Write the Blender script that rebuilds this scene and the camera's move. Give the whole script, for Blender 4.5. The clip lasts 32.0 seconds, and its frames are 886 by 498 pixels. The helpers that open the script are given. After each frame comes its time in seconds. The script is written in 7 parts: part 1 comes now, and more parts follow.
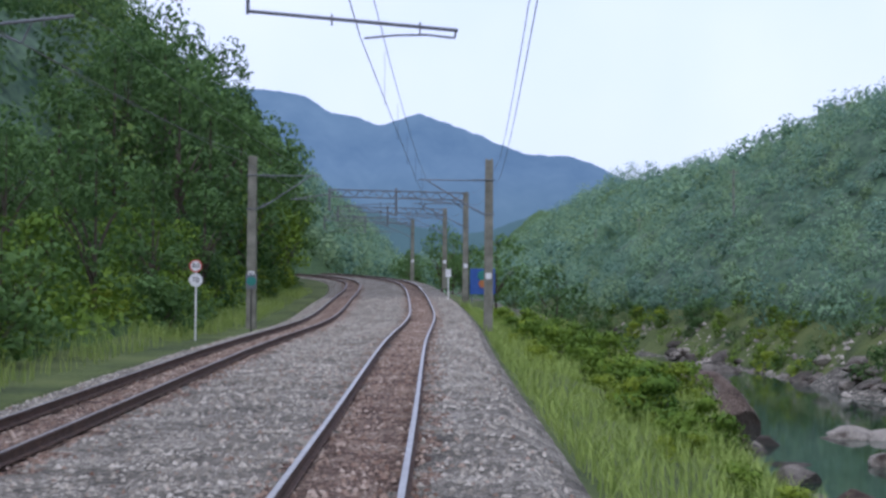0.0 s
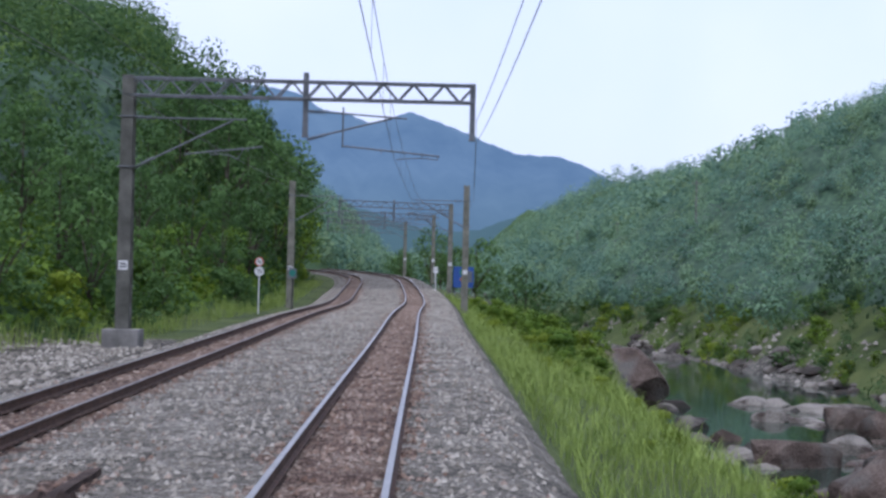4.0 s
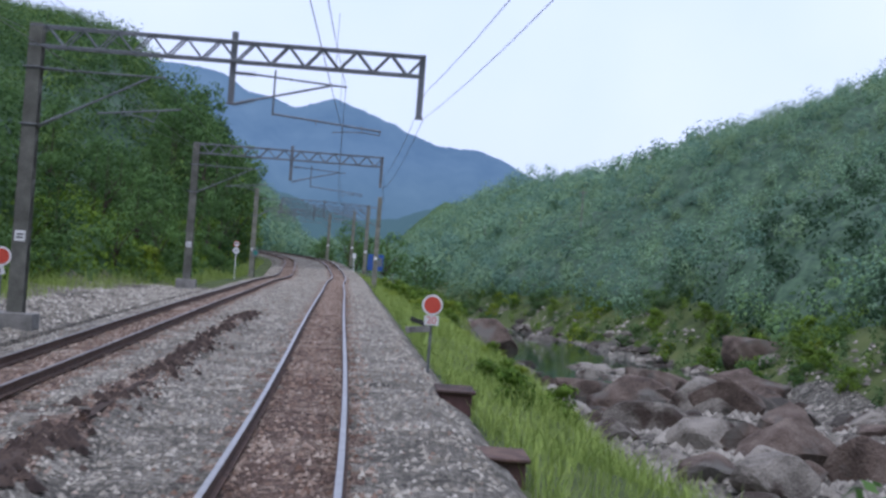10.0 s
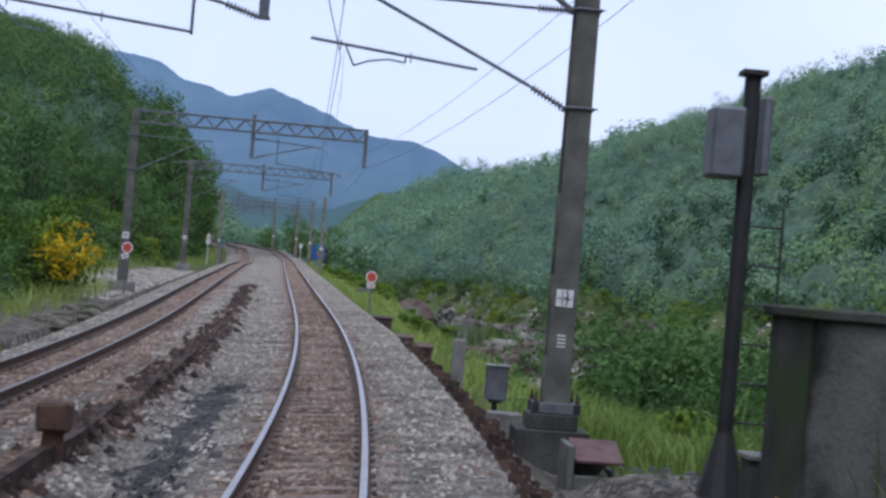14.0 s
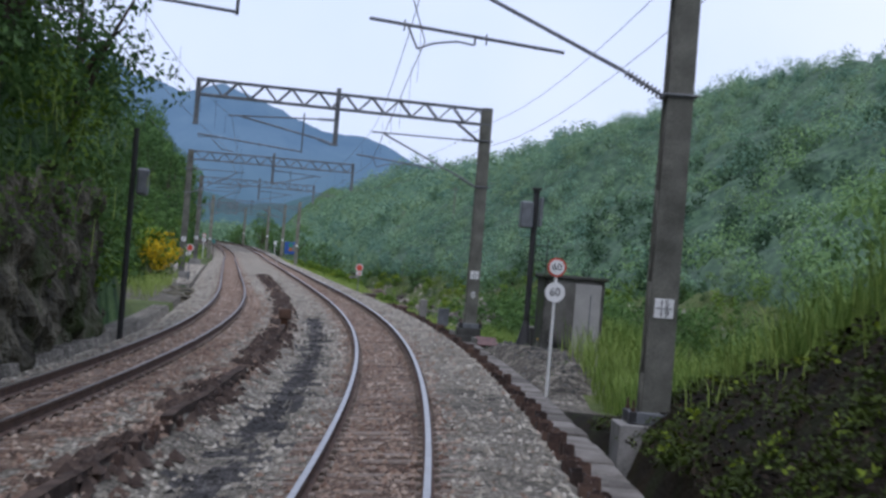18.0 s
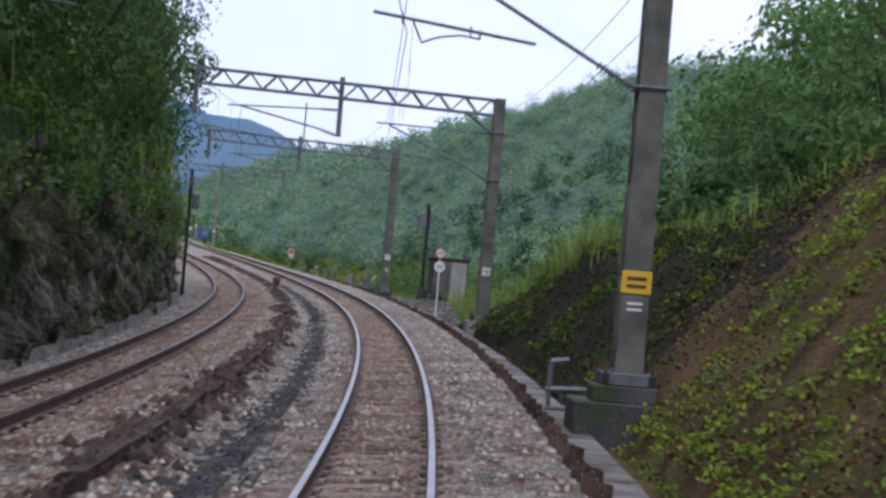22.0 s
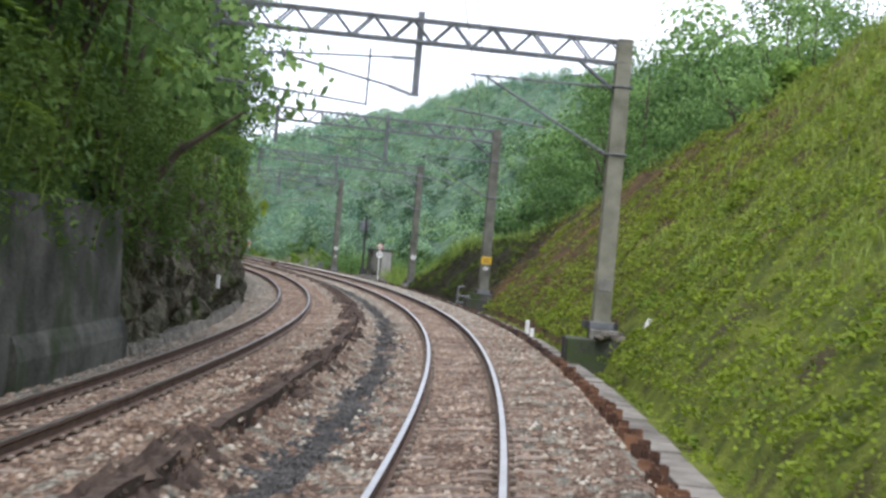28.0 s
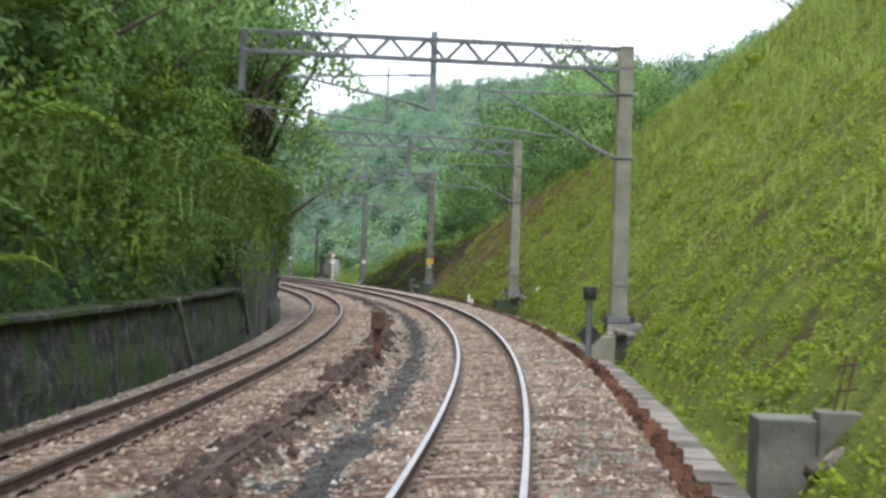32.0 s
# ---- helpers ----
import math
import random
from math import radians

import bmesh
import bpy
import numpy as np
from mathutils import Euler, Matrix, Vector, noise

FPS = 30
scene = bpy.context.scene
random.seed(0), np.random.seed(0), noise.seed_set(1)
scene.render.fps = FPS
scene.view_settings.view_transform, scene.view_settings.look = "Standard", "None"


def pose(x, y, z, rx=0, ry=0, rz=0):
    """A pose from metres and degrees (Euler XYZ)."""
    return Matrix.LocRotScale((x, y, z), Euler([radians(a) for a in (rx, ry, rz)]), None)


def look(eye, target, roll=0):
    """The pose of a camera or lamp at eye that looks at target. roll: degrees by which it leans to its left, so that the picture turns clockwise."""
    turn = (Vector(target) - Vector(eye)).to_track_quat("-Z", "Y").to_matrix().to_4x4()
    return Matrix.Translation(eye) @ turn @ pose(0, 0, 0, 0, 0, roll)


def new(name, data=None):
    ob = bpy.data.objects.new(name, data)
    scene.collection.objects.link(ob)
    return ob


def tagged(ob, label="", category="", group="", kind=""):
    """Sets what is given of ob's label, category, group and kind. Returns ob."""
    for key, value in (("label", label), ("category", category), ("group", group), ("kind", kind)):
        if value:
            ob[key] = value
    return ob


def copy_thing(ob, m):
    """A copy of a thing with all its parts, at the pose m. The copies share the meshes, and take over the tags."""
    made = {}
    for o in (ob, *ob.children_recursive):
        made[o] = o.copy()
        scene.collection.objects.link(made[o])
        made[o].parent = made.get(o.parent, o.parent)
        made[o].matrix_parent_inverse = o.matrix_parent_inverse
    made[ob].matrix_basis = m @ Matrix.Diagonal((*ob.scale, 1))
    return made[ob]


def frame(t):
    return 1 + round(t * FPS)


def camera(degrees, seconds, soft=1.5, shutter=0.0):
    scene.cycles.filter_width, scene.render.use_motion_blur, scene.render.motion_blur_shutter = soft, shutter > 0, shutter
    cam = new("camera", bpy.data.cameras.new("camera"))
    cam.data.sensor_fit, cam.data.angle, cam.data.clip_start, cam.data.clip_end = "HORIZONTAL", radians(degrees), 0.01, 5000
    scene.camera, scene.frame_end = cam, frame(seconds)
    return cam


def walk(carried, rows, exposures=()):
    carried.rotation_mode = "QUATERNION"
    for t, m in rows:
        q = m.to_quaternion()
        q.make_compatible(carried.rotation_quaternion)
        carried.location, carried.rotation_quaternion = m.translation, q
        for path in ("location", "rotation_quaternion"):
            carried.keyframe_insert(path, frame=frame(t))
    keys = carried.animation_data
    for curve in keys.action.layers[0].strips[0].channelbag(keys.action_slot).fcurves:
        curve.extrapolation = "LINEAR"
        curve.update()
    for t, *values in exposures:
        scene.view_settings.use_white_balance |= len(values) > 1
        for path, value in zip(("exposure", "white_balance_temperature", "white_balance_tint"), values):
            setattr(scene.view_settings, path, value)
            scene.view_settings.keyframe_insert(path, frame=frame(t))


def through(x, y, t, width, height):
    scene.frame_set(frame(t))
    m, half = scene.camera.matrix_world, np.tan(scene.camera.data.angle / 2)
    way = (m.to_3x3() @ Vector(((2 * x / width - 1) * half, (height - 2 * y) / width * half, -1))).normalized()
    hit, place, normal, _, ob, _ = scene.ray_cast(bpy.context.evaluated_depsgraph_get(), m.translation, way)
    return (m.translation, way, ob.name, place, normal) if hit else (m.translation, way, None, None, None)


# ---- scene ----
cam = camera(29.3, 32.0, soft=2.8, shutter=0.4)
PATH = [  # seconds, place, yaw, pitch, roll
    (0.0, -0.000, 0.001, 2.043, 1.809, 1.298, 0.406),
    (0.5, 0.103, -3.116, 2.010, 1.653, 1.274, 0.342),
    (1.0, 0.207, -6.245, 1.976, 1.558, 1.269, 0.444),
    (1.5, 0.312, -9.390, 1.941, 1.537, 1.258, 0.589),
    (2.0, 0.419, -12.552, 1.906, 1.518, 1.274, 0.732),
    (2.5, 0.526, -15.734, 1.871, 1.479, 1.272, 0.842),
    (3.0, 0.633, -18.937, 1.836, 1.478, 1.273, 0.914),
    (3.5, 0.737, -22.165, 1.802, 1.454, 1.243, 1.061),
    (4.0, 0.839, -25.418, 1.767, 1.444, 1.225, 1.343),
    (4.5, 0.940, -28.695, 1.733, 1.429, 1.216, 1.690),
    (5.0, 1.041, -31.995, 1.699, 1.389, 1.211, 2.043),
    (5.5, 1.144, -35.317, 1.666, 1.305, 1.204, 2.340),
    (6.0, 1.248, -38.658, 1.633, 1.158, 1.192, 2.529),
    (6.5, 1.350, -42.017, 1.599, 0.902, 1.179, 2.735),
    (7.0, 1.446, -45.393, 1.566, 0.641, 1.143, 3.120),
    (7.5, 1.530, -48.785, 1.532, 0.379, 1.101, 3.387),
    (8.0, 1.603, -52.193, 1.498, 0.056, 1.052, 3.576),
    (8.5, 1.662, -55.618, 1.464, -0.242, 1.052, 3.710),
    (9.0, 1.705, -59.058, 1.432, -0.610, 1.055, 3.860),
    (9.5, 1.732, -62.515, 1.400, -0.955, 1.026, 4.103),
    (10.0, 1.748, -65.987, 1.370, -1.387, 0.978, 4.276),
    (10.5, 1.751, -69.476, 1.341, -1.797, 0.918, 4.569),
    (11.0, 1.731, -72.982, 1.314, -2.252, 0.905, 4.839),
    (11.5, 1.680, -76.504, 1.288, -2.750, 0.902, 4.858),
    (12.0, 1.600, -80.044, 1.263, -3.260, 0.787, 4.741),
    (12.5, 1.493, -83.601, 1.239, -3.501, 0.708, 4.874),
    (13.0, 1.362, -87.173, 1.216, -3.327, 0.800, 5.056),
    (13.5, 1.202, -90.759, 1.192, -3.556, 0.767, 5.004),
    (14.0, 1.014, -94.358, 1.168, -3.637, 0.811, 4.796),
    (14.5, 0.794, -97.969, 1.144, -3.954, 0.806, 4.691),
    (15.0, 0.538, -101.592, 1.119, -4.185, 0.850, 4.491),
    (15.5, 0.245, -105.230, 1.094, -4.361, 0.913, 4.243),
    (16.0, -0.080, -108.882, 1.070, -4.512, 0.964, 4.104),
    (16.5, -0.433, -112.550, 1.046, -4.672, 0.970, 4.229),
    (17.0, -0.811, -116.233, 1.024, -4.873, 0.901, 4.773),
    (17.5, -1.220, -119.928, 1.004, -4.973, 0.831, 5.161),
    (18.0, -1.660, -123.632, 0.984, -5.313, 0.747, 4.656),
    (18.5, -2.132, -127.345, 0.965, -5.731, 0.700, 4.189),
    (19.0, -2.640, -131.065, 0.947, -6.267, 0.633, 4.377),
    (19.5, -3.188, -134.789, 0.930, -6.776, 0.567, 4.679),
    (20.0, -3.775, -138.517, 0.914, -7.413, 0.471, 4.625),
    (20.5, -4.400, -142.246, 0.899, -7.966, 0.487, 4.414),
    (21.0, -5.061, -145.976, 0.885, -8.574, 0.542, 4.324),
    (21.5, -5.758, -149.706, 0.871, -9.002, 0.528, 4.576),
    (22.0, -6.494, -153.436, 0.858, -9.269, 0.495, 4.904),
    (22.5, -7.270, -157.166, 0.844, -9.381, 0.502, 5.077),
    (23.0, -8.084, -160.898, 0.830, -9.771, 0.508, 5.080),
    (23.5, -8.935, -164.634, 0.815, -10.097, 0.484, 4.938),
    (24.0, -9.825, -168.375, 0.799, -10.337, 0.469, 4.894),
    (24.5, -10.758, -172.121, 0.781, -10.555, 0.496, 4.948),
    (25.0, -11.733, -175.875, 0.762, -10.833, 0.511, 5.010),
    (25.5, -12.749, -179.638, 0.741, -11.203, 0.554, 4.991),
    (26.0, -13.803, -183.412, 0.718, -11.649, 0.519, 4.918),
    (26.5, -14.895, -187.200, 0.694, -12.143, 0.449, 4.890),
    (27.0, -16.029, -191.002, 0.667, -12.659, 0.384, 4.889),
    (27.5, -17.209, -194.819, 0.640, -13.169, 0.367, 4.936),
    (28.0, -18.438, -198.650, 0.612, -13.645, 0.439, 5.064),
    (28.5, -19.717, -202.495, 0.582, -14.114, 0.491, 4.937),
    (29.0, -21.045, -206.354, 0.553, -14.593, 0.487, 4.397),
    (29.5, -22.417, -210.228, 0.523, -15.021, 0.536, 4.079),
    (30.0, -23.820, -214.116, 0.493, -15.493, 0.509, 3.866),
    (30.5, -25.254, -218.015, 0.463, -15.907, 0.523, 3.319),
    (31.0, -26.721, -221.916, 0.434, -16.361, 0.434, 2.428),
    (31.5, -28.228, -225.814, 0.405, -16.748, 0.577, 2.029),
    (32.0, -29.777, -229.704, 0.377, -17.164, 0.682, 1.914),
]


def aim(x, y, z, yaw, pitch, roll):
    yaw, pitch = radians(yaw), radians(pitch)
    eye = Vector((x, y, z))
    way = Vector((-math.sin(yaw) * math.cos(pitch), math.cos(yaw) * math.cos(pitch), math.sin(pitch)))
    return look(eye, eye + way, roll)


walk(cam, [(t, aim(*row)) for t, *row in PATH], [(0, 0.1, 5650, 21), (6, 0.08, 5600, 21), (10, 0.05, 5600, 20), (17, -0.03, 5750, 17), (22, 0.17, 5850, 21), (25, 0.6, 5950, 20), (28, 1.0, 6350, 13), (32, 1.12, 6450, 9)])

# ---- daylight ----
world = bpy.data.worlds.new("overcast_sky")
scene.world = world
world.use_nodes = True
wn, wl = world.node_tree.nodes, world.node_tree.links
wn.clear()
SUN_EL, SUN_AZ = radians(64), radians(-158)
sky = wn.new("ShaderNodeTexSky")
sky.sky_type, sky.sun_disc = "NISHITA", False
sky.sun_elevation, sky.sun_rotation = SUN_EL, SUN_AZ
sky.air_density, sky.dust_density, sky.ozone_density = 1.0, 3.0, 1.0
cover = wn.new("ShaderNodeMix")
cover.data_type = "RGBA"
cover.inputs["Factor"].default_value = 0.80
coord = wn.new("ShaderNodeTexCoord")
cloud = wn.new("ShaderNodeTexNoise")
cloud.inputs["Scale"].default_value, cloud.inputs["Detail"].default_value = 2.2, 5.0
ramp = wn.new("ShaderNodeValToRGB")
ramp.color_ramp.elements[0].position, ramp.color_ramp.elements[0].color = 0.30, (6.5, 7.4, 8.9, 1)
ramp.color_ramp.elements[1].position, ramp.color_ramp.elements[1].color = 0.72, (9.6, 9.6, 10.2, 1)
back = wn.new("ShaderNodeBackground")
back.inputs["Strength"].default_value = 0.125
wout = wn.new("ShaderNodeOutputWorld")
wl.new(coord.outputs["Generated"], cloud.inputs["Vector"])
wl.new(cloud.outputs["Fac"], ramp.inputs["Fac"])
wl.new(sky.outputs["Color"], cover.inputs["A"])
wl.new(ramp.outputs["Color"], cover.inputs["B"])
wl.new(cover.outputs["Result"], back.inputs["Color"])
wl.new(back.outputs["Background"], wout.inputs["Surface"])
sun_data = bpy.data.lights.new("sun", "SUN")
sun_data.energy, sun_data.angle, sun_data.color = 1.35, radians(24), (1.0, 0.97, 0.92)
sun = new("sun", sun_data)
sun.matrix_world = look((0, 0, 300), (-math.sin(SUN_AZ) * 60, -math.cos(SUN_AZ) * 60, 300 - 60 * math.tan(SUN_EL)))

# ---- the line: place and cant of the track every 25 m ----
TRACK = [
    (-26.40, 270.20, 4.20, 1.50),
    (-24.90, 245.30, 4.00, 2.00),
    (-20.40, 220.80, 3.70, 2.00),
    (-15.00, 197.00, 3.30, 2.00),
    (-11.00, 172.50, 2.90, 2.00),
    (-8.00, 148.00, 2.45, 1.50),
    (-6.00, 123.00, 1.90, 1.00),
    (-4.50, 98.30, 1.35, 0.50),
    (-3.29, 74.93, 0.77, 0.34),
    (-2.60, 49.94, 0.57, 0.05),
    (-1.73, 24.96, 0.33, 0.64),
    (-0.90, -0.03, 0.08, 0.71),
    (-0.05, -25.01, -0.20, 1.61),
    (0.76, -50.00, -0.49, 3.77),
    (0.96, -75.00, -0.73, 5.18),
    (-0.10, -99.97, -0.89, 4.90),
    (-2.58, -124.85, -1.04, 4.78),
    (-6.50, -149.53, -1.15, 4.89),
    (-11.99, -173.92, -1.25, 5.30),
    (-18.98, -197.92, -1.41, 5.36),
    (-27.43, -221.44, -1.56, 2.80),
    (-36.93, -244.57, -1.68, 1.00),
    (-47.12, -267.40, -1.80, 1.00),
    (-58.00, -289.91, -1.92, 1.00),
]
TRACK_START, TRACK_STEP = -275.0, 25.0


def natural_spline(values, step):
    """Second derivatives of a natural cubic through evenly spaced values."""
    n = len(values)
    a, b = np.eye(n), np.zeros(n)
    for i in range(1, n - 1):
        a[i, i - 1 : i + 2] = 1, 4, 1
        b[i] = 6 * (values[i - 1] - 2 * values[i] + values[i + 1]) / step**2
    return np.linalg.solve(a, b)


LINE = np.array(TRACK)
BEND = np.stack([natural_spline(LINE[:, k], TRACK_STEP) for k in range(4)], 1)


def line(s):
    """Track centre x, y, z, cross slope and heading (x, y towards smaller s) at s metres."""
    f = (s - TRACK_START) / TRACK_STEP
    i = min(max(int(math.floor(f)), 0), len(LINE) - 2)
    p, q = i + 1 - f, f - i
    if f < 0 or f > len(LINE) - 1:
        e = 0.0 if f < 0 else float(len(LINE) - 1)
        x, y, z, c, hx, hy = line(TRACK_START + e * TRACK_STEP + (0.001 if f < 0 else -0.001))
        d = (e - f) * TRACK_STEP
        return x + hx * d, y + hy * d, z, c, hx, hy
    v = p * LINE[i] + q * LINE[i + 1] + ((p**3 - p) * BEND[i] + (q**3 - q) * BEND[i + 1]) * TRACK_STEP**2 / 6
    g = (LINE[i + 1] - LINE[i]) / TRACK_STEP + ((3 * q * q - 1) * BEND[i + 1] - (3 * p * p - 1) * BEND[i]) * TRACK_STEP / 6
    n = math.hypot(g[0], g[1])
    return v[0], v[1], v[2], math.tan(radians(v[3])), -g[0] / n, -g[1] / n


def at(s, u, h=0.0):
    """The place s metres along the line, u metres to its right (facing smaller s) and h over the rails."""
    x, y, z, c, hx, hy = line(s)
    return Vector((x + u * hy, y - u * hx, z + h))


def stand(s, u, h=0.0, turn=0.0):
    """A pose on the line: x to the right, y along the line towards smaller s, z up."""
    x, y, z, c, hx, hy = line(s)
    return pose(x + u * hy, y - u * hx, z + h, 0, 0, math.degrees(math.atan2(-hx, hy)) + turn)


def cant(s):
    return line(s)[3]


def ease(a, b, v):
    k = min(max((v - a) / (b - a), 0.0), 1.0)
    return k * k * (3 - 2 * k)


# ---- materials ----
def tree_of(name):
    m = bpy.data.materials.new(name)
    m.use_nodes = True
    nodes, links = m.node_tree.nodes, m.node_tree.links
    return m, nodes, links, nodes["Principled BSDF"]


def surface(name, colours, scale=4.0, rough=0.8, metal=0.0, bump=0.3, fine=40.0, per_object=0.0, detail=6.0, second=None, depth=0.02, island=0.0):
    """Two scales of noise between the colours, with bump from the fine one."""
    m, nodes, links, bsdf = tree_of(name)
    co = nodes.new("ShaderNodeNewGeometry")
    n1, n2 = nodes.new("ShaderNodeTexNoise"), nodes.new("ShaderNodeTexNoise")
    n1.inputs["Scale"].default_value, n1.inputs["Detail"].default_value = scale, detail
    n2.inputs["Scale"].default_value, n2.inputs["Detail"].default_value = fine, 4.0
    for n in (n1, n2):
        links.new(co.outputs["Position"], n.inputs["Vector"])
    ramp = nodes.new("ShaderNodeValToRGB")
    while len(ramp.color_ramp.elements) < len(colours):
        ramp.color_ramp.elements.new(0.5)
    for i, c in enumerate(colours):
        ramp.color_ramp.elements[i].position = 0.28 + 0.44 * i / max(1, len(colours) - 1)
        ramp.color_ramp.elements[i].color = (*c, 1)
    mixf = nodes.new("ShaderNodeMath")
    mixf.operation = "MULTIPLY_ADD"
    mixf.inputs[1].default_value, mixf.inputs[2].default_value = 0.45, -0.22
    links.new(n2.outputs["Fac"], mixf.inputs[0])
    add = nodes.new("ShaderNodeMath")
    links.new(n1.outputs["Fac"], add.inputs[0])
    links.new(mixf.outputs[0], add.inputs[1])
    last = add.outputs[0]
    if per_object or island:
        info = nodes.new("ShaderNodeObjectInfo") if per_object else co
        more = nodes.new("ShaderNodeMath")
        more.operation = "MULTIPLY_ADD"
        more.inputs[1].default_value = per_object or island
        links.new(info.outputs["Random" if per_object else "Random Per Island"], more.inputs[0])
        links.new(last, more.inputs[2])
        shift = nodes.new("ShaderNodeMath")
        shift.inputs[1].default_value = -0.5 * (per_object or island)
        links.new(more.outputs[0], shift.inputs[0])
        last = shift.outputs[0]
    links.new(last, ramp.inputs["Fac"])
    colour = ramp.outputs["Color"]
    if second:
        c2, lo, hi, sc = second
        n3 = nodes.new("ShaderNodeTexNoise")
        n3.inputs["Scale"].default_value, n3.inputs["Detail"].default_value = sc, 8.0
        links.new(co.outputs["Position"], n3.inputs["Vector"])
        mr = nodes.new("ShaderNodeMapRange")
        mr.inputs["From Min"].default_value, mr.inputs["From Max"].default_value = lo, hi
        links.new(n3.outputs["Fac"], mr.inputs["Value"])
        mx = nodes.new("ShaderNodeMix")
        mx.data_type = "RGBA"
        links.new(mr.outputs["Result"], mx.inputs["Factor"])
        links.new(colour, mx.inputs["A"])
        mx.inputs["B"].default_value = (*c2, 1)
        colour = mx.outputs["Result"]
    links.new(colour, bsdf.inputs["Base Color"])
    bsdf.inputs["Roughness"].default_value, bsdf.inputs["Metallic"].default_value = rough, metal
    if rough >= 0.85 and not metal:
        bsdf.inputs["Specular IOR Level"].default_value = 0.15
    if bump:
        bp = nodes.new("ShaderNodeBump")
        bp.inputs["Strength"].default_value, bp.inputs["Distance"].default_value = bump, depth
        links.new(n2.outputs["Fac"], bp.inputs["Height"])
        links.new(bp.outputs["Normal"], bsdf.inputs["Normal"])
    return m


def crushed_stone(name, colours, size, gap=0.35, stain=None):
    """Packed angular stones: a colour for each cell, dark gaps and relief."""
    m, nodes, links, bsdf = tree_of(name)
    geo = nodes.new("ShaderNodeNewGeometry")
    cell, edge, big = nodes.new("ShaderNodeTexVoronoi"), nodes.new("ShaderNodeTexVoronoi"), nodes.new("ShaderNodeTexNoise")
    edge.feature = "DISTANCE_TO_EDGE"
    big.inputs["Scale"].default_value, big.inputs["Detail"].default_value = 0.9, 5.0
    for n in (cell, edge):
        n.inputs["Scale"].default_value = size
    for n in (cell, edge, big):
        links.new(geo.outputs["Position"], n.inputs["Vector"])
    split = nodes.new("ShaderNodeSeparateColor")
    links.new(cell.outputs["Color"], split.inputs["Color"])
    add = nodes.new("ShaderNodeMath")
    add.operation = "MULTIPLY_ADD"
    add.inputs[1].default_value = 0.6
    links.new(split.outputs["Red"], add.inputs[0])
    half = nodes.new("ShaderNodeMath")
    half.operation = "MULTIPLY_ADD"
    half.inputs[1].default_value, half.inputs[2].default_value = 1.1, -0.35
    links.new(big.outputs["Fac"], half.inputs[0])
    links.new(half.outputs[0], add.inputs[2])
    ramp = nodes.new("ShaderNodeValToRGB")
    while len(ramp.color_ramp.elements) < len(colours):
        ramp.color_ramp.elements.new(0.5)
    for i, c in enumerate(colours):
        ramp.color_ramp.elements[i].position = 0.12 + 0.8 * i / (len(colours) - 1)
        ramp.color_ramp.elements[i].color = (*c, 1)
    links.new(add.outputs[0], ramp.inputs["Fac"])
    mr = nodes.new("ShaderNodeMapRange")
    mr.inputs["From Max"].default_value = 0.16
    mr.inputs["To Min"].default_value = gap
    links.new(edge.outputs["Distance"], mr.inputs["Value"])
    mx = nodes.new("ShaderNodeMix")
    mx.data_type, mx.blend_type = "RGBA", "MULTIPLY"
    mx.inputs["Factor"].default_value = 1.0
    links.new(ramp.outputs["Color"], mx.inputs["A"])
    links.new(mr.outputs["Result"], mx.inputs["B"])
    links.new(mx.outputs["Result"], bsdf.inputs["Base Color"])
    bsdf.inputs["Roughness"].default_value = 0.92
    bsdf.inputs["Specular IOR Level"].default_value = 0.2
    bp = nodes.new("ShaderNodeBump")
    bp.inputs["Strength"].default_value, bp.inputs["Distance"].default_value = 1.0, 0.045
    tilt = nodes.new("ShaderNodeMath")
    tilt.operation = "MULTIPLY_ADD"
    tilt.inputs[1].default_value = 0.5
    links.new(split.outputs["Green"], tilt.inputs[0])
    links.new(mr.outputs["Result"], tilt.inputs[2])
    links.new(tilt.outputs[0], bp.inputs["Height"])
    links.new(bp.outputs["Normal"], bsdf.inputs["Normal"])
    return m


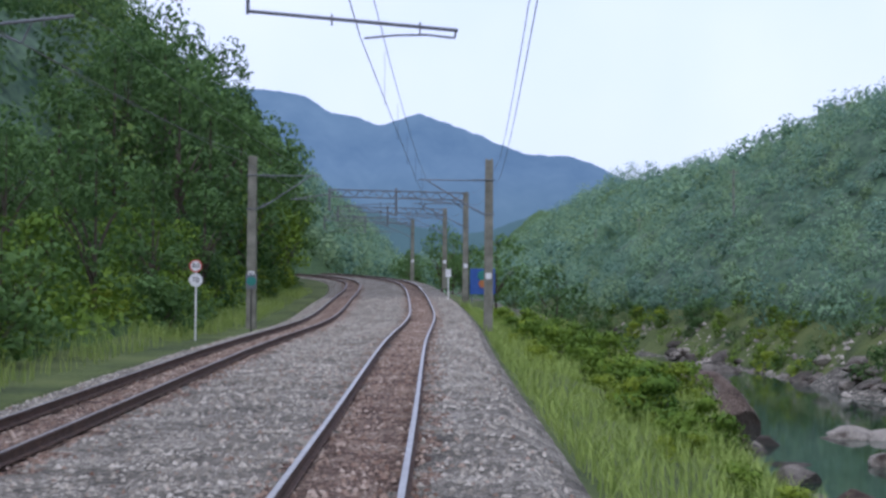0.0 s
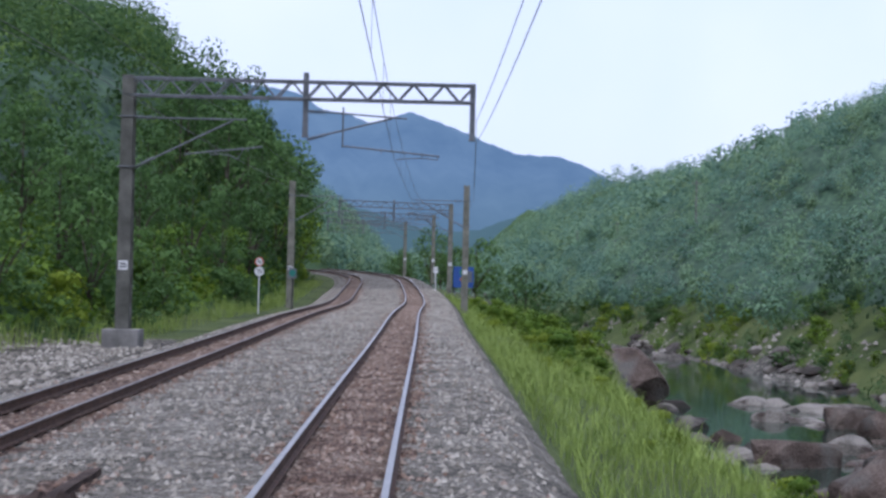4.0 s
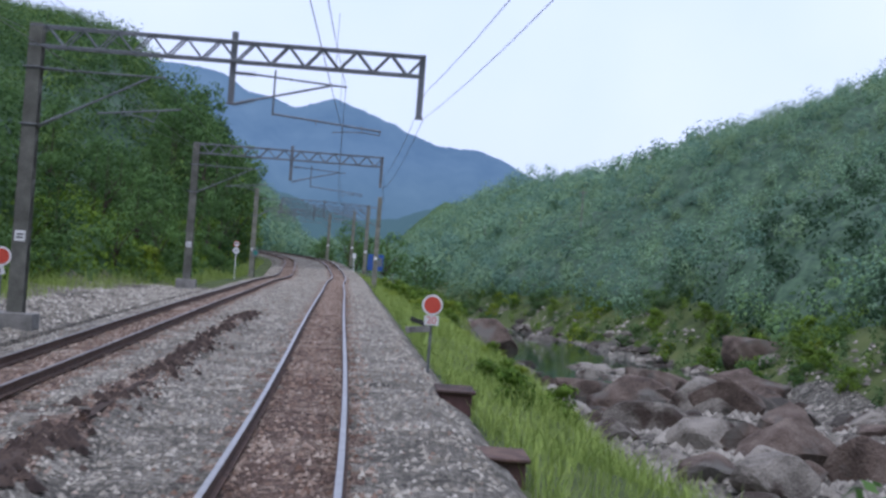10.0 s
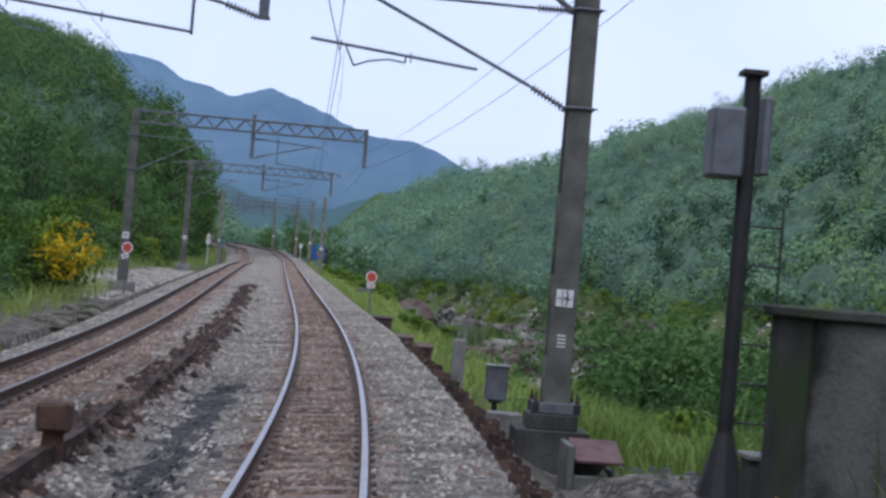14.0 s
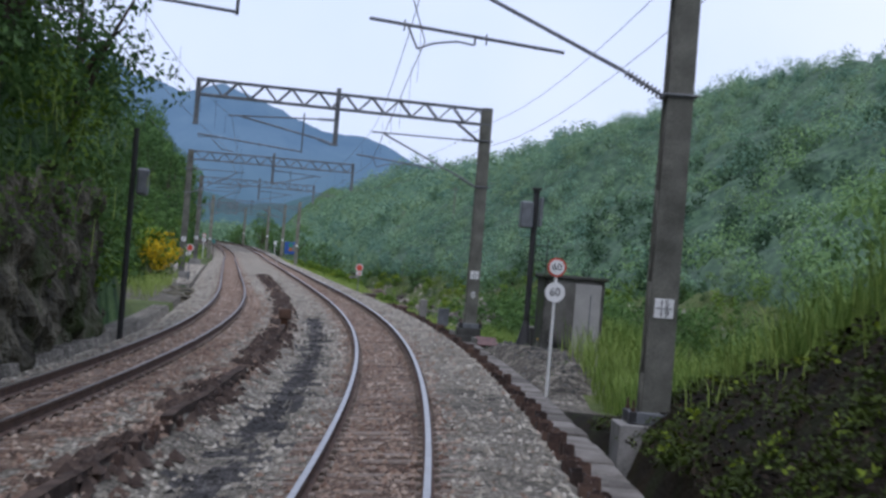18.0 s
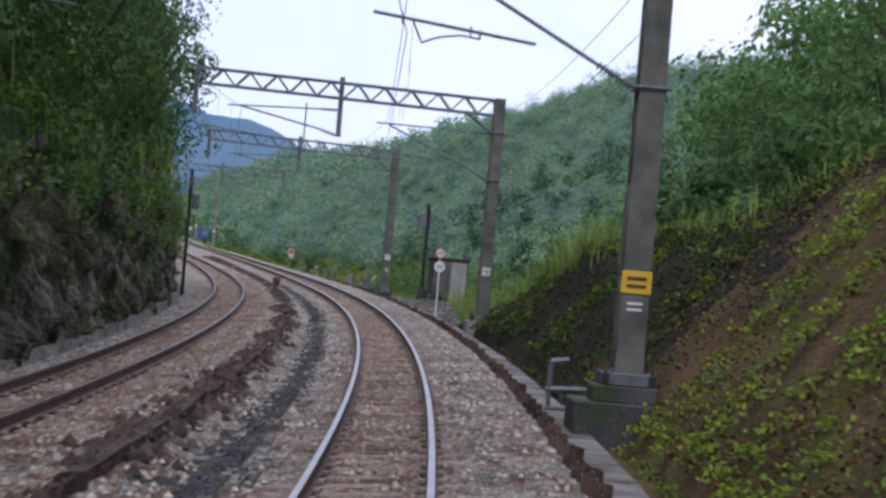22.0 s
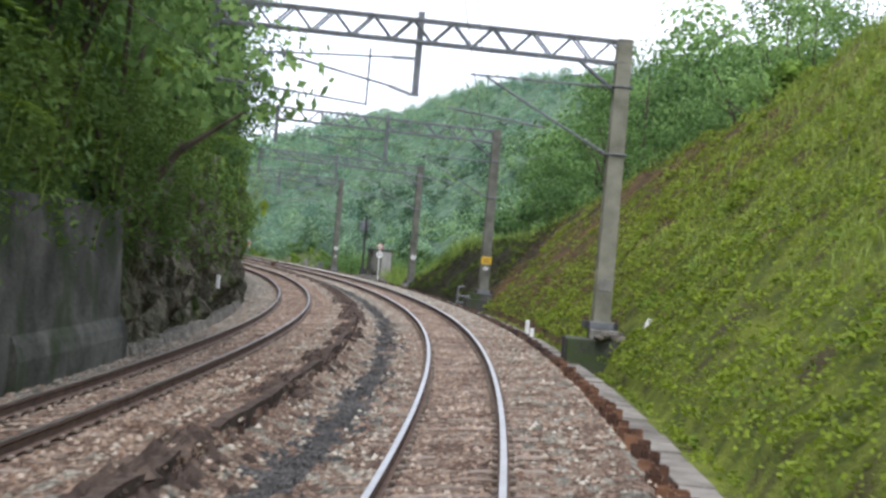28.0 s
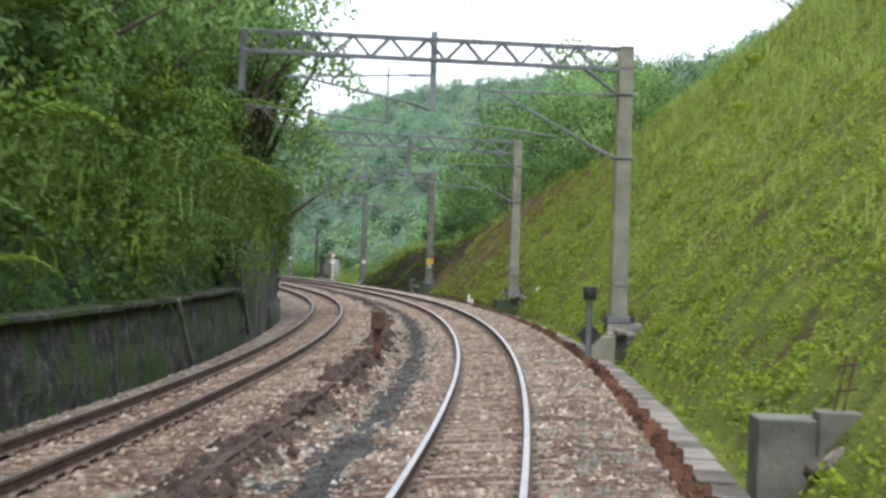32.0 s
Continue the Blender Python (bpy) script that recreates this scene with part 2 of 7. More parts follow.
def leaf_material(name, dark, light, spread=0.35, through=0.25, size=0.35, whole=0.4, low=0.45, high=0.85):
    m, nodes, links, bsdf = tree_of(name)
    geo, info = nodes.new("ShaderNodeNewGeometry"), nodes.new("ShaderNodeObjectInfo")
    n = nodes.new("ShaderNodeTexNoise")
    n.inputs["Scale"].default_value, n.inputs["Detail"].default_value, n.inputs["Roughness"].default_value = size, 7.0, 0.6
    links.new(geo.outputs["Position"], n.inputs["Vector"])
    a = nodes.new("ShaderNodeMath")
    a.operation = "MULTIPLY_ADD"
    a.inputs[1].default_value = spread
    links.new(geo.outputs["Random Per Island"], a.inputs[0])
    links.new(n.outputs["Fac"], a.inputs[2])
    b = nodes.new("ShaderNodeMath")
    b.operation = "MULTIPLY_ADD"
    b.inputs[1].default_value = whole
    links.new(info.outputs["Random"], b.inputs[0])
    links.new(a.outputs[0], b.inputs[2])
    mr = nodes.new("ShaderNodeMapRange")
    mr.inputs["From Min"].default_value, mr.inputs["From Max"].default_value = low, high + spread
    links.new(b.outputs[0], mr.inputs["Value"])
    mx = nodes.new("ShaderNodeMix")
    mx.data_type = "RGBA"
    mx.inputs["A"].default_value, mx.inputs["B"].default_value = (*dark, 1), (*light, 1)
    links.new(mr.outputs["Result"], mx.inputs["Factor"])
    links.new(mx.outputs["Result"], bsdf.inputs["Base Color"])
    bsdf.inputs["Roughness"].default_value = 0.7
    bsdf.inputs["Specular IOR Level"].default_value = 0.16
    if through:
        tl, ms, out = nodes.new("ShaderNodeBsdfTranslucent"), nodes.new("ShaderNodeMixShader"), nodes["Material Output"]
        links.new(mx.outputs["Result"], tl.inputs["Color"])
        ms.inputs["Fac"].default_value = through
        links.new(bsdf.outputs["BSDF"], ms.inputs[1])
        links.new(tl.outputs["BSDF"], ms.inputs[2])
        links.new(ms.outputs["Shader"], out.inputs["Surface"])
    return m


M_BALLAST = crushed_stone("ballast_bed", [(0.072, 0.066, 0.053), (0.174, 0.160, 0.129), (0.278, 0.255, 0.208), (0.499, 0.466, 0.390)], 17.0, 0.5)
M_STONE = surface("ballast_stone", [(0.157, 0.141, 0.113), (0.284, 0.260, 0.211), (0.429, 0.400, 0.336)], 1.2, 0.9, 0, 0.3, 60.0, island=0.36)
M_STONE_BROWN = surface("stained_ballast_stone", [(0.133, 0.081, 0.056), (0.238, 0.170, 0.127), (0.371, 0.305, 0.243)], 1.2, 0.9, 0, 0.3, 60.0, island=0.36)
M_BALLAST_BROWN = crushed_stone("stained_ballast_bed", [(0.060, 0.037, 0.026), (0.157, 0.100, 0.072), (0.255, 0.182, 0.134), (0.452, 0.380, 0.299)], 17.0)
M_ASH = crushed_stone("dark_ash_strip", [(0.036, 0.035, 0.035), (0.085, 0.082, 0.080), (0.19, 0.18, 0.17)], 22.0)
M_RAILTOP = surface("worn_rail_steel", [(0.29, 0.275, 0.255), (0.43, 0.415, 0.39)], 3.0, 0.33, 1.0, 0.05, 90.0)
M_RAILTOP_DULL = surface("dull_rail_steel", [(0.10, 0.085, 0.075), (0.2, 0.19, 0.18)], 3.0, 0.45, 0.7, 0.1, 90.0)
M_RUST = surface("rail_rust", [(0.045, 0.028, 0.02), (0.085, 0.05, 0.034), (0.13, 0.075, 0.05)], 6.0, 0.9, 0.1, 0.4, 60.0)
M_PILE = surface("rusty_sheet_pile", [(0.045, 0.022, 0.015), (0.128, 0.064, 0.039), (0.240, 0.124, 0.071)], 2.5, 0.85, 0.2, 0.5, 30.0, per_object=0.3)
M_PILE_DARK = surface("dirt_caked_sheet_pile", [(0.03, 0.02, 0.016), (0.075, 0.046, 0.035), (0.14, 0.088, 0.064)], 2.5, 0.9, 0.1, 0.6, 30.0, per_object=0.3)
M_SLEEPER = surface("sleeper_concrete", [(0.13, 0.105, 0.085), (0.24, 0.20, 0.17)], 5.0, 0.9, 0, 0.3, 40.0, per_object=0.4)
M_CONC = surface("weathered_concrete", [(0.11, 0.11, 0.10), (0.21, 0.205, 0.19), (0.31, 0.30, 0.28)], 1.8, 0.9, 0, 0.35, 30.0)
M_CONC_DARK = surface("dark_wet_concrete", [(0.028, 0.03, 0.027), (0.06, 0.06, 0.055), (0.11, 0.11, 0.10)], 1.1, 0.85, 0, 0.4, 22.0, second=((0.05, 0.075, 0.025), 0.52, 0.68, 0.9))
M_POLE = surface("pole_concrete", [(0.082, 0.083, 0.070), (0.13, 0.131, 0.112), (0.19, 0.188, 0.162)], 2.2, 0.85, 0, 0.25, 40.0)
M_POLE_PALE = surface("pale_pole_concrete", [(0.135, 0.135, 0.105), (0.205, 0.203, 0.162), (0.275, 0.27, 0.22)], 2.2, 0.85, 0, 0.25, 40.0)
M_STEEL = surface("galvanised_steel", [(0.14, 0.15, 0.16), (0.23, 0.245, 0.26)], 5.0, 0.55, 0.6, 0.15, 60.0)
M_WIRE = surface("contact_wire_copper", [(0.05, 0.05, 0.05), (0.09, 0.085, 0.08)], 5.0, 0.5, 0.6, 0.0, 60.0)
M_GROUND = surface("valley_ground", [(0.035, 0.05, 0.02), (0.07, 0.095, 0.03), (0.11, 0.13, 0.045)], 0.25, 0.95, 0, 0.8, 6.0, depth=0.1)
M_FOREST = surface("far_wood_floor", [(0.018, 0.042, 0.016), (0.05, 0.10, 0.034), (0.10, 0.165, 0.055)], 0.7, 0.95, 0, 1.0, 3.5, depth=0.4)
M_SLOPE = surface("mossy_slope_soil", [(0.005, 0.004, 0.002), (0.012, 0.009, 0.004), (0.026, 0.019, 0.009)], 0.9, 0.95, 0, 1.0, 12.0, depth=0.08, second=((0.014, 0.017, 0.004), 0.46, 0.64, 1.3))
M_SLOPE_RED = surface("red_brown_slope_soil", [(0.030, 0.018, 0.008), (0.070, 0.042, 0.019), (0.12, 0.075, 0.036)], 0.9, 0.95, 0, 1.0, 12.0, depth=0.08, second=((0.070, 0.075, 0.018), 0.48, 0.64, 1.3))
M_TURF = surface("mossy_turf", [(0.04, 0.052, 0.010), (0.09, 0.115, 0.016), (0.15, 0.175, 0.026)], 1.4, 0.95, 0, 1.0, 14.0, depth=0.08, second=((0.055, 0.045, 0.02), 0.56, 0.68, 0.9))
M_MOSS = surface("mossy_wall_stone", [(0.022, 0.024, 0.019), (0.055, 0.058, 0.048), (0.13, 0.13, 0.115)], 3.2, 0.9, 0, 1.0, 14.0, depth=0.05, second=((0.05, 0.085, 0.02), 0.47, 0.62, 0.9))
M_ROCK = surface("cliff_rock", [(0.027, 0.025, 0.018), (0.083, 0.076, 0.054), (0.225, 0.204, 0.150)], 1.3, 0.9, 0, 1.0, 9.0, depth=0.12, second=((0.037, 0.057, 0.014), 0.50, 0.66, 0.5))
M_BOULDER = surface("river_boulder", [(0.055, 0.050, 0.042), (0.135, 0.122, 0.102), (0.26, 0.238, 0.20)], 0.8, 0.9, 0, 0.9, 8.0, per_object=0.6, depth=0.12, second=((0.05, 0.038, 0.03), 0.52, 0.64, 0.6))
M_PALESTONE = surface("pale_river_stone", [(0.10, 0.092, 0.078), (0.20, 0.184, 0.152), (0.34, 0.315, 0.265)], 0.8, 0.9, 0, 0.7, 8.0, depth=0.08, island=0.4)
M_BROWNROCK = surface("brown_boulder", [(0.045, 0.034, 0.027), (0.105, 0.080, 0.064), (0.18, 0.145, 0.118)], 0.8, 0.9, 0, 0.9, 8.0, depth=0.12, second=((0.13, 0.122, 0.105), 0.54, 0.66, 0.45))
M_WHITE = surface("white_sign_paint", [(0.66, 0.67, 0.66), (0.8, 0.8, 0.79)], 5.0, 0.5, 0, 0.05, 50.0)
M_REDPAINT = surface("red_sign_paint", [(0.50, 0.06, 0.035), (0.60, 0.085, 0.05)], 5.0, 0.5, 0, 0.05, 50.0)
M_YELLOW = surface("yellow_plate_paint", [(0.65, 0.40, 0.02), (0.75, 0.48, 0.03)], 5.0, 0.5, 0, 0.05, 50.0)
M_BLACK = surface("black_paint", [(0.015, 0.015, 0.016), (0.03, 0.03, 0.03)], 5.0, 0.6, 0, 0.05, 50.0)
M_BARK = surface("bark", [(0.05, 0.04, 0.03), (0.12, 0.10, 0.08)], 3.0, 0.9, 0, 0.6, 25.0)
M_LEAF = leaf_material("forest_leaves", (0.028, 0.070, 0.026), (0.125, 0.225, 0.062), 0.4, through=0.38)
# dark fill behind the crowns, the shade in their gaps put into its colour
M_UNDER = leaf_material("shaded_fill_leaves", (0.022, 0.052, 0.032), (0.085, 0.145, 0.078), 0.0, through=0.0, size=0.9, whole=0.0, low=0.38, high=0.66)
M_WOOD = leaf_material("hillside_leaves", (0.040, 0.088, 0.034), (0.125, 0.215, 0.066), 0.16, through=0.42, size=0.30, whole=0.0, low=0.40, high=0.66)
M_WOOD_LIGHT = leaf_material("pale_hillside_leaves", (0.062, 0.120, 0.028), (0.175, 0.265, 0.062), 0.16, through=0.42, size=0.30, whole=0.0, low=0.40, high=0.66)
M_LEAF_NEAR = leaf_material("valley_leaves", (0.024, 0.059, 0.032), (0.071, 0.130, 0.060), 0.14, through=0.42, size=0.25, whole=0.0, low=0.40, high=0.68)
# haze is put into these four leaf colours, palest and bluest far off
M_LEAF_HAZED = leaf_material("hazed_forest_leaves", (0.132, 0.237, 0.150), (0.268, 0.405, 0.223), 0.10, through=0.42, size=0.20, whole=0.0, low=0.38, high=0.70)
M_LEAF_HAZED_DARK = leaf_material("hazed_dark_leaves", (0.105, 0.200, 0.151), (0.198, 0.320, 0.215), 0.10, through=0.42, size=0.20, whole=0.0, low=0.38, high=0.70)
M_LEAF_HAZED_LIGHT = leaf_material("hazed_light_leaves", (0.141, 0.233, 0.130), (0.275, 0.385, 0.187), 0.10, through=0.42, size=0.20, whole=0.0, low=0.38, high=0.70)
M_LEAF_HAZED_MID = leaf_material("hazed_valley_leaves", (0.114, 0.212, 0.094), (0.264, 0.403, 0.151), 0.12, through=0.42, size=0.22, whole=0.0, low=0.38, high=0.70)
# brightened copy of the forest leaves, haze put into its colours
M_HAZED_GREEN = leaf_material("hazed_green_leaves", (0.094, 0.185, 0.058), (0.300, 0.460, 0.145), 0.25, through=0.42, size=0.5, whole=0.0, low=0.40, high=0.66)
M_SHRUB = leaf_material("shrub_leaves", (0.04, 0.10, 0.012), (0.17, 0.26, 0.03))
M_GRASS = leaf_material("grass_blades", (0.075, 0.145, 0.025), (0.32, 0.41, 0.10))
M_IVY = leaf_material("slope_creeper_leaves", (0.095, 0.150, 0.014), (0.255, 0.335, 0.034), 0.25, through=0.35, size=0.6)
# darker copy of the creeper, with shade put into its colours
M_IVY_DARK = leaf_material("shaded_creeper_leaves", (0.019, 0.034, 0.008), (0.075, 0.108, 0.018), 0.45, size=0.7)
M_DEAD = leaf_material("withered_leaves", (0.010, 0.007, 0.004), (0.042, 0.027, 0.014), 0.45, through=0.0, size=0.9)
M_DEAD_RED = leaf_material("rust_brown_leaves", (0.038, 0.020, 0.010), (0.165, 0.088, 0.040), 0.45, through=0.1, size=0.9)
# copy between the two creepers, half shade put into its colours
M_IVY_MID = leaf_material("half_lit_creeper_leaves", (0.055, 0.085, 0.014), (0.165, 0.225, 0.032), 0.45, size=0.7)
M_REDBOX = surface("dull_red_box_paint", [(0.060, 0.030, 0.027), (0.102, 0.051, 0.045), (0.138, 0.078, 0.069)], 4.0, 0.7, 0, 0.2, 40.0)
M_TROUGH = surface("trough_concrete", [(0.075, 0.068, 0.058), (0.14, 0.128, 0.112), (0.215, 0.20, 0.178)], 2.2, 0.9, 0, 0.35, 30.0, per_object=0.35)
M_CLOD = surface("rust_stained_earth", [(0.024, 0.018, 0.015), (0.052, 0.038, 0.031), (0.095, 0.070, 0.056)], 3.0, 0.95, 0.0, 0.6, 30.0, island=0.3)
M_WALL = surface("damp_wall_concrete", [(0.035, 0.036, 0.031), (0.085, 0.085, 0.074), (0.155, 0.152, 0.135)], 0.9, 0.9, 0, 0.6, 12.0, depth=0.04, second=((0.035, 0.055, 0.018), 0.50, 0.66, 0.7))
M_FLOWER = leaf_material("yellow_blossom", (0.45, 0.33, 0.01), (0.75, 0.55, 0.02))


# ---- mesh helpers ----
def mesh_object(name, bm, material, parent=None, label="", smooth=False):
    me = bpy.data.meshes.new(name)
    bm.to_mesh(me)
    bm.free()
    for mat in material if isinstance(material, (list, tuple)) else [material]:
        me.materials.append(mat)
    if smooth:
        me.polygons.foreach_set("use_smooth", [True] * len(me.polygons))
    ob = new(name, me)
    if parent:
        ob.parent = parent
    if label:
        tagged(ob, label)
    return ob


def part(name, bm, material, parent, label="", smooth=False):
    return mesh_object(name, bm, material, parent, label, smooth)


def raw(name, verts, faces, material, parent=None, smooth=False, slots=None):
    me = bpy.data.meshes.new(name)
    me.from_pydata(verts, [], faces)
    for mat in material if isinstance(material, (list, tuple)) else [material]:
        me.materials.append(mat)
    if slots is not None:
        me.polygons.foreach_set("material_index", slots)
    if smooth:
        me.polygons.foreach_set("use_smooth", [True] * len(me.polygons))
    me.update()
    ob = new(name, me)
    if parent:
        ob.parent = parent
    return ob


def empty(name, m, label="", category="", group="", kind=""):
    ob = new(name)
    ob.empty_display_size = 0.2
    ob.matrix_world = m
    return tagged(ob, label, category, group, kind)


def box(bm, cx, cy, cz, sx, sy, sz, bevel=0.0, rot=None):
    r = bmesh.ops.create_cube(bm, size=1.0)
    vs = r["verts"]
    bmesh.ops.scale(bm, vec=(sx, sy, sz), verts=vs)
    if bevel:
        es = list({e for v in vs for e in v.link_edges})
        out = bmesh.ops.bevel(bm, geom=es, offset=bevel, segments=1, affect="EDGES", profile=0.5)
        vs = list({v for f in out["faces"] for v in f.verts} | {v for v in vs if v.is_valid})
    if rot is not None:
        bmesh.ops.rotate(bm, cent=(0, 0, 0), matrix=rot, verts=vs)
    bmesh.ops.translate(bm, vec=(cx, cy, cz), verts=vs)
    return vs


def rod(bm, a, b, r, seg=6, r2=None, caps=True):
    a, b = Vector(a), Vector(b)
    d = b - a
    m = Matrix.Translation((a + b) / 2) @ d.to_track_quat("Z", "Y").to_matrix().to_4x4()
    return bmesh.ops.create_cone(bm, cap_ends=caps, segments=seg, radius1=r, radius2=r if r2 is None else r2, depth=d.length, matrix=m)["verts"]


def span(a, b, step):
    n = max(1, int(round(abs(b - a) / step)))
    return [a + (b - a) * i / n for i in range(n + 1)]


# ---- ground ----
GAUGE_HALF = 0.565
LEFT_U, LEFT_H = -4.55, -0.10
WATER = -6.2
CREST = [(60, 0.0), (92, 0.25), (100, 1.2), (113, 2.3), (125, 3.8), (135, 5.4), (146, 8.0), (155, 10.4), (165, 12.8), (200, 16.0), (300, 18.0)]


def crest(s):
    for (a, x), (b, y) in zip(CREST, CREST[1:]):
        if a <= s <= b:
            return x + (y - x) * (s - a) / (b - a)
    return 0.0 if s < 60 else 18.0


def bed(s, u, c):
    """Ballast height over the rail centre, with the step at the sheet piles between the tracks."""
    if u > -2.4:
        h = c * min(max(u, -2.4), 1.75) - 0.19 + 0.20 * ease(-1.85, -2.4, u) * ease(6, 20, s)
        if u > 1.9:
            h -= (u - 1.9) * 0.55
    else:
        h = LEFT_H + c * min(max(u - LEFT_U, -1.5), 2.15) - 0.19
        if u < -6.05:
            h += (u + 6.05) * 0.6
    step = ease(6, 20, s)
    if -3.4 < u <= -1.4 and step < 1:
        a, b = c * -1.4 - 0.19, LEFT_H + c * (-3.4 - LEFT_U) - 0.19
        flat = a + (b - a) * (-1.4 - u) / 2.0
        h = flat + (h - flat) * step
    return h


def lumps(x, y, size, seed=0.0):
    return noise.noise(Vector((x / size, y / size, seed)))


def foot_of(s):
    """Distance of the hillside's foot from the main track, wider at the gravel yard."""
    return 9.2 - 2.4 * ease(55, 80, s) + 3.4 * ease(-26, -15, s) * ease(30, 16, s)


def relief(s, u, x, y, z0):
    """Ground height over the rail centre at the line, outside the ballast."""
    n = lumps(x, y, 9.0) * 0.35 + lumps(x, y, 2.2, 3.0) * 0.10
    if u >= 0:
        far = WATER - z0
        if s < 110:
            k = ease(45, 100, s)
            h = -0.55 - 0.5 * ease(2.4, 3.6, u) * (1 - 0.4 * k) - 0.9 * ease(3.2, 8, u) * (1 - k)
            drop = far - 1.0 + 1.5 * ease(-62, -30, s) + 0.9 * lumps(x, y, 6.0, 7.0)
            edge = 5.7 + 3.0 * ease(-35, -62, s) + 15 * k + 1.0 * lumps(x, y, 14.0, 5.0)
            h = h + (drop - h) * ease(edge, edge + 6 + 8 * k, u)
            toe = 38 + 4 * lumps(x, y, 40.0, 2.0)
            if u > toe - 6:
                h = max(h, drop) + ease(toe - 6, toe + 4, u) * 2.5
        else:
            h, toe = -0.3, 42
        rise = crest(s)
        if rise > 0 and u > 3.2:
            up = min((u - 3.2) * 1.12, rise + max(0.0, u - 3.2 - rise / 1.12) * 0.10)
            k2 = ease(85, 108, s)
            back = 1 - ease(20, 34, u) * (1 - ease(120, 190, s))
            h = h + (up + 0.42 * lumps(x, y, 1.6, 5.0) * ease(3.4, 4.2, u) - h) * k2 * back
        if 70 < s < 90 and 3.0 < u < 8.5:
            h = max(h, -1.05 + 0.92 * ease(70, 75, s) * ease(90, 84, s) * ease(3.0, 3.7, u) * ease(8.5, 6.5, u))
        hill = 0.0
        if u > toe:
            ridge = (53 + 0.03 * max(0.0, -s - 600)) * (1 + 0.15 * lumps(x, y, 160.0, 1.0) + 0.08 * lumps(x, y, 55.0, 4.0))
            k = min((u - toe) / 95, 1.0)
            hill = ridge * (1.25 * k - 0.25 * k * k) - max(0.0, u - toe - 110) * 0.35
            fold = noise.noise(Vector((s / 62.0, u / 150.0, 11.0))) + 0.5 * noise.noise(Vector((s / 27.0, u / 70.0, 5.0)))
            hill -= 9.0 * k * (1 - k) * 4 * max(0.0, fold + 0.15) * ease(0, 0.2, k)
        h += hill
        if s < -560:
            h = max(h, 9 * ease(-560, -1080, s) * (1 + 0.35 * lumps(x, y, 90.0, 6.0)) - 3.0)
        return h + (n * 3 if hill > 1 else n * ease(2.6, 4.5, u))
    v = -u
    foot = foot_of(s)
    h = -0.45
    if s < 80:
        a = -0.45 + max(0.0, v - foot) * (0.58 + 0.64 * ease(-62, -122, s))
        cap = 9 + min(max(-s - 60, 0.0) * 0.125, 32)
        a = a if a < cap else cap + (a - cap) * 0.08
    else:
        a = 0.0
    if s > 66:
        k = ease(66, 80, s)
        wall = 2.4 - 1.4 * ease(178, 188, s)
        back = 7.3 - 0.4 * ease(165, 170, s)
        b = wall * ease(back, back + 0.2, v) + 2.6 * max(0.0, min(v, 9.5) - back - 0.2) + max(0.0, v - 9.5) * 0.95 - 0.45
        b = b if b < 36 else 36 + (b - 36) * 0.3
        a = a * (1 - k) + b * k
    h = max(h, a)
    if s < -560:
        h = max(h, 9 * ease(-560, -1080, s) * (1 + 0.35 * lumps(x, y, 90.0, 6.0)) - 3.0)
    return h + n * ease(7.5, 10, v)


def ground_height(s, u):
    x, y, z, c, hx, hy = line(s)
    wx, wy = x + u * hy, y - u * hx
    if -6.7 < u < 2.35:
        return bed(s, u, c)
    return relief(s, u, wx, wy, z)


US = [-420, -340, -270, -210, -170, -135, -110, -90, -74, -62, -52, -44, -37, -31, -26, -22, -19, -16.5, -14.5, -13, -11.8, -10.8, -10, -9.4, -8.9, -8.4, -8, -7.6,
      -7.2, -6.95, -6.8, -6.65, -6.5, -6.0, -4.55, -2.4, 0, 1.8, 2.35, 2.6, 2.9, 3.2, 3.5, 3.9, 4.4, 5, 5.7, 6.5, 7.3, 8.2, 9.2, 10.3, 11.5, 13, 14.5, 16, 18, 20, 22.5, 25, 28,
      31, 34, 37, 40, 43, 47, 52, 58, 66, 76, 88, 102, 120, 142, 168, 200, 240, 290, 350, 430, 540]
SS = span(330, -150, 1.5) + [-150 - 2.0 * i - 0.16 * i * i for i in range(1, 108)]
gv, gf, gm, tuft = [], [], [], random.Random(6)
for s in SS:
    x, y, z, c, hx, hy = line(s)
    for u in US:
        wx, wy = x + u * hy, y - u * hx
        h = bed(s, u, c) - 0.6 if -6.55 < u < 2.35 and s > -290 else relief(s, u, wx, wy, z)
        gv.append((wx, wy, z + h))
nu = len(US)
for i in range(len(SS) - 1):
    for j in range(nu - 1):
        gf.append((i * nu + j, (i + 1) * nu + j, (i + 1) * nu + j + 1, i * nu + j + 1))
        u, s = 0.5 * (US[j] + US[j + 1]), SS[i]
        if -7.4 < u < -6 and s > 62:
            gm.append(5)
        elif u < -foot_of(s) - 0.2 or u > 46:
            gm.append(1)
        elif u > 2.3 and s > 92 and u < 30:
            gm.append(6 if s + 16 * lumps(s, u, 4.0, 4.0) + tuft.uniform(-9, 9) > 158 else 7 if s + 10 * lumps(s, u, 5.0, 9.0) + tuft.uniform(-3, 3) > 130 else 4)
        elif -14 <= u < -6 and s < 60 and s > -24 + 6 * lumps(s, u, 3.0, 4.0) or (u > 8 and u < 36 and s < 60) or (2.2 < u < 4.5 and 55 < s < 100) or (3 < u < 7 and 72 < s < 88):
            gm.append(2 if u < 8 else 3)
        else:
            gm.append(0)
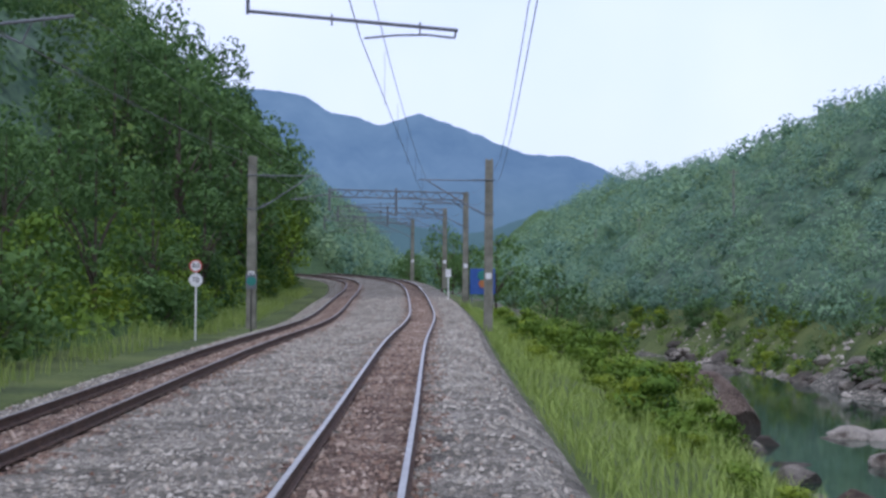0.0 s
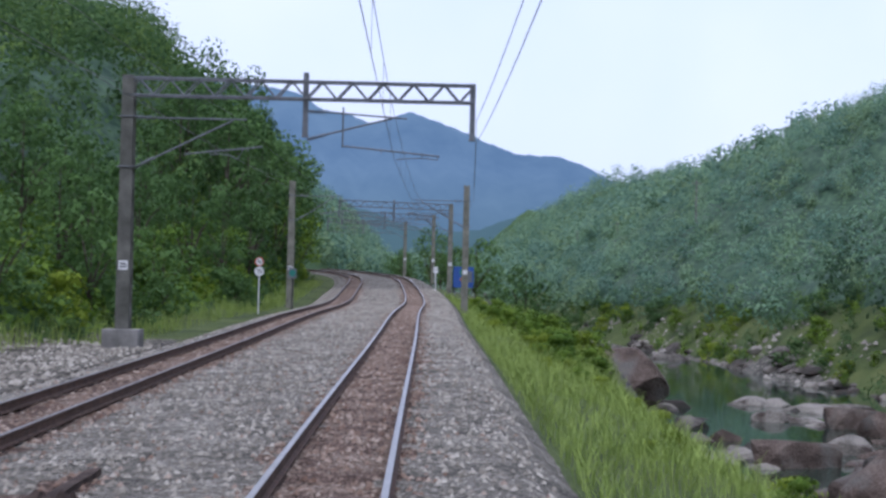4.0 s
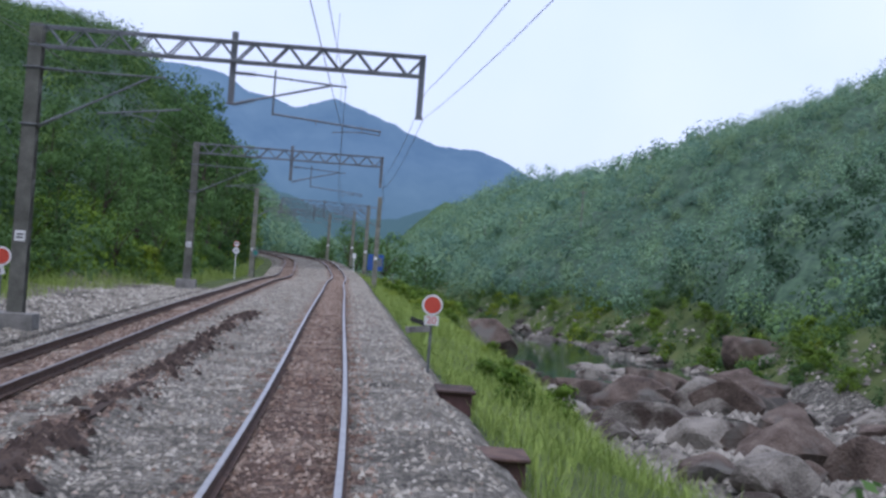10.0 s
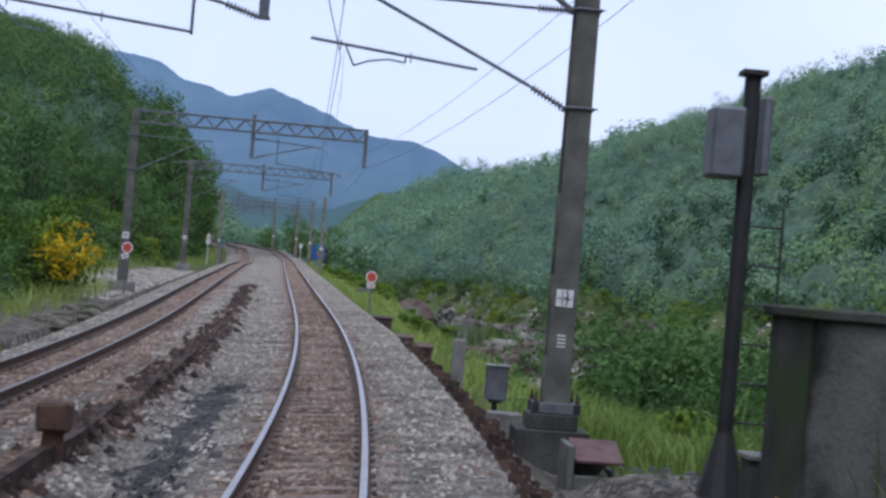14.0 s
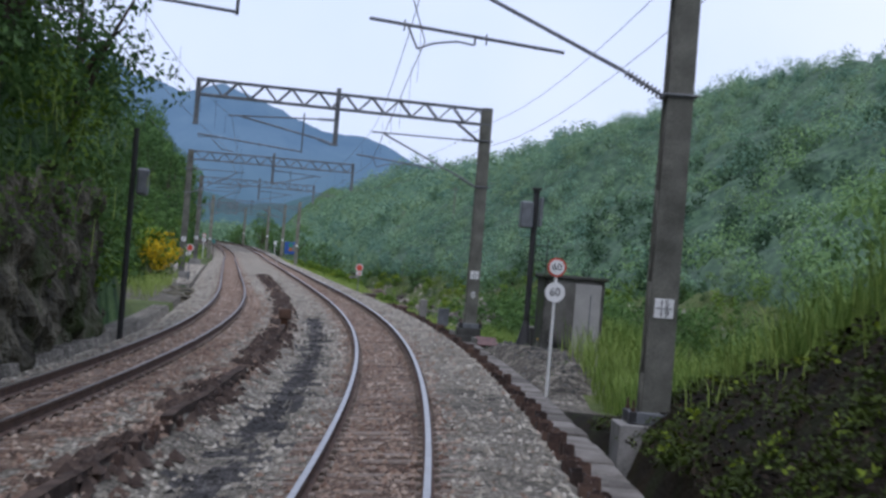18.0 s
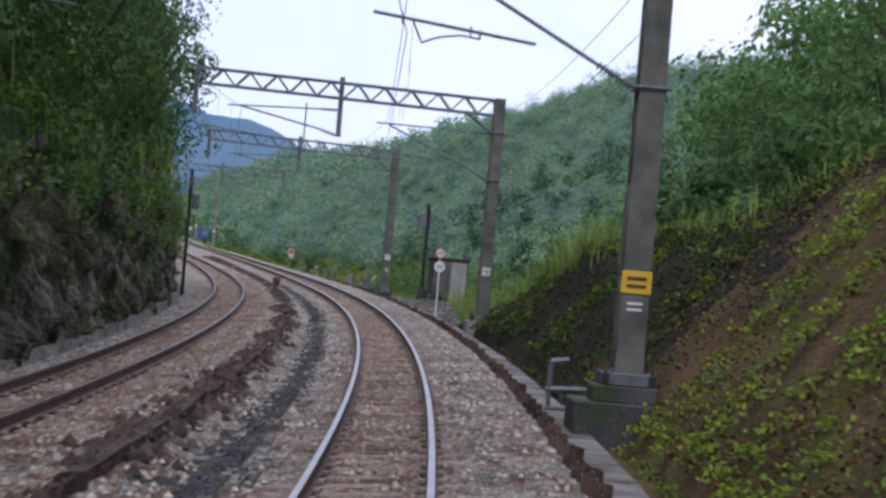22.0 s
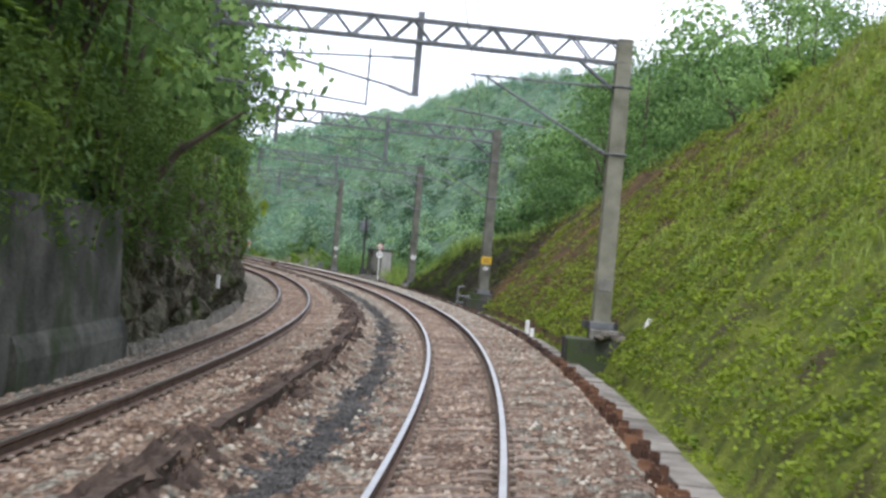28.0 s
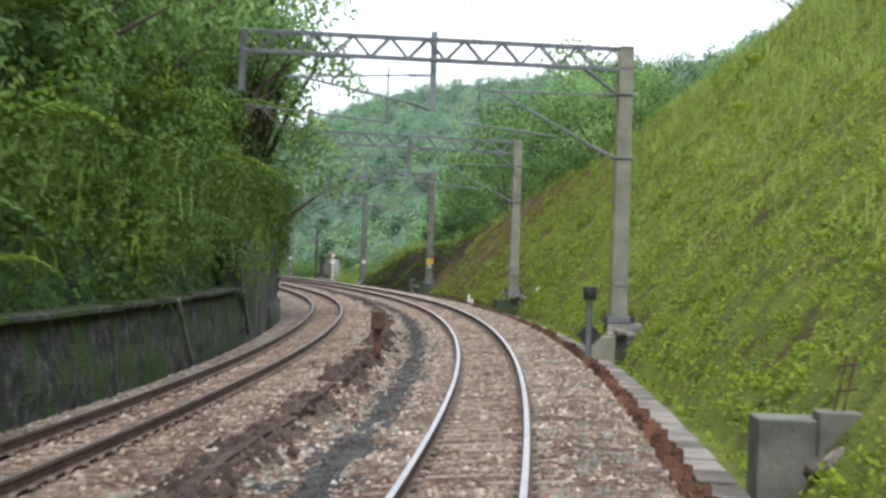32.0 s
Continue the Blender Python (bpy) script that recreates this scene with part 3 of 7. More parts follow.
M_GRAVEL = crushed_stone("river_gravel", [(0.04, 0.04, 0.03), (0.10, 0.094, 0.074), (0.17, 0.156, 0.127), (0.30, 0.28, 0.235)], 2.6, 0.3)
M_RUBBLE = crushed_stone("verge_rubble", [(0.05, 0.045, 0.035), (0.12, 0.108, 0.085), (0.19, 0.172, 0.138), (0.30, 0.275, 0.225)], 7.0, 0.4)
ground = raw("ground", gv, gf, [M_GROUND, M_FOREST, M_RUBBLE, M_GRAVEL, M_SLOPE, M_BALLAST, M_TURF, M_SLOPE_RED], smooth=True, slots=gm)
tagged(ground, "green valley ground with grassy banks, steep wooded hillsides and a stony river bed", "ground", kind="structure")

# ---- water ----
M_WATER, wnod, wlnk, wb = tree_of("river_water")
wb.inputs["Base Color"].default_value = (0.015, 0.035, 0.025, 1)
wb.inputs["Roughness"].default_value = 0.06
wnz, wbp = wnod.new("ShaderNodeTexNoise"), wnod.new("ShaderNodeBump")
wnz.inputs["Scale"].default_value = 1.2
wbp.inputs["Strength"].default_value, wbp.inputs["Distance"].default_value = 0.25, 0.03
wlnk.new(wnz.outputs["Fac"], wbp.inputs["Height"])
wlnk.new(wbp.outputs["Normal"], wb.inputs["Normal"])
wv, wf = [], []
for i, s in enumerate(span(90, -520, 10)):
    x, y, z, c, hx, hy = line(s)
    for u in (6, 50):
        wv.append((x + u * hy, y - u * hx, WATER))
    if i:
        wf.append((2 * i - 2, 2 * i - 1, 2 * i + 1, 2 * i))
tagged(raw("water", wv, wf, M_WATER), "still dark green river water between pale boulders", "river", kind="structure")

# ---- ballast bed ----
BU = [-6.9, -6.6, -6.3, -6.05] + span(-5.9, -2.6, 0.15) + [-2.5, -2.41, -2.39, -2.3] + span(-2.2, 1.9, 0.1367) + [2.1, 2.35, 2.6]
BS = span(250, -290, 0.5)
bv, bf = [], []
for s in BS:
    x, y, z, c, hx, hy = line(s)
    for u in BU:
        wx, wy = x + u * hy, y - u * hx
        bv.append((wx, wy, z + bed(s, u, c) + 0.035 * lumps(wx, wy, 0.7) + 0.02 * lumps(wx, wy, 0.25, 9.0)))
nb = len(BU)
for i in range(len(BS) - 1):
    for j in range(nb - 1):
        bf.append((i * nb + j, (i + 1) * nb + j, (i + 1) * nb + j + 1, i * nb + j + 1))
bs, dither = [], random.Random(8)
for i in range(len(BS) - 1):
    for j in range(nb - 1):
        u = 0.5 * (BU[j] + BU[j + 1])
        wob = 0.40 * lumps(BS[i], u, 1.3, 3.0) + dither.uniform(-0.20, 0.20)
        brown = abs(u) + wob < 0.72 or abs(u - LEFT_U) + wob < 0.85 + (0.5 * ease(30, 70, BS[i]) if u > LEFT_U else 0.0) or (-2.9 < u + wob < -2.3 and BS[i] > 8) or (u > -5.5 and dither.random() < 0.7 * ease(105, 165, BS[i]))
        ash = BS[i] > 66 and abs(u + 1.55 + 0.1 * lumps(BS[i], 0, 5.0, 6.0)) + 0.9 * wob + dither.uniform(-0.14, 0.14) < 0.24
        bs.append(2 if ash else 1 if brown else 0)
tagged(raw("ballast_bed", bv, bf, [M_BALLAST, M_BALLAST_BROWN, M_ASH], smooth=True, slots=bs), "grey and rust-brown crushed stone ballast bed under both tracks", "ballast", kind="structure")


# ---- tracks ----
def canted(s, u0, h0, du, dh):
    c = cant(s)
    return at(s, u0 + du - dh * c, h0 + du * c + dh)


RAIL = [(-0.0325, 0.0), (0.0325, 0.0), (0.0325, -0.035), (0.010, -0.05), (0.010, -0.125), (0.061, -0.14), (0.061, -0.153), (-0.061, -0.153), (-0.061, -0.14), (-0.010, -0.125), (-0.010, -0.05), (-0.0325, -0.035)]


def rail(u0, h0, side, parent, top, a, b):
    stations = span(a, b, 1.0)
    verts, faces, slots, n = [], [], [], len(RAIL)
    for s in stations:
        verts += [canted(s, u0, h0, side * GAUGE_HALF + du, dh) for du, dh in RAIL]
    for i in range(len(stations) - 1):
        for j in range(n):
            k = (j + 1) % n
            faces.append((i * n + j, (i + 1) * n + j, (i + 1) * n + k, i * n + k))
            slots.append(0 if j == 0 else 1)
    faces.append(tuple(range(n)))
    faces.append(tuple(range(len(verts) - 1, len(verts) - n - 1, -1)))
    slots += [1, 1]
    ob = raw("rail", verts, faces, [top, M_RUST], parent, slots=slots)
    return ob


def railway(u0, h0, top, label):
    track = empty("railway_track", Matrix(), label, "railway track", "railway tracks", "structure")
    for side in (-1, 1):
        rail(u0, h0, side, track, top, 248, -268)
    return track


track_right = railway(0.0, 0.0, M_RAILTOP, "narrow-gauge railway track with shiny worn rails in grey ballast")
track_left = railway(LEFT_U, LEFT_H, M_RAILTOP_DULL, "second railway track with dull brown rails in stained ballast")


# ---- overhead line ----
def concrete_pole(m, height, label, side, base=-0.6, material=M_POLE):
    pole = empty("catenary_pole", m, label, "catenary pole", "catenary poles")
    w0, w1, d = 0.40, 0.33, 0.48
    for sy in (-1, 1):
        bm = bmesh.new()
        r = bmesh.ops.create_cube(bm, size=1.0)
        for v in r["verts"]:
            w = w0 if v.co.z < 0 else w1
            v.co = Vector((v.co.x * w, v.co.y * 0.07 + sy * (d / 2 - 0.035), base if v.co.z < 0 else height))
        bmesh.ops.bevel(bm, geom=bm.edges[:], offset=0.012, segments=1, affect="EDGES")
        part("flange", bm, material, pole)
    bm = bmesh.new()
    n = int((height - base) / 0.62)
    for i in range(n):
        z0 = base + 0.1 + i * 0.62
        for sx in (-1, 1):
            e = sx * (w0 + (w1 - w0) * (z0 - base) / (height - base)) / 2 - sx * 0.045
            a = -1 if i % 2 else 1
            rod(bm, (e, a * 0.175, z0), (e, -a * 0.175, z0 + 0.6), 0.038, 4)
    part("lattice", bm, material, pole)
    # web behind the lattice: the recess's shade is put into its black colour
    bm = bmesh.new()
    box(bm, 0, 0, (height + base) / 2, 0.10, 0.345, height - base - 0.04)
    part("web", bm, M_BLACK, pole, "recessed web, blackened for the shade inside")
    return pole


def truss(parent, u0, u1, top, depth=0.48, width=0.42, slope=0.0):
    """Lattice beam across the tracks in the pole's own axes, rising by slope away from the pole."""
    tilt = pose(0, 0, 0, 0, math.degrees(math.atan(slope)), 0).to_3x3()
    mid = Vector(((u0 + u1) / 2, 0, top - depth / 2 + slope * abs(u1 - u0) / 2))

    def chord(bm, *ends):
        return [mid + tilt @ (Vector(e) - Vector((mid.x, 0, top - depth / 2))) for e in ends]

    for sy in (-1, 1):
        for z in (top, top - depth):
            bm = bmesh.new()
            c, = chord(bm, ((u0 + u1) / 2, sy * width / 2, z))
            box(bm, *c, abs(u1 - u0), 0.06, 0.06, 0.006, tilt)
            part("chord", bm, M_STEEL, parent)
    n = max(4, int(abs(u1 - u0) / 0.42))
    for sy in (-1, 1):
        for i in range(n):
            xa, xb = u0 + (u1 - u0) * i / n, u0 + (u1 - u0) * (i + 1) / n
            za, zb = (top, top - depth) if i % 2 else (top - depth, top)
            bm = bmesh.new()
            rod(bm, *chord(bm, (xa, sy * width / 2, za), (xb, sy * width / 2, zb)), 0.026, 5)
            part("lacing", bm, M_STEEL, parent)
    for i in range(0, n + 1, 2):
        x = u0 + (u1 - u0) * i / n
        for z in (top, top - depth):
            bm = bmesh.new()
            rod(bm, *chord(bm, (x, -width / 2, z), (x, width / 2, z)), 0.02, 4)
            part("cross_tie", bm, M_STEEL, parent)


def insulator(parent, a, b):
    """A ribbed rod insulator, turned as one body."""
    a, b = Vector(a), Vector(b)
    d = b - a
    turn = d.to_track_quat("Z", "Y").to_matrix()
    seg, rings = 10, []
    n = 9
    for i in range(n):
        f = 0.12 + 0.76 * i / (n - 1)
        rings += [(f - 0.030, 0.024), (f - 0.012, 0.064), (f + 0.012, 0.060), (f + 0.030, 0.024)]
    rings = [(0.0, 0.022)] + rings + [(1.0, 0.022)]
    verts = [a + d * f + turn @ Vector((r * math.cos(2 * math.pi * k / seg), r * math.sin(2 * math.pi * k / seg), 0)) for f, r in rings for k in range(seg)]
    faces = [(i * seg + k, i * seg + (k + 1) % seg, (i + 1) * seg + (k + 1) % seg, (i + 1) * seg + k) for i in range(len(rings) - 1) for k in range(seg)]
    return raw("insulator", verts, faces, M_STEEL, parent)


def cantilever(parent, x0, side, wire_x, top=6.0, low=4.75, reg=(4.95, 5.2), hanger=False):
    """Bracket arm from a post at x0 towards side, that holds the contact wire at wire_x. reg: heights of the registration tube's ends."""
    k = x0 + side * 0.62
    insulator(parent, (x0 + side * 0.05, 0, top), (k, 0, top - 0.01))
    insulator(parent, (x0 + side * 0.05, 0, low), (k, 0, low + (0.17 if hanger else 0.30)))
    bm = bmesh.new()
    rod(bm, (k, 0, top - 0.01), (wire_x + side * 0.28, 0, top - (0.14 if hanger else 0.0)), 0.024, 6)
    part("stay_tube", bm, M_STEEL, parent)
    bm = bmesh.new()
    rod(bm, (k, 0, low + (0.17 if hanger else 0.30)), (wire_x - side * 0.1, 0, top - (0.13 if hanger else 0.03)), 0.028, 6)
    part("bracket_tube", bm, M_STEEL, parent)
    bm = bmesh.new()
    if hanger:
        f = x0 + side * 1.05
        rod(bm, (f, 0, top + 0.14), (f, 0, reg[0] - 0.04), 0.026, 6)
        part("hanger_tube", bm, M_STEEL, parent)
        bm = bmesh.new()
        e = wire_x + side * 1.2
        pts = [(e - side * 0.02, 0, reg[1]), (e - side * 0.04, 0, reg[1] - 0.10), (wire_x + side * 0.8, 0, reg[1] - 0.06), (wire_x + side * 0.4, 0, 4.98), (wire_x, 0, 4.94)]
    else:
        f, e = x0 + side * 1.42, wire_x + side * 0.72
        n = wire_x - side * 0.72
        pts = [(n, 0, reg[0] + 0.12), (n, 0, reg[0]), (n + side * 0.25, 0, reg[0] + 0.03), (n + side * 0.55, 0, reg[0] - 0.02), (wire_x + side * 0.05, 0, reg[0] - 0.11), (wire_x + side * 0.2, 0, reg[1] - 0.05)]
    rod(bm, (f, 0, reg[0]), (e, 0, reg[1]), 0.024, 6)
    for q in (0.4, 0.82):
        x, z = f + (e - f) * q, reg[0] + (reg[1] - reg[0]) * q
        rod(bm, (x, 0, z + 0.06), (x, 0, z - 0.09), 0.011, 5)
    part("registration_tube", bm, M_STEEL, parent)
    bm = bmesh.new()
    for p, q in zip(pts, pts[1:]):
        rod(bm, p, q, 0.015, 5)
    part("steady_arm", bm, M_STEEL, parent)


def dropper_post(parent, x, top, bottom, r=0.075):
    bm = bmesh.new()
    box(bm, x, 0, (top + bottom) / 2, 2 * r, 2 * r, top - bottom, 0.01)
    box(bm, x, 0, bottom + 0.02, 2.6 * r, 2.6 * r, 0.04, 0.004)
    part("drop_post", bm, M_STEEL, parent)


def collar(parent, z, w=0.36):
    bm = bmesh.new()
    box(bm, 0, 0, z, w + 0.07, 0.52, 0.05, 0.006)
    for sy in (-1, 1):
        rod(bm, (-w / 2 - 0.08, sy * 0.265, z), (w / 2 + 0.08, sy * 0.265, z), 0.012, 5)
    part("collar", bm, M_STEEL, parent)


def right_portal(s, u, top, label, beam=True, left_end=-5.9, base=-0.6):
    p = concrete_pole(stand(s, u), top, label, 1, base, M_POLE_PALE if s > 150 or s < -60 else M_POLE)
    if beam:
        truss(p, 0.16, left_end - u, top - 0.06, slope=0.018)
        bm = bmesh.new()
        rod(bm, (-0.12, 0, top - 1.15), (-0.95, 0, top - 0.55), 0.045, 6)
        part("knee_brace", bm, M_STEEL, p)
        dropper_post(p, -1.35 - u, top + 0.22, top - 1.64)
        dropper_post(p, left_end - u + 0.06, top + 0.17, top - 1.33)
        dz = top - 7.06
        cantilever(p, -1.35 - u, -1, LEFT_U - u, 6.24 + dz, 5.44 + dz, (5.13 + 0.6 * dz, 5.43 + 0.6 * dz), True)
    cantilever(p, -0.16, -1, 0.1 - u, 5.97, 4.48)
    collar(p, 4.48)
    collar(p, 5.97)
    return p


def left_portal(s, u, top, label, beam=True, base=-0.6):
    p = concrete_pole(stand(s, u), top, label, -1, base, M_POLE_PALE if s < -60 else M_POLE)
    if beam:
        truss(p, -0.16, 2.05 - u, top - 0.06)
        dropper_post(p, -2.65 - u, top + 0.20, top - 1.6)
        dropper_post(p, 2.0 - u, top, top - 1.6)
        cantilever(p, -2.65 - u, 1, -0.1 - u, 6.22, 5.43, (5.28, 5.05), True)
    cantilever(p, 0.16, 1, LEFT_U - u, 5.95, 4.55)
    collar(p, 4.55)
    collar(p, 5.95)
    return p


RIGHT_POLES = [(68.9, 3.49, 7.05), (100.9, 3.62, 7.06), (131.3, 3.15, 7.27), (163.4, 3.15, 7.02), (193.8, 3.16, 7.1)]
for s, u, top in RIGHT_POLES:
    right_portal(s, u, top, "grey concrete catenary pole carrying a lattice beam over both tracks")
for s, u, top in [(-116, 3.35, 6.76), (-155, 3.85, 6.63), (-190, 3.95, 6.54)]:
    right_portal(s, u, top, "distant concrete catenary pole carrying a lattice beam over both tracks")
right_portal(-73.6, 2.9, 6.85, "single grey concrete catenary pole on the river side", beam=False)
for s, u, top in [(-21.7, -7.56, 7.1), (24.1, -7.45, 7.03)]:
    left_portal(s, u, top, "concrete catenary pole with a lattice beam reaching out over both tracks")
left_portal(-70.5, -7.05, 6.75, "single concrete catenary pole below the wooded hillside", beam=False)

# ---- wires ----
SUPPORTS = [-190, -155, -116, -73.7, -21.7, 24.4, 68.9, 100.9, 131.3, 163.4, 193.8, 226.0]


def strand(name, pts, r, label, category, group=""):
    cu = bpy.data.curves.new(name, "CURVE")
    cu.dimensions, cu.bevel_depth, cu.bevel_resolution = "3D", r, 0
    sp = cu.splines.new("POLY")
    sp.points.add(len(pts) - 1)
    for p, v in zip(sp.points, pts):
        p.co = (*v, 1)
    cu.materials.append(M_WIRE)
    return tagged(new(name, cu), label, category, group)


def hung(a, b, sag, n=10):
    a, b = Vector(a), Vector(b)
    return [a.lerp(b, i / n) - Vector((0, 0, 4 * sag * (i / n) * (1 - i / n))) for i in range(n + 1)]


for centre, name in ((0.0, "main"), (LEFT_U, "second")):
    contact, messenger = [], []
    for i, (a, b) in enumerate(zip(SUPPORTS, SUPPORTS[1:])):
        ua, ub = centre + (0.15 if i % 2 else -0.15), centre + (-0.15 if i % 2 else 0.15)
        contact += hung(at(a, ua, 4.95), at(b, ub, 4.95), 0.02, 6)
        messenger += hung(at(a, ua, 6.08), at(b, ub, 6.08), 0.32, 10)
    strand("contact_wire", contact, 0.007, "thin dark contact wire over the rails", "wire", "overhead wires")
    strand("messenger_wire", messenger, 0.007, "thin dark sagging messenger wire over the contact wire", "wire", "overhead wires")
    for i, (a, b) in enumerate(zip(SUPPORTS, SUPPORTS[1:])):
        for k in range(1, 6):
            f = k / 6
            s = a + (b - a) * f
            u = centre + (0.15 if i % 2 else -0.15) * (1 - 2 * f)
            low = 6.08 - 1.28 * f * (1 - f)
            strand("dropper_wire", [at(s, u, 4.95), at(s, u, low)], 0.0035, "thin dropper wire between messenger and contact wire", "wire", "dropper wires")
FEED_LOW = (-21.7, 24.1)
FEED = [(-190, 3.9), (-155, 3.8), (-116, 3.8), (-73.6, 3.3), (-21.7, 2.12), (24.1, 2.12), (68.4, 3.9), (100.2, 4.0), (131, 3.55), (160, 3.9), (193, 3.65), (226, 3.7)]
for h in (6.75, 5.95):
    pts = []
    for (a, ua), (b, ub) in zip(FEED, FEED[1:]):
        ha, hb = (h * 0.81 + 0.63 if k in FEED_LOW else h for k in (a, b))
        pts += hung(at(a, ua, ha), at(b, ub, hb), 0.35, 8)
    strand("feeder_wire", pts, 0.008, "dark feeder wire strung along the river side poles", "wire", "overhead wires")
pts = []
for (a, ua), (b, ub) in zip([(-155, -7.6), (-70.5, -7.4), (-21.7, -7.9), (24.1, -7.8)], [(-70.5, -7.4), (-21.7, -7.9), (24.1, -7.8), (66, -8.2)]):
    pts += hung(at(a, ua, 6.9), at(b, ub, 6.9), 0.4, 8)
strand("feeder_wire", pts, 0.008, "dark feeder wire strung along the hillside poles", "wire", "overhead wires")

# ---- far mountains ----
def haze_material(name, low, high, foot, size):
    """Emission with haze put into its colours: uneven blue woods, greener at the foot."""
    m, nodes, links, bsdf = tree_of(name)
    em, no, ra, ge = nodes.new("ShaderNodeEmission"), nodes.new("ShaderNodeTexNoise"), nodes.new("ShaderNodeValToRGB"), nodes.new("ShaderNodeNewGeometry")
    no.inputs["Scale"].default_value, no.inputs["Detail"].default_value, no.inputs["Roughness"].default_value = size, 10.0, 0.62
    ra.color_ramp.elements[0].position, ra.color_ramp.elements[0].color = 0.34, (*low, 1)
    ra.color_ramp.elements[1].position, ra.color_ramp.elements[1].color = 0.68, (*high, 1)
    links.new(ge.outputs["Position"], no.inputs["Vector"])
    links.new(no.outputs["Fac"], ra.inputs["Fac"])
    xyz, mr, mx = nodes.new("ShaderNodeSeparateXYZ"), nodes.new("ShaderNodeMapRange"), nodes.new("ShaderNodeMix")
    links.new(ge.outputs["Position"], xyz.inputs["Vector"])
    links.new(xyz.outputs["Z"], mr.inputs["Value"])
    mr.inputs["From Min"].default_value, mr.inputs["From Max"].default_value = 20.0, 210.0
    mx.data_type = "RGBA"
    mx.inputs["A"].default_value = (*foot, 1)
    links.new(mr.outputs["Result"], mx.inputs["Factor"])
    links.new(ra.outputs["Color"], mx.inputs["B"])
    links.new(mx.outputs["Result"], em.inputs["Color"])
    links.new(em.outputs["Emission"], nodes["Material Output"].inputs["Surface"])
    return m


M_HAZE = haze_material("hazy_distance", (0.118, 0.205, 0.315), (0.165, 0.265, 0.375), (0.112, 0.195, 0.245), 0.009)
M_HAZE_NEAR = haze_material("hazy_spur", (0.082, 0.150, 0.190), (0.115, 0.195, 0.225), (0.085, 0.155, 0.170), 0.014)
# rise of the far ridge against degrees east of the valley's axis
RIDGE = [(-24, 0.150), (-14, 0.131), (-10.8, 0.127), (-9.2, 0.1165), (-7.7, 0.1155), (-6.6, 0.1128), (-5.6, 0.1025), (-4.9, 0.1008), (-4.0, 0.0955), (-3.3, 0.0990), (-2.65, 0.1027), (-1.75, 0.0973), (-0.75, 0.0912), (0.1, 0.0845), (1.1, 0.0785), (2.35, 0.0780), (3.2, 0.0735), (4.3, 0.0640), (6.0, 0.055), (9.0, 0.042), (34, 0.03)]
SPUR = [(-24, 0.075), (-12, 0.068), (-8, 0.060), (-5.5, 0.052), (-4.2, 0.044), (-2.8, 0.036), (-1.6, 0.031), (-0.4, 0.033), (0.8, 0.040), (2.0, 0.047), (3.4, 0.052), (5.0, 0.050), (8.0, 0.042), (34, 0.03)]


def rise_of(table, a):
    for (p, x), (q, y) in zip(table, table[1:]):
        if a <= q:
            k = (a - p) / (q - p)
            k = 0.55 * k + 0.45 * k * k * (3 - 2 * k)
            return x + (y - x) * k
    return table[-1][1]


def distant_ridge(name, table, near, far, material, rough, seed, label):
    verts, faces = [], []
    az = [-24 + 0.1 * i for i in range(581)]
    for a in az:
        top = rise_of(table, a) + rough * (noise.noise(Vector((a * 3.1, seed, 0))) + 0.5 * noise.noise(Vector((a * 11.0, seed, 4))) + 0.35 * noise.noise(Vector((a * 27.0, seed, 8))))
        for j in range(4):
            d = near + (far - near) * j / 3 + (60 * noise.noise(Vector((a * 1.3, seed, j))) if j < 3 else 0)
            verts.append((d * math.sin(radians(a)), d * math.cos(radians(a)), 2 + d * top * (-0.02, 0.36, 0.72, 1.0)[j]))
    for i in range(len(az) - 1):
        for j in range(3):
            faces.append((4 * i + j, 4 * i + 4 + j, 4 * i + 5 + j, 4 * i + 1 + j))
    return tagged(raw(name, verts, faces, material, smooth=True), label, "mountains", kind="structure")


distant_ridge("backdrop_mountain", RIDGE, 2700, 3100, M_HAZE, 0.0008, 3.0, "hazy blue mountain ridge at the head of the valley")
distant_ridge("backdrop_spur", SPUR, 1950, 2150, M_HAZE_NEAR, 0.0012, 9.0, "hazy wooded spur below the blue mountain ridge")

# ---- leaves ----
RNG = np.random.default_rng(7)


def leaf_verts(centres, length, width, lean=0.5, rng=RNG, facing=None, loose=0.42):
    """Rhombic leaves round the centres, their faces leaning upwards by lean."""
    n = len(centres)
    nrm = rng.normal(size=(n, 3))
    if facing is None:
        nrm[:, 2] = np.abs(nrm[:, 2]) + lean
    else:
        nrm = nrm * loose + facing
        nrm[:, 2] += lean
    nrm /= np.linalg.norm(nrm, axis=1)[:, None]
    a = np.cross(nrm, rng.normal(size=(n, 3)))
    a /= np.linalg.norm(a, axis=1)[:, None] + 1e-9
    b = np.cross(nrm, a)
    ln = (length * rng.uniform(0.6, 1.3, n))[:, None] / 2
    wd = (width * rng.uniform(0.6, 1.3, n))[:, None] / 2
    c = np.asarray(centres)
    return np.stack([c + a * ln, c + b * wd, c - a * ln, c - b * wd], 1).reshape(-1, 3)


def rounded(face, up=0.35):
    """Leaf normals that follow the round of their clump, four to a leaf."""
    nrm = np.asarray(face) + np.array([0, 0, up])
    nrm /= np.linalg.norm(nrm, axis=1)[:, None] + 1e-9
    return np.repeat(nrm, 4, 0)


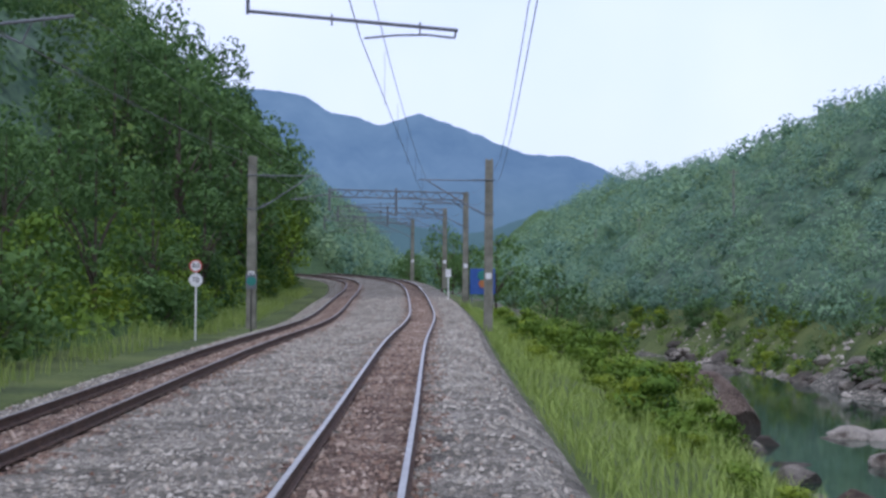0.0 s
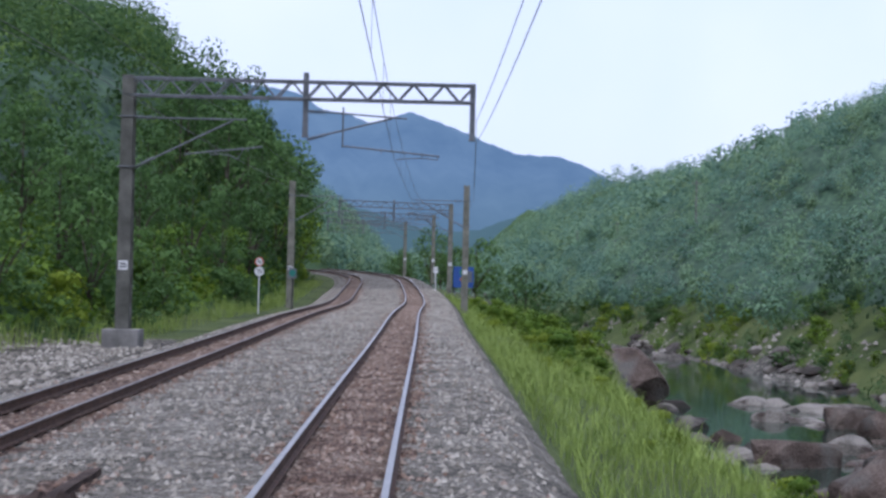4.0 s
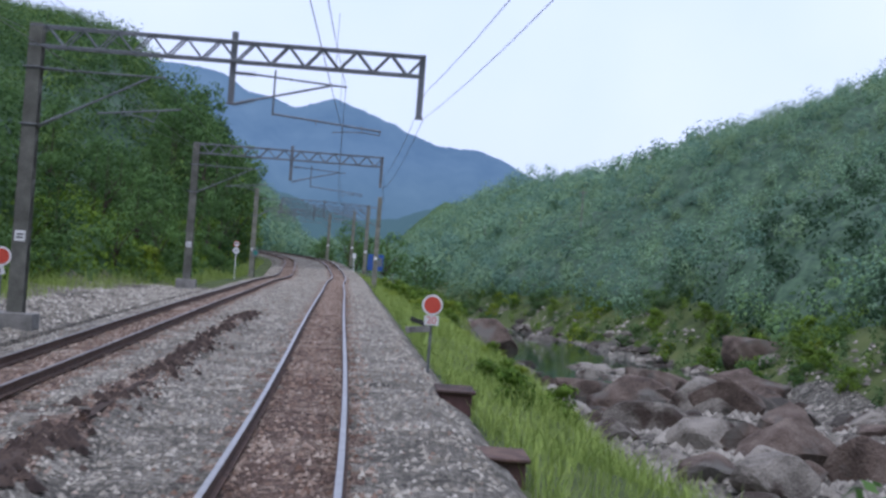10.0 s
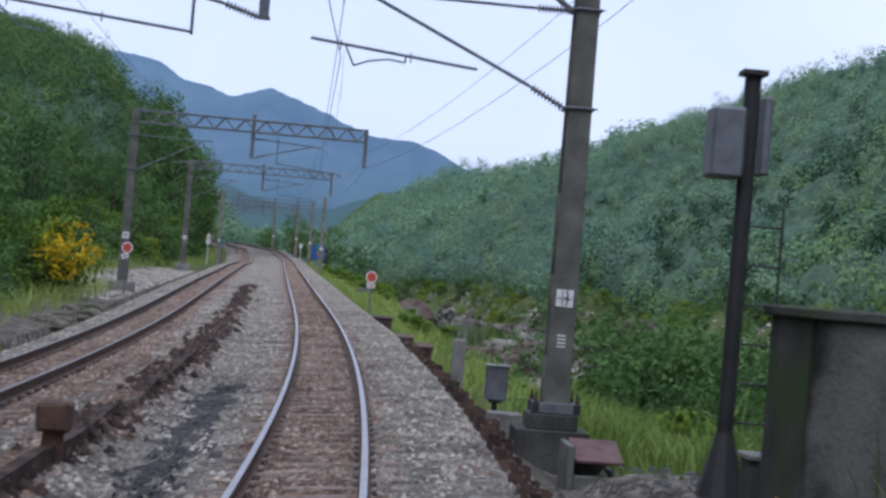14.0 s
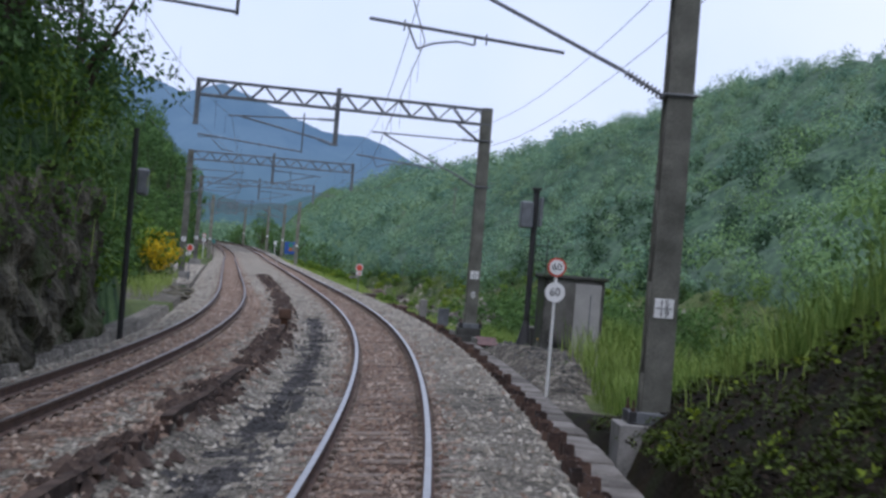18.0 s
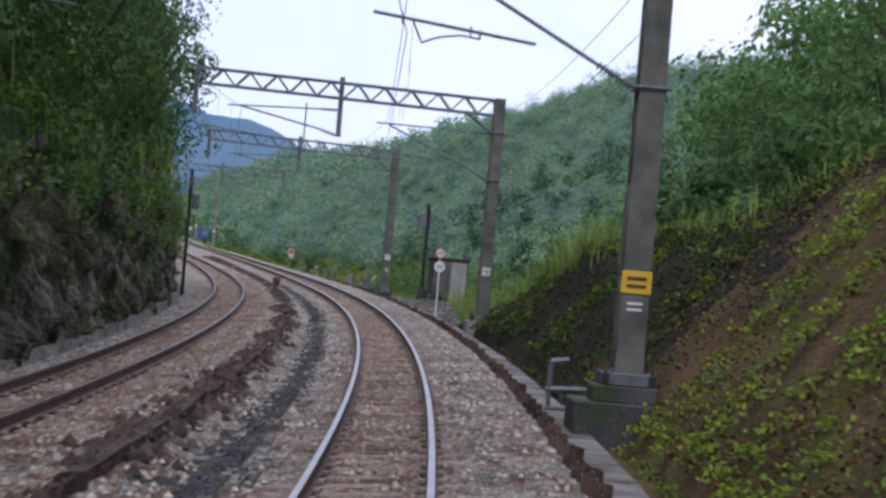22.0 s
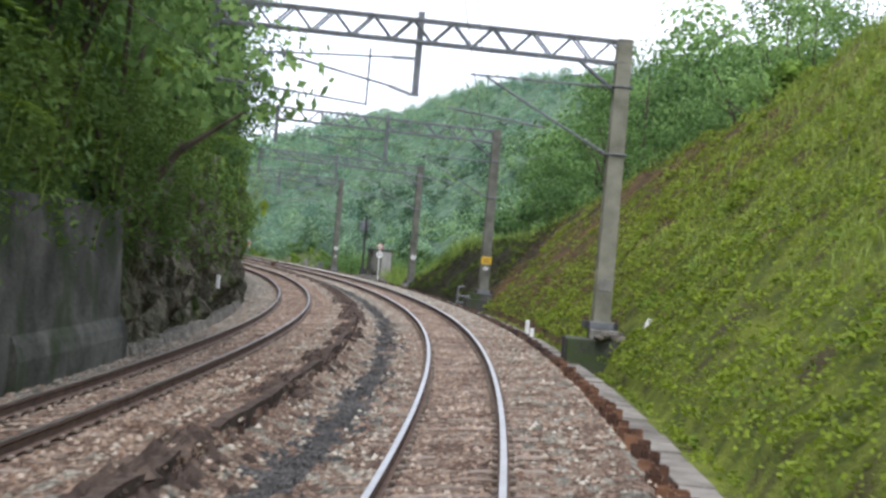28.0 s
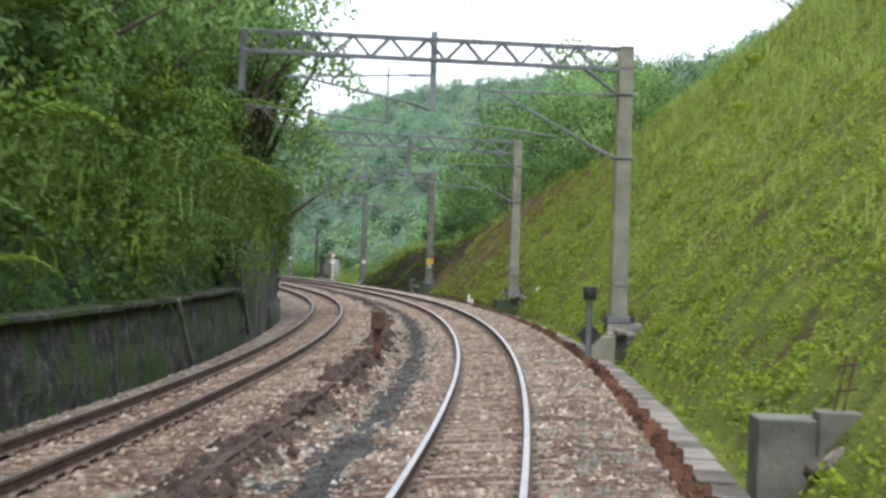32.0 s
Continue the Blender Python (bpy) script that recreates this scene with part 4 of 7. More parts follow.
def quad_mesh(name, verts, material, parent=None, normals=None):
    n = len(verts) // 4
    me = bpy.data.meshes.new(name)
    me.vertices.add(4 * n)
    me.vertices.foreach_set("co", np.ascontiguousarray(verts, dtype=np.float32).ravel())
    me.loops.add(4 * n)
    me.loops.foreach_set("vertex_index", np.arange(4 * n, dtype=np.int32))
    me.polygons.add(n)
    me.polygons.foreach_set("loop_start", np.arange(0, 4 * n, 4, dtype=np.int32))
    me.update(calc_edges=True)
    me.validate()
    if normals is not None:
        me.polygons.foreach_set("use_smooth", [True] * n)
        soft = me.attributes.new("custom_normal", "FLOAT_VECTOR", "POINT")
        soft.data.foreach_set("vector", np.ascontiguousarray(normals, dtype=np.float32).ravel())
    me.materials.append(material)
    ob = new(name, me)
    if parent:
        ob.parent = parent
    return ob


def crown_points(rng, lobes, spread, height, per, lobe):
    """Leaf places in uneven lobes with gaps between them."""
    out, face = [], []
    for _ in range(lobes):
        a, r = rng.uniform(0, 2 * math.pi), spread * math.sqrt(rng.uniform(0, 1))
        z = height * rng.uniform(0.0, 1.0)
        r *= math.sqrt(max(0.12, 1 - (2 * z / height - 0.9) ** 2))
        c = np.array([r * math.cos(a), r * math.sin(a), z])
        q = rng.normal(size=(per, 3))
        q /= np.linalg.norm(q, axis=1)[:, None]
        face.append(q.copy())
        q *= (lobe * rng.uniform(0.7, 1.25) * rng.uniform(0.55, 1.05, per) ** 0.5)[:, None]
        q[:, 2] *= 0.7
        out.append(c + q)
    return np.concatenate(out), np.concatenate(face)


def tree_proto(seed, height, spread, trunk_h, lobes, per, lobe, leaf, material, label):
    rng = np.random.default_rng(seed)
    tree = empty("tree", Matrix(), label, "tree", "valley trees")
    bm = bmesh.new()
    lean = Vector((rng.uniform(-0.06, 0.06), rng.uniform(-0.06, 0.06), 1))
    rod(bm, (0, 0, -0.8), lean * trunk_h, 0.035 * height * 0.55, 7, 0.02 * height * 0.5)
    top = lean * trunk_h
    for i in range(6):
        a = rng.uniform(0, 2 * math.pi)
        st = lean * (trunk_h * rng.uniform(0.45, 1.0))
        e = Vector((math.cos(a) * spread * 0.7, math.sin(a) * spread * 0.7, st.z + height * rng.uniform(0.2, 0.45)))
        mid = st.lerp(e, 0.5) + Vector((0, 0, 0.15 * height * 0.3))
        rod(bm, st, mid, 0.011 * height, 5, 0.008 * height)
        rod(bm, mid, e, 0.008 * height, 5, 0.003 * height)
    rod(bm, top, top + Vector((0, 0, height - trunk_h - spread * 0.4)), 0.01 * height, 5, 0.003 * height)
    part("trunk", bm, M_BARK, tree)
    pts, face = crown_points(rng, lobes, spread, height - trunk_h * 0.8, per, lobe)
    quad_mesh("crown", leaf_verts(pts + np.array([0, 0, trunk_h * 0.7]), leaf, leaf * 0.6, 0.25, rng, face, 0.3), material, tree, rounded(face, 0.7))
    return tree


PROTO = [
    tree_proto(1, 9.5, 2.7, 3.2, 26, 38, 1.05, 0.42, M_LEAF, "broadleaf forest tree with an uneven dark green crown"),
    tree_proto(2, 8.0, 2.9, 2.2, 24, 38, 1.10, 0.44, M_LEAF, "broadleaf forest tree with an uneven dark green crown"),
    tree_proto(3, 11.0, 2.5, 4.0, 28, 38, 1.0, 0.40, M_LEAF, "tall slender forest tree with a ragged green crown"),
    tree_proto(4, 6.0, 2.3, 1.2, 20, 38, 0.95, 0.36, M_SHRUB, "bright green young tree at the edge of the wood"),
    tree_proto(5, 9.0, 2.6, 3.0, 30, 84, 0.95, 0.20, M_LEAF, "fine-leaved tree rooted above the rock face"),
    tree_proto(6, 7.5, 2.7, 2.0, 28, 84, 1.0, 0.20, M_LEAF, "fine-leaved tree rooted above the rock face"),
    tree_proto(7, 9.0, 2.7, 3.0, 30, 84, 0.95, 0.20, M_HAZED_GREEN, "tree rooted above the retaining walls, leaves lightened as by haze"),
    tree_proto(8, 7.5, 2.8, 2.0, 28, 84, 1.0, 0.20, M_HAZED_GREEN, "tree rooted above the retaining walls, leaves lightened as by haze"),
]
planted = [False] * len(PROTO)


def plant(kind, s, u, size, sink=0.3):
    h = ground_height(s, u)
    m = stand(s, u, h - sink, random.uniform(0, 360)) @ Matrix.Diagonal((size, size, size * random.uniform(0.9, 1.15), 1))
    if not planted[kind]:
        planted[kind] = True
        PROTO[kind].matrix_world = m
        return PROTO[kind]
    t = copy_thing(PROTO[kind], Matrix())
    t.matrix_world = m
    return t


random.seed(11)
# hillside wood west of the line, front rows
for s in span(60, -236, 4.4):
    for row in range(2):
        u = -2.2 - foot_of(s) - 4.2 * row + random.uniform(-1.4, 1.4)
        plant(random.choice((0, 1, 1, 2, 3)) if row == 0 else random.choice((0, 1, 2)), s + random.uniform(-2, 2), u, random.uniform(0.42, 0.62) + 0.50 * ease(-62, -115, s))
for s in span(-128, -240, 8.0):
    plant(random.choice((0, 1, 3)), s, random.uniform(6.5, 13), random.uniform(0.5, 0.85))
# over the cliff and the walls
for s in span(236, 79, 3.6):
    for row in range(2):
        u = -8.9 - 3.6 * row + random.uniform(-0.8, 0.8)
        plant(random.choice((4, 5) if s < 146 else (6, 7)), s + random.uniform(-1.5, 1.5), u, random.uniform(0.85, 1.15))


for s, u, size, roll in ((171.0, -7.4, 1.15, 7), (176.0, -7.6, 1.1, 5)):
    leaner = plant(6, s, u, size)
    leaner.matrix_world = stand(s, u, ground_height(s, u) + 0.4) @ pose(0, 0, 0, 0, roll, 0) @ Matrix.Diagonal((size, size, size, 1))
plant(7, 166.0, -7.3, 1.3)
plant(6, 172.5, -7.5, 1.2)
plant(7, 178.0, -7.9, 1.25)


def crowns(name, spots, per, lobe, leaf, material, label, rng, lobes=5):
    """Many crowns joined: spots are (place, size). The leaves lie in lobes and shade with the round of lobe and crown."""
    places, facing = [], []
    for p, size in spots:
        a, r = rng.uniform(0, 2 * math.pi, lobes), 1.9 * size * np.sqrt(rng.uniform(0, 1, lobes))
        z = 3.2 * size * np.linspace(0.0, 1.0, lobes) ** 0.9
        r *= np.sqrt(np.maximum(0.10, 1 - (2 * z / (3.2 * size) - 0.75) ** 2))
        cen = np.stack([r * np.cos(a), r * np.sin(a), z], 1)
        for c in cen:
            q = rng.normal(size=(per, 3))
            q /= np.linalg.norm(q, axis=1)[:, None]
            form = lobe * size * rng.uniform(0.75, 1.25, 3) * np.array([1, 1, 0.72])
            put = c + q * form * rng.uniform(0.55, 1.1, per)[:, None]
            way = put - np.array([0, 0, 1.2 * size])
            way /= np.linalg.norm(way, axis=1)[:, None] + 1e-9
            places.append(put + np.array(p))
            facing.append(0.55 * q + 0.75 * way)
    places, facing = np.concatenate(places), np.concatenate(facing)
    v = leaf_verts(places, leaf, leaf * 0.7, 0.3, rng, facing, 0.40)
    return tagged(quad_mesh(name, v, material, None, rounded(facing + rng.normal(size=facing.shape) * 0.14, 0.8)), label, "woods", kind="stuff")


def canopy(name, ss, us, cell, rise, tones, shares, lift=0.5, edge=3.0):
    """Closed fill layer added under a wood's crowns: low domes with creases between them."""
    grid, tone = np.zeros((len(ss), len(us), 3)), np.zeros((len(ss), len(us)), int)
    for i, s in enumerate(ss):
        x, y, z, c, hx, hy = line(s)
        cut = np.cumsum(shares(s))
        for j, u in enumerate(us):
            wx, wy = x + u * hy, y - u * hx
            h = relief(s, u, wx, wy, z)
            wob = 0.25 * noise.noise(Vector((wx / cell * 1.7, wy / cell * 1.7, 3.0)))
            d, at_cell = noise.voronoi(Vector((wx / cell + wob, wy / cell - wob, h / cell + wob)))
            pick = math.sin(at_cell[0].x * 12.99 + at_cell[0].y * 78.23 + at_cell[0].z * 37.7) * 4375.85 % 1.0
            tone[i, j] = int(np.searchsorted(cut, pick * cut[-1] * 0.999))
            tall = pick * 7.3 % 1.0
            small = noise.voronoi(Vector((wx, wy, h)) / (cell * 0.36))[0][0]
            k = min(1.0, abs(u - us[0]) / edge)
            top = lift + rise * (0.55 * tall + 0.9 * max(0.0, 1 - (1.2 * d[0]) ** 2) ** 0.7) + 0.42 * rise * (0.7 - small) + 0.22 * rise * noise.noise(Vector((wx, wy, h)) * (3.0 / cell))
            grid[i, j] = wx, wy, z + h + top * k - 0.3
    n, m = len(us), len(ss)
    flip = us[-1] < us[0]
    faces, slots = [], []
    for i in range(m - 1):
        for j in range(n - 1):
            f = (i * n + j, (i + 1) * n + j, (i + 1) * n + j + 1, i * n + j + 1)
            faces.append(f[::-1] if flip else f)
            slots.append(int(tone[i, j]))
    roof = raw(name, grid.reshape(-1, 3).tolist(), faces, [mat for mat, label in tones], smooth=True, slots=slots)
    tagged(roof, tones[0][1], "woods", kind="stuff")


rng = np.random.default_rng(21)
HILL = ((M_WOOD, "dense green wood covering the steep hillside above the line"), (M_WOOD_LIGHT, "lighter green crowns in the hillside wood"))
canopy("hillside_understorey", span(70, -330, 1.4), span(-16.5, -66, 1.4), 4.0, 1.6, ((M_UNDER, "fill under the crowns of the hillside wood, coloured dark as shade"),), lambda s: (1.0,))
canopy("cliff_understorey", span(236, 72, 1.4), span(-14.5, -38, 1.4), 4.0, 1.6, ((M_UNDER, "fill under the crowns over the cliff, coloured dark as shade"),), lambda s: (1.0,))
spots = []
for s in span(230, -330, 4.4):
    for u in span(-17.5, -62 if s < 70 else -32, 4.4):
        ss, uu = s + rng.uniform(-2, 2), u + rng.uniform(-2, 2)
        k = ease(-62, -115, ss) if ss < 70 else 0.8
        p = at(ss, uu, ground_height(ss, uu) + 0.6 + 1.4 * k)
        spots.append(((p.x, p.y, p.z), rng.uniform(0.8, 1.2) + 0.3 * k))
picks = rng.uniform(size=len(spots)) < 0.24
for tone, (mat, label) in enumerate(HILL):
    crowns("hillside_wood", [sp for sp, pick in zip(spots, picks) if pick == tone], 44, 1.3, 0.42, mat, label, rng)
TONES = ((M_LEAF_HAZED, "dense wood across the river in haze-paled colours"), (M_LEAF_HAZED_DARK, "darker crowns in the wood across the river"), (M_LEAF_HAZED_LIGHT, "lighter yellow-green crowns in the wood across the river"), (M_LEAF_NEAR, "deep green crowns in the wood across the river"), (M_LEAF_HAZED_MID, "haze-lightened green crowns in the wood across the river"))


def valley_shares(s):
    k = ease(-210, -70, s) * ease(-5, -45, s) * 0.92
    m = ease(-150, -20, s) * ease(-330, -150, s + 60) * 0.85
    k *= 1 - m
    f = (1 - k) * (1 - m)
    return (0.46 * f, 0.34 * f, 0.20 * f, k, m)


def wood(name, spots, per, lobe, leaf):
    """Crowns sorted by tone: haze is in the far colours, deeper green towards the near end."""
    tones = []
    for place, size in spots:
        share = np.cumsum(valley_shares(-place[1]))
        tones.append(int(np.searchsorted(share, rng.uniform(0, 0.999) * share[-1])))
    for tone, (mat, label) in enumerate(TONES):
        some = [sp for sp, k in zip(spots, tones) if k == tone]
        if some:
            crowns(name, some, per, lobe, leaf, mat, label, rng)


canopy("valley_understorey", span(140, -424, 1.7), span(44, 172, 1.7), 6.0, 1.8, ((M_UNDER, "fill under the crowns across the river, coloured dark as shade"),), lambda s: (1.0,))
spots = []
for s in span(130, -420, 5.8):
    for u in span(44.0, 162, 5.5):
        ss, uu = s + rng.uniform(-3, 3), u + rng.uniform(-3, 3)
        p = at(ss, uu, ground_height(ss, uu) + 0.8)
        spots.append(((p.x, p.y, p.z), rng.uniform(0.0, 1.0) ** 2 * 0.9 + 0.9))
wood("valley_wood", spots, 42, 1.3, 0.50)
spots = []
s = -425.0
while s > -1500:
    step = 9 + (-s - 425) * 0.008
    for u in span(42, 185, step):
        ss, uu = s + rng.uniform(-0.5, 0.5) * step, u + rng.uniform(-0.5, 0.5) * step
        p = at(ss, uu, ground_height(ss, uu) + 1.0)
        spots.append(((p.x, p.y, p.z), rng.uniform(1.2, 2.0) * step / 8))
    for u in span(38 if s < -500 else -12, -80, step):
        if -9 < u < 3 and s > -560:
            continue
        ss, uu = s + rng.uniform(-0.5, 0.5) * step, u + rng.uniform(-0.5, 0.5) * step
        p = at(ss, uu, ground_height(ss, uu) + 1.0)
        spots.append(((p.x, p.y, p.z), rng.uniform(1.2, 2.0) * step / 8))
    s -= step
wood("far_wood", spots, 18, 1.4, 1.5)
bank = []
for s in span(70, -330, 2.6):
    for u in span(37.5, 45.5, 2.4):
        ss, uu = s + rng.uniform(-1.3, 1.3), u + rng.uniform(-1.2, 1.2)
        if lumps(ss, uu, 5.0, 2.0) > -0.12:
            p = at(ss, uu, ground_height(ss, uu) + 0.1)
            bank.append(((p.x, p.y, p.z), rng.uniform(0.28, 0.62)))
picks = rng.uniform(size=len(bank)) < 0.45
crowns("far_bank_shrubs", [sp for sp, pick in zip(bank, picks) if pick], 40, 1.25, 0.22, M_SHRUB, "pale green shrubs and reeds along the far river bank", rng, 4)
crowns("far_bank_shrubs", [sp for sp, pick in zip(bank, picks) if not pick], 40, 1.25, 0.22, M_WOOD, "fresh green shrubs along the far river bank", rng, 4)


# ---- undergrowth, creepers and grass ----
def scatter(n, s0, s1, u0, u1, rng, keep=None, lift=0.0, thick=0.3):
    out = []
    for _ in range(n):
        s, u = rng.uniform(s0, s1), rng.uniform(u0, u1)
        if keep and rng.uniform() > keep(s, u):
            continue
        p = at(s, u, ground_height(s, u) + lift + thick * rng.uniform())
        out.append((p.x, p.y, p.z))
    return np.array(out)


rng = np.random.default_rng(5)
pts = np.concatenate([scatter(34000, -150, 66, -20, -9.6, rng, lambda s, u: 1.0 if -u > foot_of(s) + 0.3 else 0.0, lift=-0.05, thick=1.1), scatter(11000, -150, 66, -13.5, -9.2, rng, lambda s, u: 1.0 if 0 < -u - foot_of(s) < 2 else 0.0, thick=0.8)])
tagged(quad_mesh("hillside_undergrowth", leaf_verts(pts, 0.34, 0.17, 0.6, rng), M_SHRUB), "tangled bright green undergrowth along the foot of the hillside", "undergrowth", kind="stuff")


PLINTHS = (131.3, 163.4, 193.8, 216.4)


def patchy(s, u):
    if u < 4.05 and min(abs(s - k) for k in PLINTHS) < 0.95:
        return -1.0
    n = lumps(s, u, 4.0, 6.0) + 0.7 * lumps(s, u, 1.1, 8.0)
    return min(1.0, max(0.03, 0.08 + 0.96 * ease(124, 162, s) + 1.0 * n * (1 - 0.55 * ease(140, 175, s))))


def tufts(n, s0, s1, rng, per, wide):
    """Creeper leaves in small rounded tufts up the face of the cutting."""
    out = []
    while len(out) < n:
        s = rng.uniform(s0, s1)
        rise = crest(s)
        u = 3.1 + rng.uniform(0, 1) * (rise / 1.12 + 1.2)
        if rng.uniform() > patchy(s, u):
            continue
        p = at(s, u, ground_height(s, u))
        r = wide * rng.uniform(0.5, 1.3)
        q = rng.normal(size=(int(per * rng.uniform(0.5, 1.4)), 3))
        q /= np.linalg.norm(q, axis=1)[:, None]
        q *= (r * rng.uniform(0.3, 1.0, len(q)) ** 0.6)[:, None]
        q[:, 2] = np.abs(q[:, 2]) * 0.9
        out.extend((q + np.array((p.x, p.y, p.z))).tolist())
    return np.array(out[:n])


def slope_normals(n, rng, loose=0.26):
    """Leaf normals about the face of the cutting, four to a leaf."""
    x, y, z, c, hx, hy = line(165)
    return rounded(np.array([-hy * 0.62, hx * 0.62, 0.75]) + rng.normal(size=(n, 3)) * loose, 0.0)


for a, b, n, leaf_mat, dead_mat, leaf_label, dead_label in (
    (97, 128, 46000, M_IVY_DARK, M_DEAD, "sparse creeper in shade-dark colours over the brown soil of the cutting", "brown withered leaves and roots on the cutting face"),
    (126, 172, 52000, M_IVY_MID, M_DEAD_RED, "creeper in half-shade olive colours over the red-brown soil of the cutting", "rust-brown withered leaves on the upper cutting face"),
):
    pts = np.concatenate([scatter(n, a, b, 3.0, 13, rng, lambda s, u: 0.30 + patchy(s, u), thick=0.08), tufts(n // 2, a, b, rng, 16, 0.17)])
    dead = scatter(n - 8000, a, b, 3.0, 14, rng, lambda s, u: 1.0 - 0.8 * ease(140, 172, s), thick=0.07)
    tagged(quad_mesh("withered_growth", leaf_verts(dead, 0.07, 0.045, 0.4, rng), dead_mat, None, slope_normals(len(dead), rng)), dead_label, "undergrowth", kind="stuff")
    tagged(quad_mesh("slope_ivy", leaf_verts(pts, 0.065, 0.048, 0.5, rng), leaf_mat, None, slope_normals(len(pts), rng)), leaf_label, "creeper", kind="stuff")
pts = np.concatenate([scatter(86000, 130, 236, 3.0, 17, rng, patchy, thick=0.10), tufts(14000, 128, 152, rng, 18, 0.2), tufts(125000, 148, 234, rng, 18, 0.24), tufts(1800, 100, 132, rng, 14, 0.2)])
tagged(quad_mesh("slope_creeper", leaf_verts(pts, 0.085, 0.06, 0.5, rng), M_IVY, None, slope_normals(len(pts), rng)), "yellow-green creeper matting the cutting slope beside the track", "creeper", kind="stuff")


pts = tufts(30000, 158, 234, rng, 22, 0.32)
dark = np.array([lumps(p[0], p[1], 3.5, 2.0) + lumps(p[0], p[2], 2.0, 6.0) > 0.05 for p in pts])
tagged(quad_mesh("slope_shrubs", leaf_verts(pts[dark], 0.11, 0.07, 0.5, rng), M_SHRUB, None, slope_normals(int(dark.sum()), rng)), "darker green low shrubs in patches on the cutting slope", "creeper", kind="stuff")


def blades(spots, height, width, rng):
    """Bent grass blades of two quads each."""
    c = np.asarray(spots)
    n = len(c)
    a = rng.uniform(0, 2 * math.pi, n)
    d = np.stack([np.cos(a), np.sin(a), np.zeros(n)], 1)
    w = np.stack([-np.sin(a), np.cos(a), np.zeros(n)], 1) * (width / 2)
    h = (height * rng.uniform(0.5, 1.25, n))[:, None]
    up = np.array([0, 0, 1.0])
    m = c + up * h * 0.6 + d * h * 0.16
    t = c + up * h * 0.92 + d * h * 0.50
    lower = np.stack([c - w, c + w, m + w * 0.8, m - w * 0.8], 1)
    upper = np.stack([m - w * 0.8, m + w * 0.8, t + w * 0.1, t - w * 0.1], 1)
    return np.concatenate([lower, upper], 1).reshape(-1, 3)


pts = np.concatenate([scatter(70000, -110, 62, 2.75, 9.5, rng, lambda s, u: 0.35 + 0.65 * max(0, lumps(s, u, 3.0, 2.0) + 0.4)), scatter(4000, 60, 104, 4.6, 9, rng)])
tagged(quad_mesh("bank_grass", blades(pts - np.array([0, 0, 0.3]), 0.62, 0.02, rng), M_GRASS), "long fresh green grass on the river bank beside the ballast", "grass", kind="stuff")
pts = np.concatenate([scatter(34000, -130, 60, -13, -7.5, rng, lambda s, u: max(0.0, 0.55 + 1.3 * lumps(s, u, 2.4, 3.0)) * (1.0 if -2.4 < -u - foot_of(s) < 0.6 else 0.0), thick=0.05), scatter(9000, 100, 175, 3.5, 22, rng, lambda s, u: 1.0 if u > 3.2 + crest(s) / 1.12 - 0.6 else 0.0, thick=0.05), scatter(44000, 150, 234, 5, 19, rng, lambda s, u: max(0.0, 0.1 + 0.9 * ease(6.5, 11, u) + 1.1 * lumps(s, u, 3.0, 9.0)), thick=0.05)])
tagged(quad_mesh("verge_grass", blades(pts, 0.62, 0.017, rng), M_GRASS), "tall pale green grass on the verge and along the top of the cutting", "grass", kind="stuff")

pts = scatter(60000, 58, 112, 4.6, 14, rng, lambda s, u: 1.0 if u > 6.2 or s > 84 or s < 72 else 0.15, thick=0.05)
tagged(quad_mesh("reed_grass", blades(pts, 0.9, 0.017, rng), M_GRASS), "tall pale green reed grass behind the trackside boxes", "grass", kind="stuff")

# ---- loose ballast stones ----
PEAK = np.array([(1, 0, -0.3), (0, 1, -0.3), (-1, 0, -0.3), (0, -1, -0.3), (0.1, -0.1, 0.9)])
FACES = [(0, 1, 4), (1, 2, 4), (2, 3, 4), (3, 0, 4)]


def stones(name, places, low, high, material, label, seed):
    """Small angular stones joined into one mesh."""
    rng = np.random.default_rng(seed)
    cen = np.array(places)
    n = len(cen)
    size, rot = rng.uniform(low, high, n), rng.uniform(0, 2 * math.pi, n)
    shape = PEAK[None] * rng.uniform(0.6, 1.25, (n, 5, 1)) * size[:, None, None]
    shape[:, :, 2] *= 0.75
    co, si = np.cos(rot)[:, None], np.sin(rot)[:, None]
    sx, sy = shape[:, :, 0] * co - shape[:, :, 1] * si, shape[:, :, 0] * si + shape[:, :, 1] * co
    verts = np.stack([sx, sy, shape[:, :, 2]], 2) + cen[:, None]
    me = bpy.data.meshes.new(name)
    me.vertices.add(5 * n)
    me.vertices.foreach_set("co", verts.astype(np.float32).ravel())
    tri = (np.array(FACES)[None] + 5 * np.arange(n)[:, None, None]).reshape(-1).astype(np.int32)
    me.loops.add(len(tri))
    me.loops.foreach_set("vertex_index", tri)
    me.polygons.add(len(tri) // 3)
    me.polygons.foreach_set("loop_start", np.arange(0, len(tri), 3, dtype=np.int32))
    me.update(calc_edges=True)
    me.materials.append(material)
    return tagged(new(name, me), label, "stones", kind="stuff")


